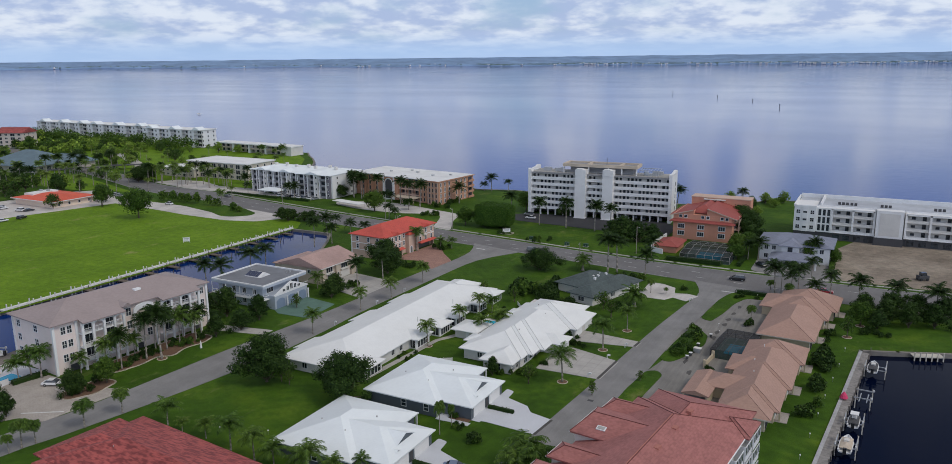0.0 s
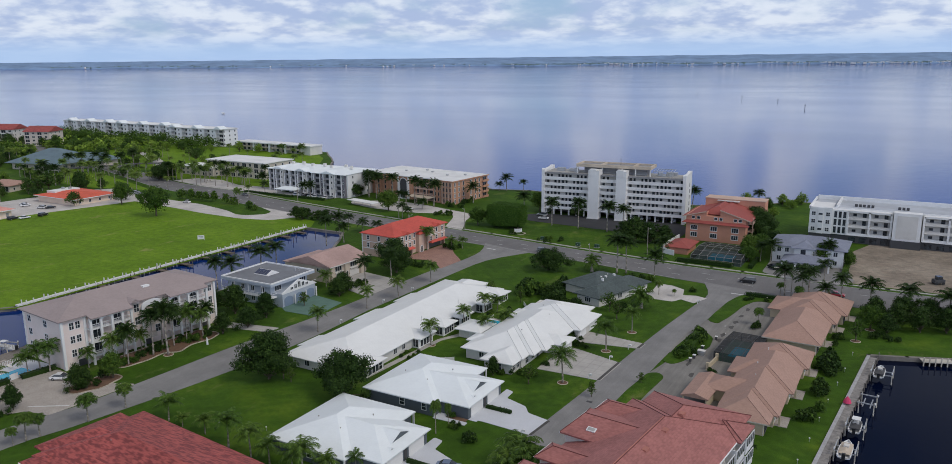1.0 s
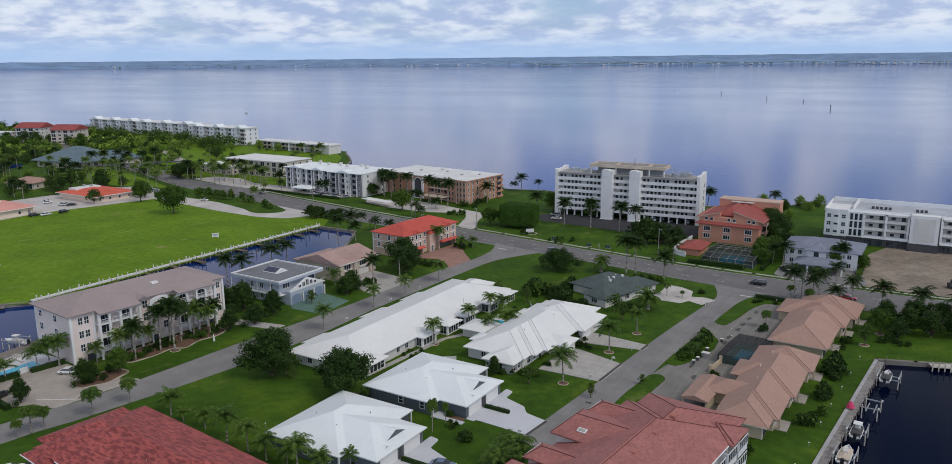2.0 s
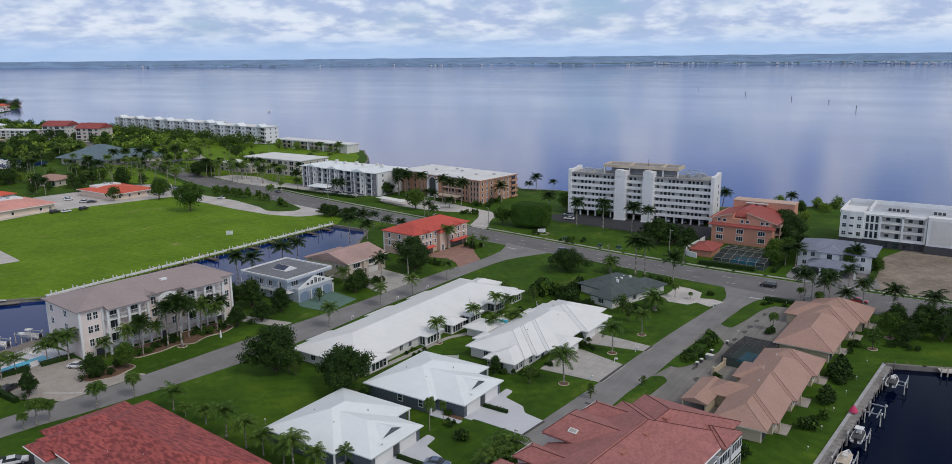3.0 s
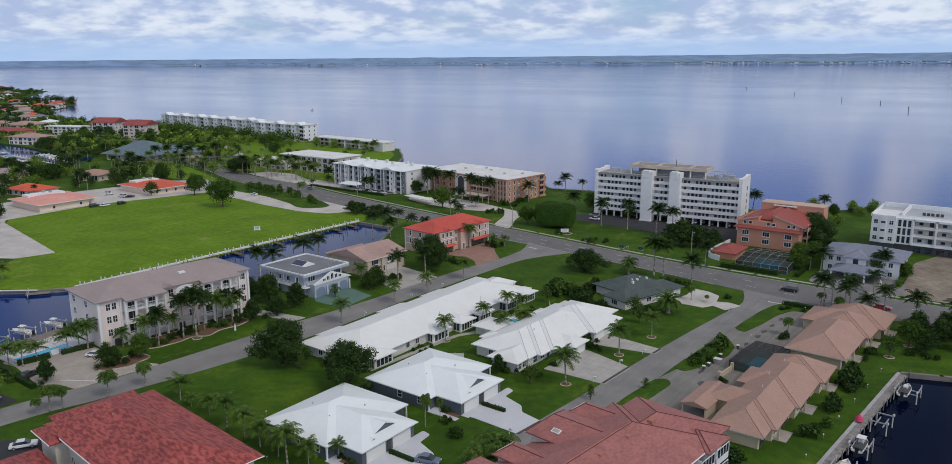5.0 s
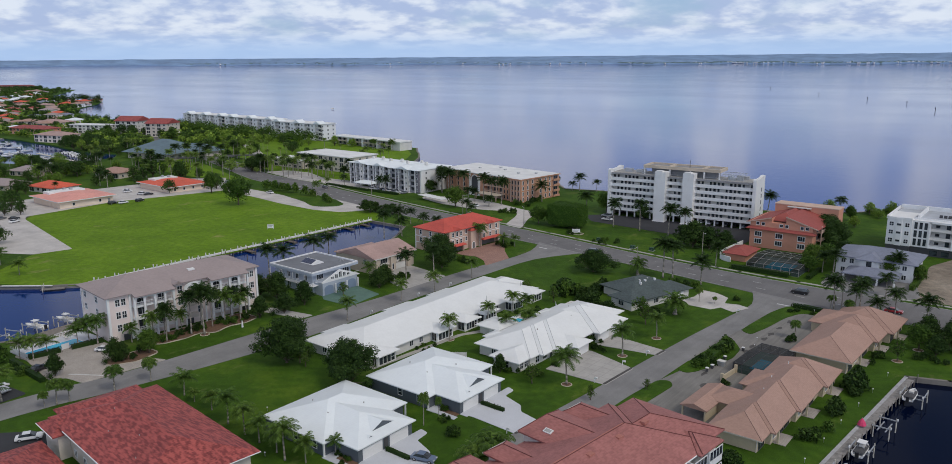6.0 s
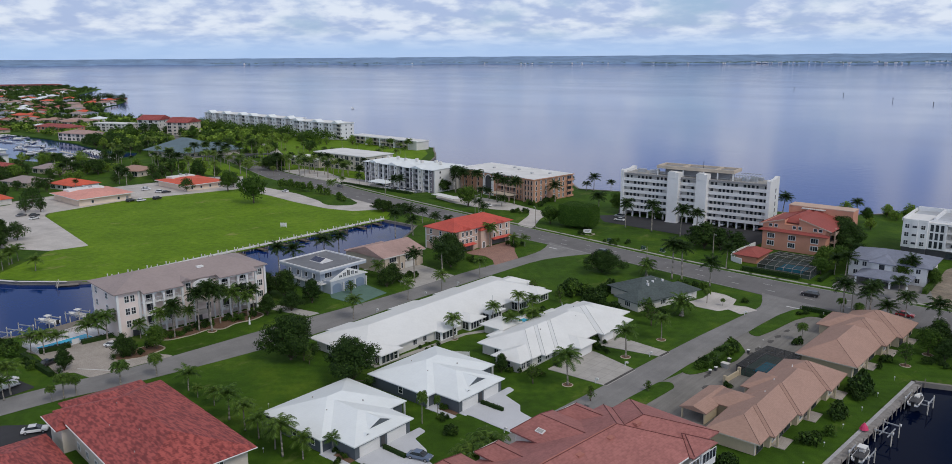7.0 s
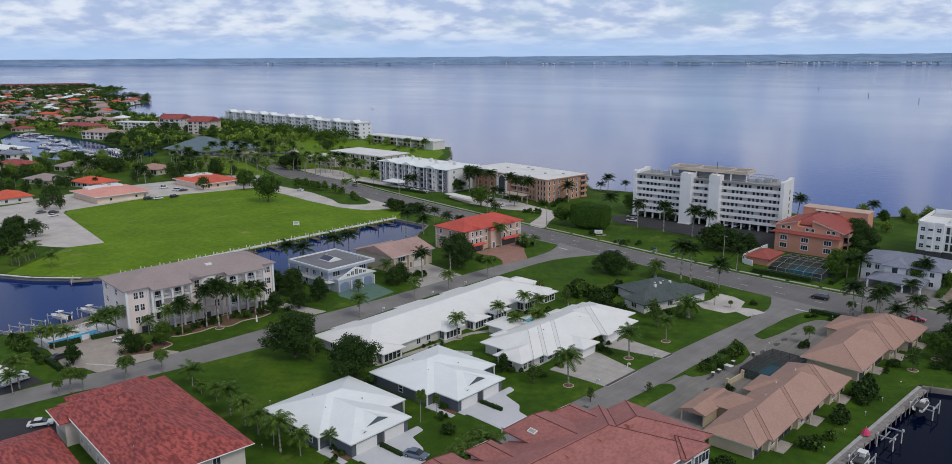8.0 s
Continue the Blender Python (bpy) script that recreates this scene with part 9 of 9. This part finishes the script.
for k_ in range(24):
    boat(-484 - (k_ % 12) * 6.0 - mr.uniform(0, 2), (98 if k_ < 12 else 124) + (k_ % 12) * 0.6 + mr.uniform(-2, 2), -0.9, mr.uniform(-12, 12) + 20, "white cabin boat at a marina berth", mr.uniform(8, 12), 3.2, k_ % 3 == 0)
pier_ = thing("dock", "pale marina pier between the berths", "dock", -520, 112, 0, -4)
part("deck", box(B(), -42, 42, -1.2, 1.2, -0.2, 0.1), PILE, pier_)
for k_ in range(15):
    part("post", post_mesh(3.8, 0.18, PILE), None, pier_, "", pose(-41 + k_ * 5.8, 1.2, -2.2))
for k_ in range(6):
    tr_ = thing("boat_trailer", "white boat under cover on a trailer", "boat", -97 - k_ * 3.2, -86 - k_ * 0.6, 0.3, 12)
    part("hull", hip(box(B(), -1.0, 1.0, -2.6, 2.6, 0.3, 0.9), -1.1, 1.1, -2.8, 2.8, 1.0, 0.5, "hh", "y", 0.15), WHITE, tr_)
    part("frame", box(B(), -0.7, 0.7, -2.8, 3.4, -0.05, 0.12), STEEL, tr_)
    for e_ in (-0.9, 0.9):
        part("wheel", tube(B(), (e_ - 0.1, -0.6, 0.02), (e_ + 0.1, -0.6, 0.02), 0.32, n=8), RUBBER, tr_)

# ---- pool court by the canal ----
def pool_court():
    t = thing("swimming_pool", "long blue swimming pool with a pale deck", "pool", -116.6, -65.1, 0, 3)
    part("deck", box(B(), -6.2, 3.2, -7.8, 10.6, -0.1, 0.13), DRIVE, t, "pale pool deck")
    part("coping", box(B(), -2.2, 2.2, -6.5, 6.5, 0.13, 0.19), WHITE, t)
    part("water_surface", box(B(), -1.9, 1.9, -6.2, 6.2, 0.16, 0.195), POOL, t, "clear blue pool water")
    for k in range(46):
        part("fence_post", SHARED.setdefault("pool_post", mesh_of("fence_post", box(B(), -0.04, 0.04, -0.04, 0.04, 0, 1.25), WHITE)), None, t, "", pose(-6.1, -7.6 + k * 0.4, 0.1))
    for k in range(22):
        part("fence_post", SHARED["pool_post"], None, t, "", pose(-5.7 + k * 0.4, -7.6, 0.1))
    for z in (0.3, 1.25):
        part("fence_rail", box(box(B(), -6.14, -6.06, -7.64, 10.5, z, z + 0.08), -6.05, 3.0, -7.64, -7.56, z, z + 0.08), WHITE, t)
    part("gate", box(B(), 3.0, 3.1, 0.3, 2.2, 0.1, 1.4), WHITE, t)
    for k in range(6):
        l = thing("sun_lounger", "white sun lounger on the pool deck", "lounger", -120.6 - 0.12 * k, -70.0 + 2.4 * k, 0.13, 85, "sun loungers by the pool")
        part("bed", box(B(), -0.3, 0.3, -0.9, 0.4, 0.28, 0.34), OFFWHITE, l)
        back = box(B(), -0.3, 0.3, 0, 0.65, 0, 0.06)
        bmesh.ops.rotate(back, verts=back.verts, matrix=Matrix.Rotation(radians(40), 3, "X"))
        bmesh.ops.translate(back, verts=back.verts, vec=(0, 0.4, 0.28))
        part("backrest", back, OFFWHITE, l)
        for lx in (-0.27, 0.27):
            for ly in (-0.8, 0.35):
                part("leg", box(B(), lx - 0.02, lx + 0.02, ly - 0.02, ly + 0.02, 0, 0.28), STEEL, l)


pool_court()
for k_ in range(3):
    structure("bay_line_%d" % (k_ + 1), prism(B(), [(-101.5 + k_ * 3.2, -60.0 - k_ * 1.4), (-98.4 + k_ * 3.2, -57.6 - k_ * 1.4), (-98.5 + k_ * 3.2, -57.45 - k_ * 1.4), (-101.6 + k_ * 3.2, -59.85 - k_ * 1.4)], 0.09, 0.105), PAINT, "white parking bay line")
structure("bay_line_8", prism(B(), [(-96.5, -70.8), (-89.4, -66.2), (-89.6, -65.9), (-96.7, -70.5)], 0.09, 0.105), PAINT, "white parking bay line")


# ---- vehicles ----
def car(x, y, turn, paint, label, kind="saloon", z=0.09, group=""):
    key = ("car", kind, paint.name)
    L, W, H = {"saloon": (4.7, 1.82, 1.45), "suv": (4.8, 1.9, 1.75), "van": (5.0, 1.95, 1.8), "truck": (5.6, 1.95, 1.8)}[kind]
    if key not in SHARED:
        prof = {"saloon": ((-2.35, 0.35), (-2.33, 0.85), (-1.75, 0.98), (2.0, 0.9), (2.33, 0.7), (2.35, 0.35)), "suv": ((-2.4, 0.4), (-2.38, 1.05), (-2.2, 1.1), (1.4, 1.08), (2.3, 0.92), (2.4, 0.4)),
                "van": ((-2.5, 0.4), (-2.48, 1.1), (-2.3, 1.15), (1.5, 1.12), (2.4, 0.9), (2.5, 0.4)), "truck": ((-2.8, 0.45), (-2.78, 1.05), (-0.6, 1.08), (1.5, 1.1), (2.7, 1.0), (2.8, 0.45))}[kind]
        cab = {"saloon": ((-1.75, 0.95), (-1.05, 1.43), (0.35, 1.45), (1.25, 0.92)), "suv": ((-2.2, 1.08), (-1.95, 1.72), (0.4, 1.75), (1.35, 1.06)), "van": ((-2.3, 1.12), (-2.1, 1.78), (0.6, 1.8), (1.6, 1.1)), "truck": ((-0.6, 1.06), (-0.45, 1.75), (0.8, 1.78), (1.55, 1.08))}[kind]

        def side(poly, w0, w1):
            bm = B()
            n = len(poly)
            zt = max(p[1] for p in poly)
            zl = min(p[1] for p in poly)
            ring = [[bm.verts.new((s * (w0 + (w1 - w0) * (zz - zl) / max(zt - zl, 0.01)), yy, zz)) for yy, zz in poly] for s in (-1, 1)]
            for k in range(n):
                j = (k + 1) % n
                bm.faces.new((ring[0][k], ring[0][j], ring[1][j], ring[1][k]))
            bm.faces.new(ring[0][::-1])
            bm.faces.new(ring[1])
            bmesh.ops.recalc_face_normals(bm, faces=bm.faces)
            return bm
        body, glass = side(prof, W / 2, W / 2 * 0.94), side(cab, W / 2 * 0.92, W / 2 * 0.76)
        bmesh.ops.bevel(body, geom=body.edges[:], offset=0.07, segments=1, affect="EDGES")
        zt, y0, y1 = cab[1][1], cab[1][0], cab[2][0]
        roof = box(B(), -W / 2 * 0.77, W / 2 * 0.77, y0 + 0.03, y1 - 0.03, zt - 0.06, zt + 0.045)
        wheel = tube(B(), (-0.1, 0, 0), (0.1, 0, 0), 0.33, n=12)
        rim = tube(B(), (-0.11, 0, 0), (0.11, 0, 0), 0.19, n=8)
        lamp = box(B(), -0.2, 0.2, -0.04, 0.04, -0.07, 0.07)
        SHARED[key] = [mesh_of("body", body, paint), mesh_of("cabin_glass", glass, GLASS), mesh_of("roof_panel", roof, paint), mesh_of("tyre", wheel, RUBBER), mesh_of("rim", rim, STEEL), mesh_of("headlight", lamp, WHITE)]
    me = SHARED[key]
    t = thing("car", label, "car", x, y, z, turn, group)
    part("body", me[0], None, t)
    part("cabin_glass", me[1], None, t, "dark windows")
    part("roof_panel", me[2], None, t)
    for sx in (-1, 1):
        for yy in (-L / 2 + 0.85, L / 2 - 0.85):
            w = part("tyre", me[3], None, t, "", pose(sx * (W / 2 - 0.1), yy, 0.33))
            part("rim", me[4], None, w)
        part("headlight", me[5], None, t, "", pose(sx * W * 0.33, L / 2 - 0.04, 0.68))
    return t


C_WHITE, C_SILVER, C_BLUE, C_BLACK, C_RED, C_GREY = (gloss_paint(n, c, m) for n, c, m in (("white car paint", (0.75, 0.75, 0.75), 0), ("silver car paint", (0.45, 0.47, 0.50), 0.6), ("slate blue car paint", (0.16, 0.21, 0.30), 0.4), ("black car paint", (0.012, 0.012, 0.015), 0), ("red car paint", (0.35, 0.02, 0.03), 0), ("grey car paint", (0.20, 0.20, 0.21), 0.4)))
car(-6.4, -49.4, -74, C_BLUE, "slate blue saloon parked on a white drive")
car(-104.0, -58.6, -62, C_WHITE, "white saloon in the parking court")
car(-104.2, -74.0, 20, C_BLACK, "dark saloon in the parking court")
car(16.4, 94.6, 92, C_BLACK, "black van on the avenue", "van", 0.06)
car(-83.6, 155.9, 100, C_WHITE, "white saloon in the dark parking lot", "saloon", 0.07)
car(-87.4, 162.6, 95, C_SILVER, "silver car by the condominium", "suv", 0.07)
car(-150.6, 146.2, 80, C_WHITE, "white car on the drive", "saloon", 0.07)
car(42.5, 92.0, -88, C_RED, "red saloon on the avenue", "saloon", 0.06)
car(-58, 100.5, -82, C_GREY, "grey car on the avenue", "suv", 0.06)
car(20.6, 116.0, 40, C_BLACK, "dark car beside the white house", "suv", 0.07)
car(-70.6, -89.6, -30, C_WHITE, "white car beside the tiled carport", "saloon", 0.07)
car(-100.2, -84.2, 15, C_WHITE, "white car at the neighbouring lot", "saloon", 0.05)
vr = random.Random(9)
for k_ in range(7):
    car(-30 - k_ * 3.6, 176 - k_ * 0.3, 5, vr.choice((C_WHITE, C_GREY, C_BLACK, C_SILVER)), "car parked under the condominium", vr.choice(("saloon", "suv")), 0.07, "cars under the condominium")
for cx_, cy_ in ((-331, 66), (-327, 64.5), (-314, 64.9), (-310, 67), (-299, 42), (-296.2, 46), (-295, 54), (-297.4, -4.2), (-290, -7), (-302, -8), (-312, 117), (-305, 114), (-262, 109.3), (-318, 112)):
    car(cx_, cy_, vr.uniform(-20, 20) + vr.choice((0, 90)), vr.choice((C_WHITE, C_WHITE, C_GREY, C_BLACK, C_SILVER)), "car parked near the low shops", vr.choice(("saloon", "suv")), 0.08, "cars by the low shops")
for k_ in range(8):
    car(-227 + k_ * 3.3, 152.5, vr.uniform(-4, 4), vr.choice((C_WHITE, C_WHITE, C_SILVER, C_BLACK)), "car parked before the stepped apartments", vr.choice(("saloon", "suv")), 0.07, "cars before the stepped apartments")
car(-252, 139, 76, C_GREY, "grey car on the avenue", "saloon", 0.06)


# ---- screened pool cages ----
def pool_cage(x0, x1, y0, y1, h, label, bays, rim, turn=0.0, slope=1.0):
    cx, cy = (x0 + x1) / 2, (y0 + y1) / 2
    t = thing("pool_cage", label, "pool enclosure", cx, cy, 0, turn)
    a, b = (x1 - x0) / 2, (y1 - y0) / 2
    part("deck", box(B(), -a, a, -b, b, -0.1, 0.1), GREEN_PAVE, t)
    part("pool_water", box(B(), -a * 0.5, a * 0.5, -b * 0.5, b * 0.4, 0.1, 0.13), POOL, t, "green blue pool water")
    for k in range(bays + 1):
        u = -a + 2 * a * k / bays
        for yy in (-b, b):
            part("post", box(B(), u - 0.06, u + 0.06, yy - 0.06, yy + 0.06, 0.05, h), rim, t)
        part("rafter", tube(B(), (u, -b, h), (u, 0, h + slope), 0.045, n=4), rim, t)
        part("rafter", tube(B(), (u, 0, h + slope), (u, b, h), 0.045, n=4), rim, t)
    for yy, zz in ((-b, h), (0, h + slope), (b, h), (-b / 2, h + slope / 2), (b / 2, h + slope / 2), (-b, h / 2), (b, h / 2)):
        part("purlin", tube(B(), (-a, yy, zz), (a, yy, zz), 0.04, n=4), rim, t)
    for k in range(bays):
        u0, u1 = -a + 2 * a * k / bays, -a + 2 * a * (k + 1) / bays
        for y0, y1, z0, z1 in ((-b, 0, h, h + slope), (0, b, h + slope, h), (-b, -b, 0.1, h), (b, b, 0.1, h)):
            bm = B()
            bm.faces.new([bm.verts.new(v) for v in ((u0, y0, z0), (u1, y0, z0), (u1, y1, z1), (u0, y1, z1))])
            part("screen", bm, SCREEN, t, "dark insect screen")
    for sx in (-a, a):
        bm = B()
        bm.faces.new([bm.verts.new((sx, y, z)) for y, z in ((-b, 0.1), (b, 0.1), (b, h), (0, h + slope), (-b, h))])
        part("screen", bm, SCREEN, t, "dark insect screen")
    return t


pool_cage(-6.5, 10.6, 113, 134, 2.6, "pale framed screen cage over a pool", 6, G_MEM, 0, 1.0)
pool_cage(22.7, 31.2, 23.6, 39.6, 2.3, "dark framed screen cage over a small pool", 4, CHARCOAL, -4, 0.35)

# ---- small things in the gardens and streets ----
gw = thing("garden_wall", "ochre garden wall with gate pillars", "wall", 22.6, 19.5, 0, -5)
part("wall", box(B(), -0.12, 0.12, -2.4, 4.0, -0.1, 1.3), OCHRE, gw)
part("pillar", box(B(), -0.3, 0.3, 3.8, 4.4, -0.1, 1.9), OCHRE, gw)
part("pillar", box(B(), -0.3, 0.3, -2.9, -2.3, -0.1, 1.9), OCHRE, gw)
ac = thing("utility_box", "pale grey utility cabinet in a hedge", "cabinet", 18.9, 25.6, 0.09, -5)
part("body", box(B(), -0.85, 0.85, -0.6, 0.6, -0.1, 1.1), STEEL, ac)
part("lid", box(B(), -0.92, 0.92, -0.67, 0.67, 1.1, 1.2), OFFWHITE, ac)


def verge_box(x, y, turn):
    t = thing("utility_box", "green metal utility box on a concrete pad", "cabinet", x, y, 0, turn, "green utility boxes on the verge")
    part("pad", box(B(), -1.0, 1.0, -0.8, 0.8, -0.05, 0.12), CURB, t)
    part("body", box(B(), -0.8, 0.8, -0.6, 0.6, 0.12, 1.2), UTILITY_GREEN, t)
    part("lid", hip(B(), -0.86, 0.86, -0.66, 0.66, 1.25, 0.18, "hh", "x", 0.1), UTILITY_GREEN, t)
    part("latch", box(B(), -0.08, 0.08, -0.64, -0.6, 0.55, 0.8), STEEL, t)


UTILITY_GREEN = plain("dark green cabinet paint", (0.035, 0.085, 0.05), 0.5)
for x_, y_ in ((-66.7, 119.0), (-50.4, 115.8), (-43.1, 116.9), (-21.0, 129.0)):
    verge_box(x_, y_, prng.uniform(-10, 10))


def wheelie_bin(x, y, turn):
    t = thing("wheelie_bin", "dark wheelie bin with a white lid by the hedge", "bin", x, y, 0.1, turn, "bins by the hedge")
    part("body", prism_y(-0.35, 0.35, [(-0.24, 0), (0.24, 0), (0.3, 0.8), (-0.3, 0.8)]), CHARCOAL, t)
    part("lid", hip(B(), -0.36, 0.36, -0.38, 0.38, 0.9, 0.08, "hh", "x", 0.1), WHITE, t, "white lid")


for x_, y_ in ((17.6, 20.2), (17.9, 22.6), (18.2, 29.6), (19.6, 37.8)):
    wheelie_bin(x_, y_, prng.uniform(-20, 20))


def letterbox(x, y, turn=0):
    t = thing("letterbox", "white post with a letterbox at the kerb", "letterbox", x, y, 0, turn, "letterboxes along the street")
    part("post", box(B(), -0.07, 0.07, -0.07, 0.07, -0.05, 1.25), WHITE, t)
    part("arm", box(B(), -0.05, 0.75, -0.06, 0.06, 0.95, 1.08), WHITE, t)
    part("letter_box", box(B(), 0.2, 0.75, -0.14, 0.14, 1.08, 1.36), WHITE, t)


for x_, y_ in ((0.4, -0.9), (0.7, 11.6), (2.2, 20.8), (8.0, 65), (-0.8, -32), (-72.8, 1.5), (-73.4, 21.8), (-73.0, 36.0)):
    letterbox(x_, y_, prng.uniform(-8, 8))


def globe_lamp(x, y, h=0.85):
    t = thing("garden_lamp", "white globe lamp on a short post", "lamp", x, y, 0, 0, "white garden lamps")
    part("post", tube(B(), (0, 0, -0.05), (0, 0, h - 0.12), 0.04), STEEL, t)
    s = B()
    bmesh.ops.create_icosphere(s, subdivisions=2, radius=0.15)
    bmesh.ops.translate(s, verts=s.verts, vec=(0, 0, h))
    part("globe", s, WHITE, t, "", None, True)


for x_, y_ in ((50.6, 42.5), (49.9, 31.0), (49.2, 21.6), (48.4, 11.2), (47.8, 1.4), (47.2, -8.5), (46.4, -18), (-45, -54.3), (-39, -60.0), (-54.4, -57.5), (-30, -66), (33.6, 70.0), (25.0, 78.6), (21, 41.5), (19.8, 47.0), (22.5, 30)):
    globe_lamp(x_, y_)


def street_pole(x, y, h, label="bare wooden utility pole with a lamp arm"):
    t = thing("street_lamp", label, "street lamp", x, y, 0, prng.uniform(0, 360), "poles along the avenue")
    part("pole", tube(B(), (0, 0, -0.1), (0, 0, h), 0.16, 0.1, 7), BARK, t)
    part("arm", tube(B(), (0, 0, h - 0.6), (1.8, 0, h - 0.2), 0.05, n=5), STEEL, t)
    part("lamp_head", box(B(), 1.5, 2.2, -0.12, 0.12, h - 0.3, h - 0.14), STEEL, t)


for x_, y_, h_ in ((-22.6, 114.0, 10.5), (-104, 121, 9.0), (-142, 126.5, 9.5), (-209, 133.5, 10.5), (-292, 155, 10.5), (-36, 91.0, 8.0), (31.0, 82.5, 9.5), (-118, 100.5, 8.5)):
    street_pole(x_, y_, h_)


def board_sign(x, y, w, h, turn, label):
    t = thing("sign", label, "sign", x, y, 0, turn)
    for u in (-w / 2 + 0.1, w / 2 - 0.1):
        part("post", box(B(), u - 0.06, u + 0.06, -0.06, 0.06, -0.05, 0.6 + h), WHITE, t)
    part("board", box(B(), -w / 2, w / 2, -0.1, -0.02, 0.5, 0.5 + h), WHITE, t)
    for k in range(2):
        part("line_bar", box(B(), -w * 0.36, w * (0.36 - 0.1 * k), -0.12, -0.1, 0.5 + h * (0.62 - 0.32 * k), 0.5 + h * (0.76 - 0.32 * k)), GREY_WALL, t)


board_sign(-80.5, 124.6, 3.2, 1.5, 40, "white sign board in a planted bed")
board_sign(-187.6, 53.8, 2.6, 1.6, 40, "white notice board in the open field")
strip(rounded([(-83.5, 122.6), (-78, 123.0), (-77.6, 126.6), (-83, 126.8)], 1.4), 0.3, -0.1, 0.2, EDGING, "sign_bed_edging", "pale edging round the sign")
um = thing("parasol", "closed bright pink parasol cover on the dock", "parasol", 51.9, 12.1, 0.27)
part("pole", tube(B(), (0, 0, 0), (0, 0, 1.9), 0.04), STEEL, um)
PINK = plain("bright pink cloth", (0.70, 0.06, 0.16), 0.8)
part("cloth", tube(tube(B(), (0, 0, 0.35), (0, 0, 1.0), 0.85, 0.6, 9), (0, 0, 1.0), (0, 0, 1.7), 0.6, 0.08, 9), PINK, um)


def white_fence(x0, y0, x1, y1, h=1.1):
    L_ = math.hypot(x1 - x0, y1 - y0)
    t = thing("fence", "low white panel fence between the gardens", "fence", x0, y0, 0, math.degrees(math.atan2(y1 - y0, x1 - x0)))
    n = max(2, int(L_ / 2))
    for k in range(n + 1):
        part("post", box(B(), L_ * k / n - 0.06, L_ * k / n + 0.06, -0.06, 0.06, -0.05, h + 0.1), WHITE, t)
    for k in range(n):
        part("panel", box(B(), L_ * k / n + 0.07, L_ * (k + 1) / n - 0.07, -0.02, 0.02, 0.1, h), WHITE, t)


white_fence(-38.2, -11.0, -31.5, -6.5)
white_fence(-30.5, 33.0, -36.0, 40.0)
white_fence(-38.6, 17.8, -38.2, 25.5)
ped = thing("garden_statue", "small white garden figure on the lawn", "statue", -92.4, -27.0)
part("figure", tube(tube(B(), (0, 0, -0.05), (0, 0, 1.0), 0.3, 0.22, 8), (0, 0, 1.0), (0, 0, 1.9), 0.24, 0.1, 8), WHITE, ped)
for x_, y_ in ((-70.5, -66.0), (-1.0, -12.0)):
    dr = thing("drain_cover", "dark drain cover in the street", "drain", x_ if x_ < -5 else 5.0, y_, 0.07)
    part("grate", box(B(), -0.6, 0.6, -0.4, 0.4, -0.05, 0.02), CHARCOAL, dr)
for x_, y_, h_ in ((-150.0, 1215.0, 5.0), (-86.8, 1043.7, 6.5), (-222.0, 1288.7, 6.5), (-339.6, 1440.3, 6), (-508.4, 1676.6, 6)):
    mk_ = thing("channel_marker", "dark pile channel marker in the bay", "marker", x_, y_, bent_sea_height(math.hypot(x_ - EYE_X, y_ - EYE_Y)) - 1, 0, "channel markers")
    part("post", tube(B(), (0, 0, 0), (0, 0, h_), 0.4, n=8), CHARCOAL, mk_)
    part("daymark", box(B(), -0.7, 0.7, -0.6, -0.4, h_ - 1.6, h_), CHARCOAL, mk_)
boat(-795, 620, -0.6, 60, "white motor boat under way on the bay", 12, 4, False)
skip = thing("machine", "small dark loader on the building site", "loader", 69, 121, 0.05, 30)
part("body", box(B(), -1.6, 1.6, -1.0, 1.0, 0.5, 1.6), CHARCOAL, skip)
part("cab", box(B(), -0.8, 0.8, -0.8, 0.8, 1.6, 2.6), GLASS, skip)
for x_ in (-1.0, 1.0):
    for y_ in (-1.05, 1.05):
        part("wheel", tube(B(), (x_, y_ - 0.15, 0.45), (x_, y_ + 0.15, 0.45), 0.45, n=10), RUBBER, skip)

for k_, (x_, y_) in enumerate(((21.9, 66.3), (21.4, 59.6), (21.1, 53.6), (20.9, 49.2), (20.4, 42.0), (20.3, 37.6), (20.0, 12.0), (17.6, 18.4))):
    sr_ = random.Random(60 + k_)
    pts_ = [((0.35 + 0.5 * sr_.random()) * math.cos(a_), (0.7 + 1.3 * sr_.random()) * math.sin(a_)) for a_ in (math.pi * i_ / 5 for i_ in range(10))]
    structure("wet_patch_%d" % (k_ + 1), prism(B(), rounded([(x_ + px_, y_ + py_) for px_, py_ in pts_], 0.25), 0.05, 0.092 + 0.0002 * k_), DARK_CONCRETE, "dark patch on the apron")
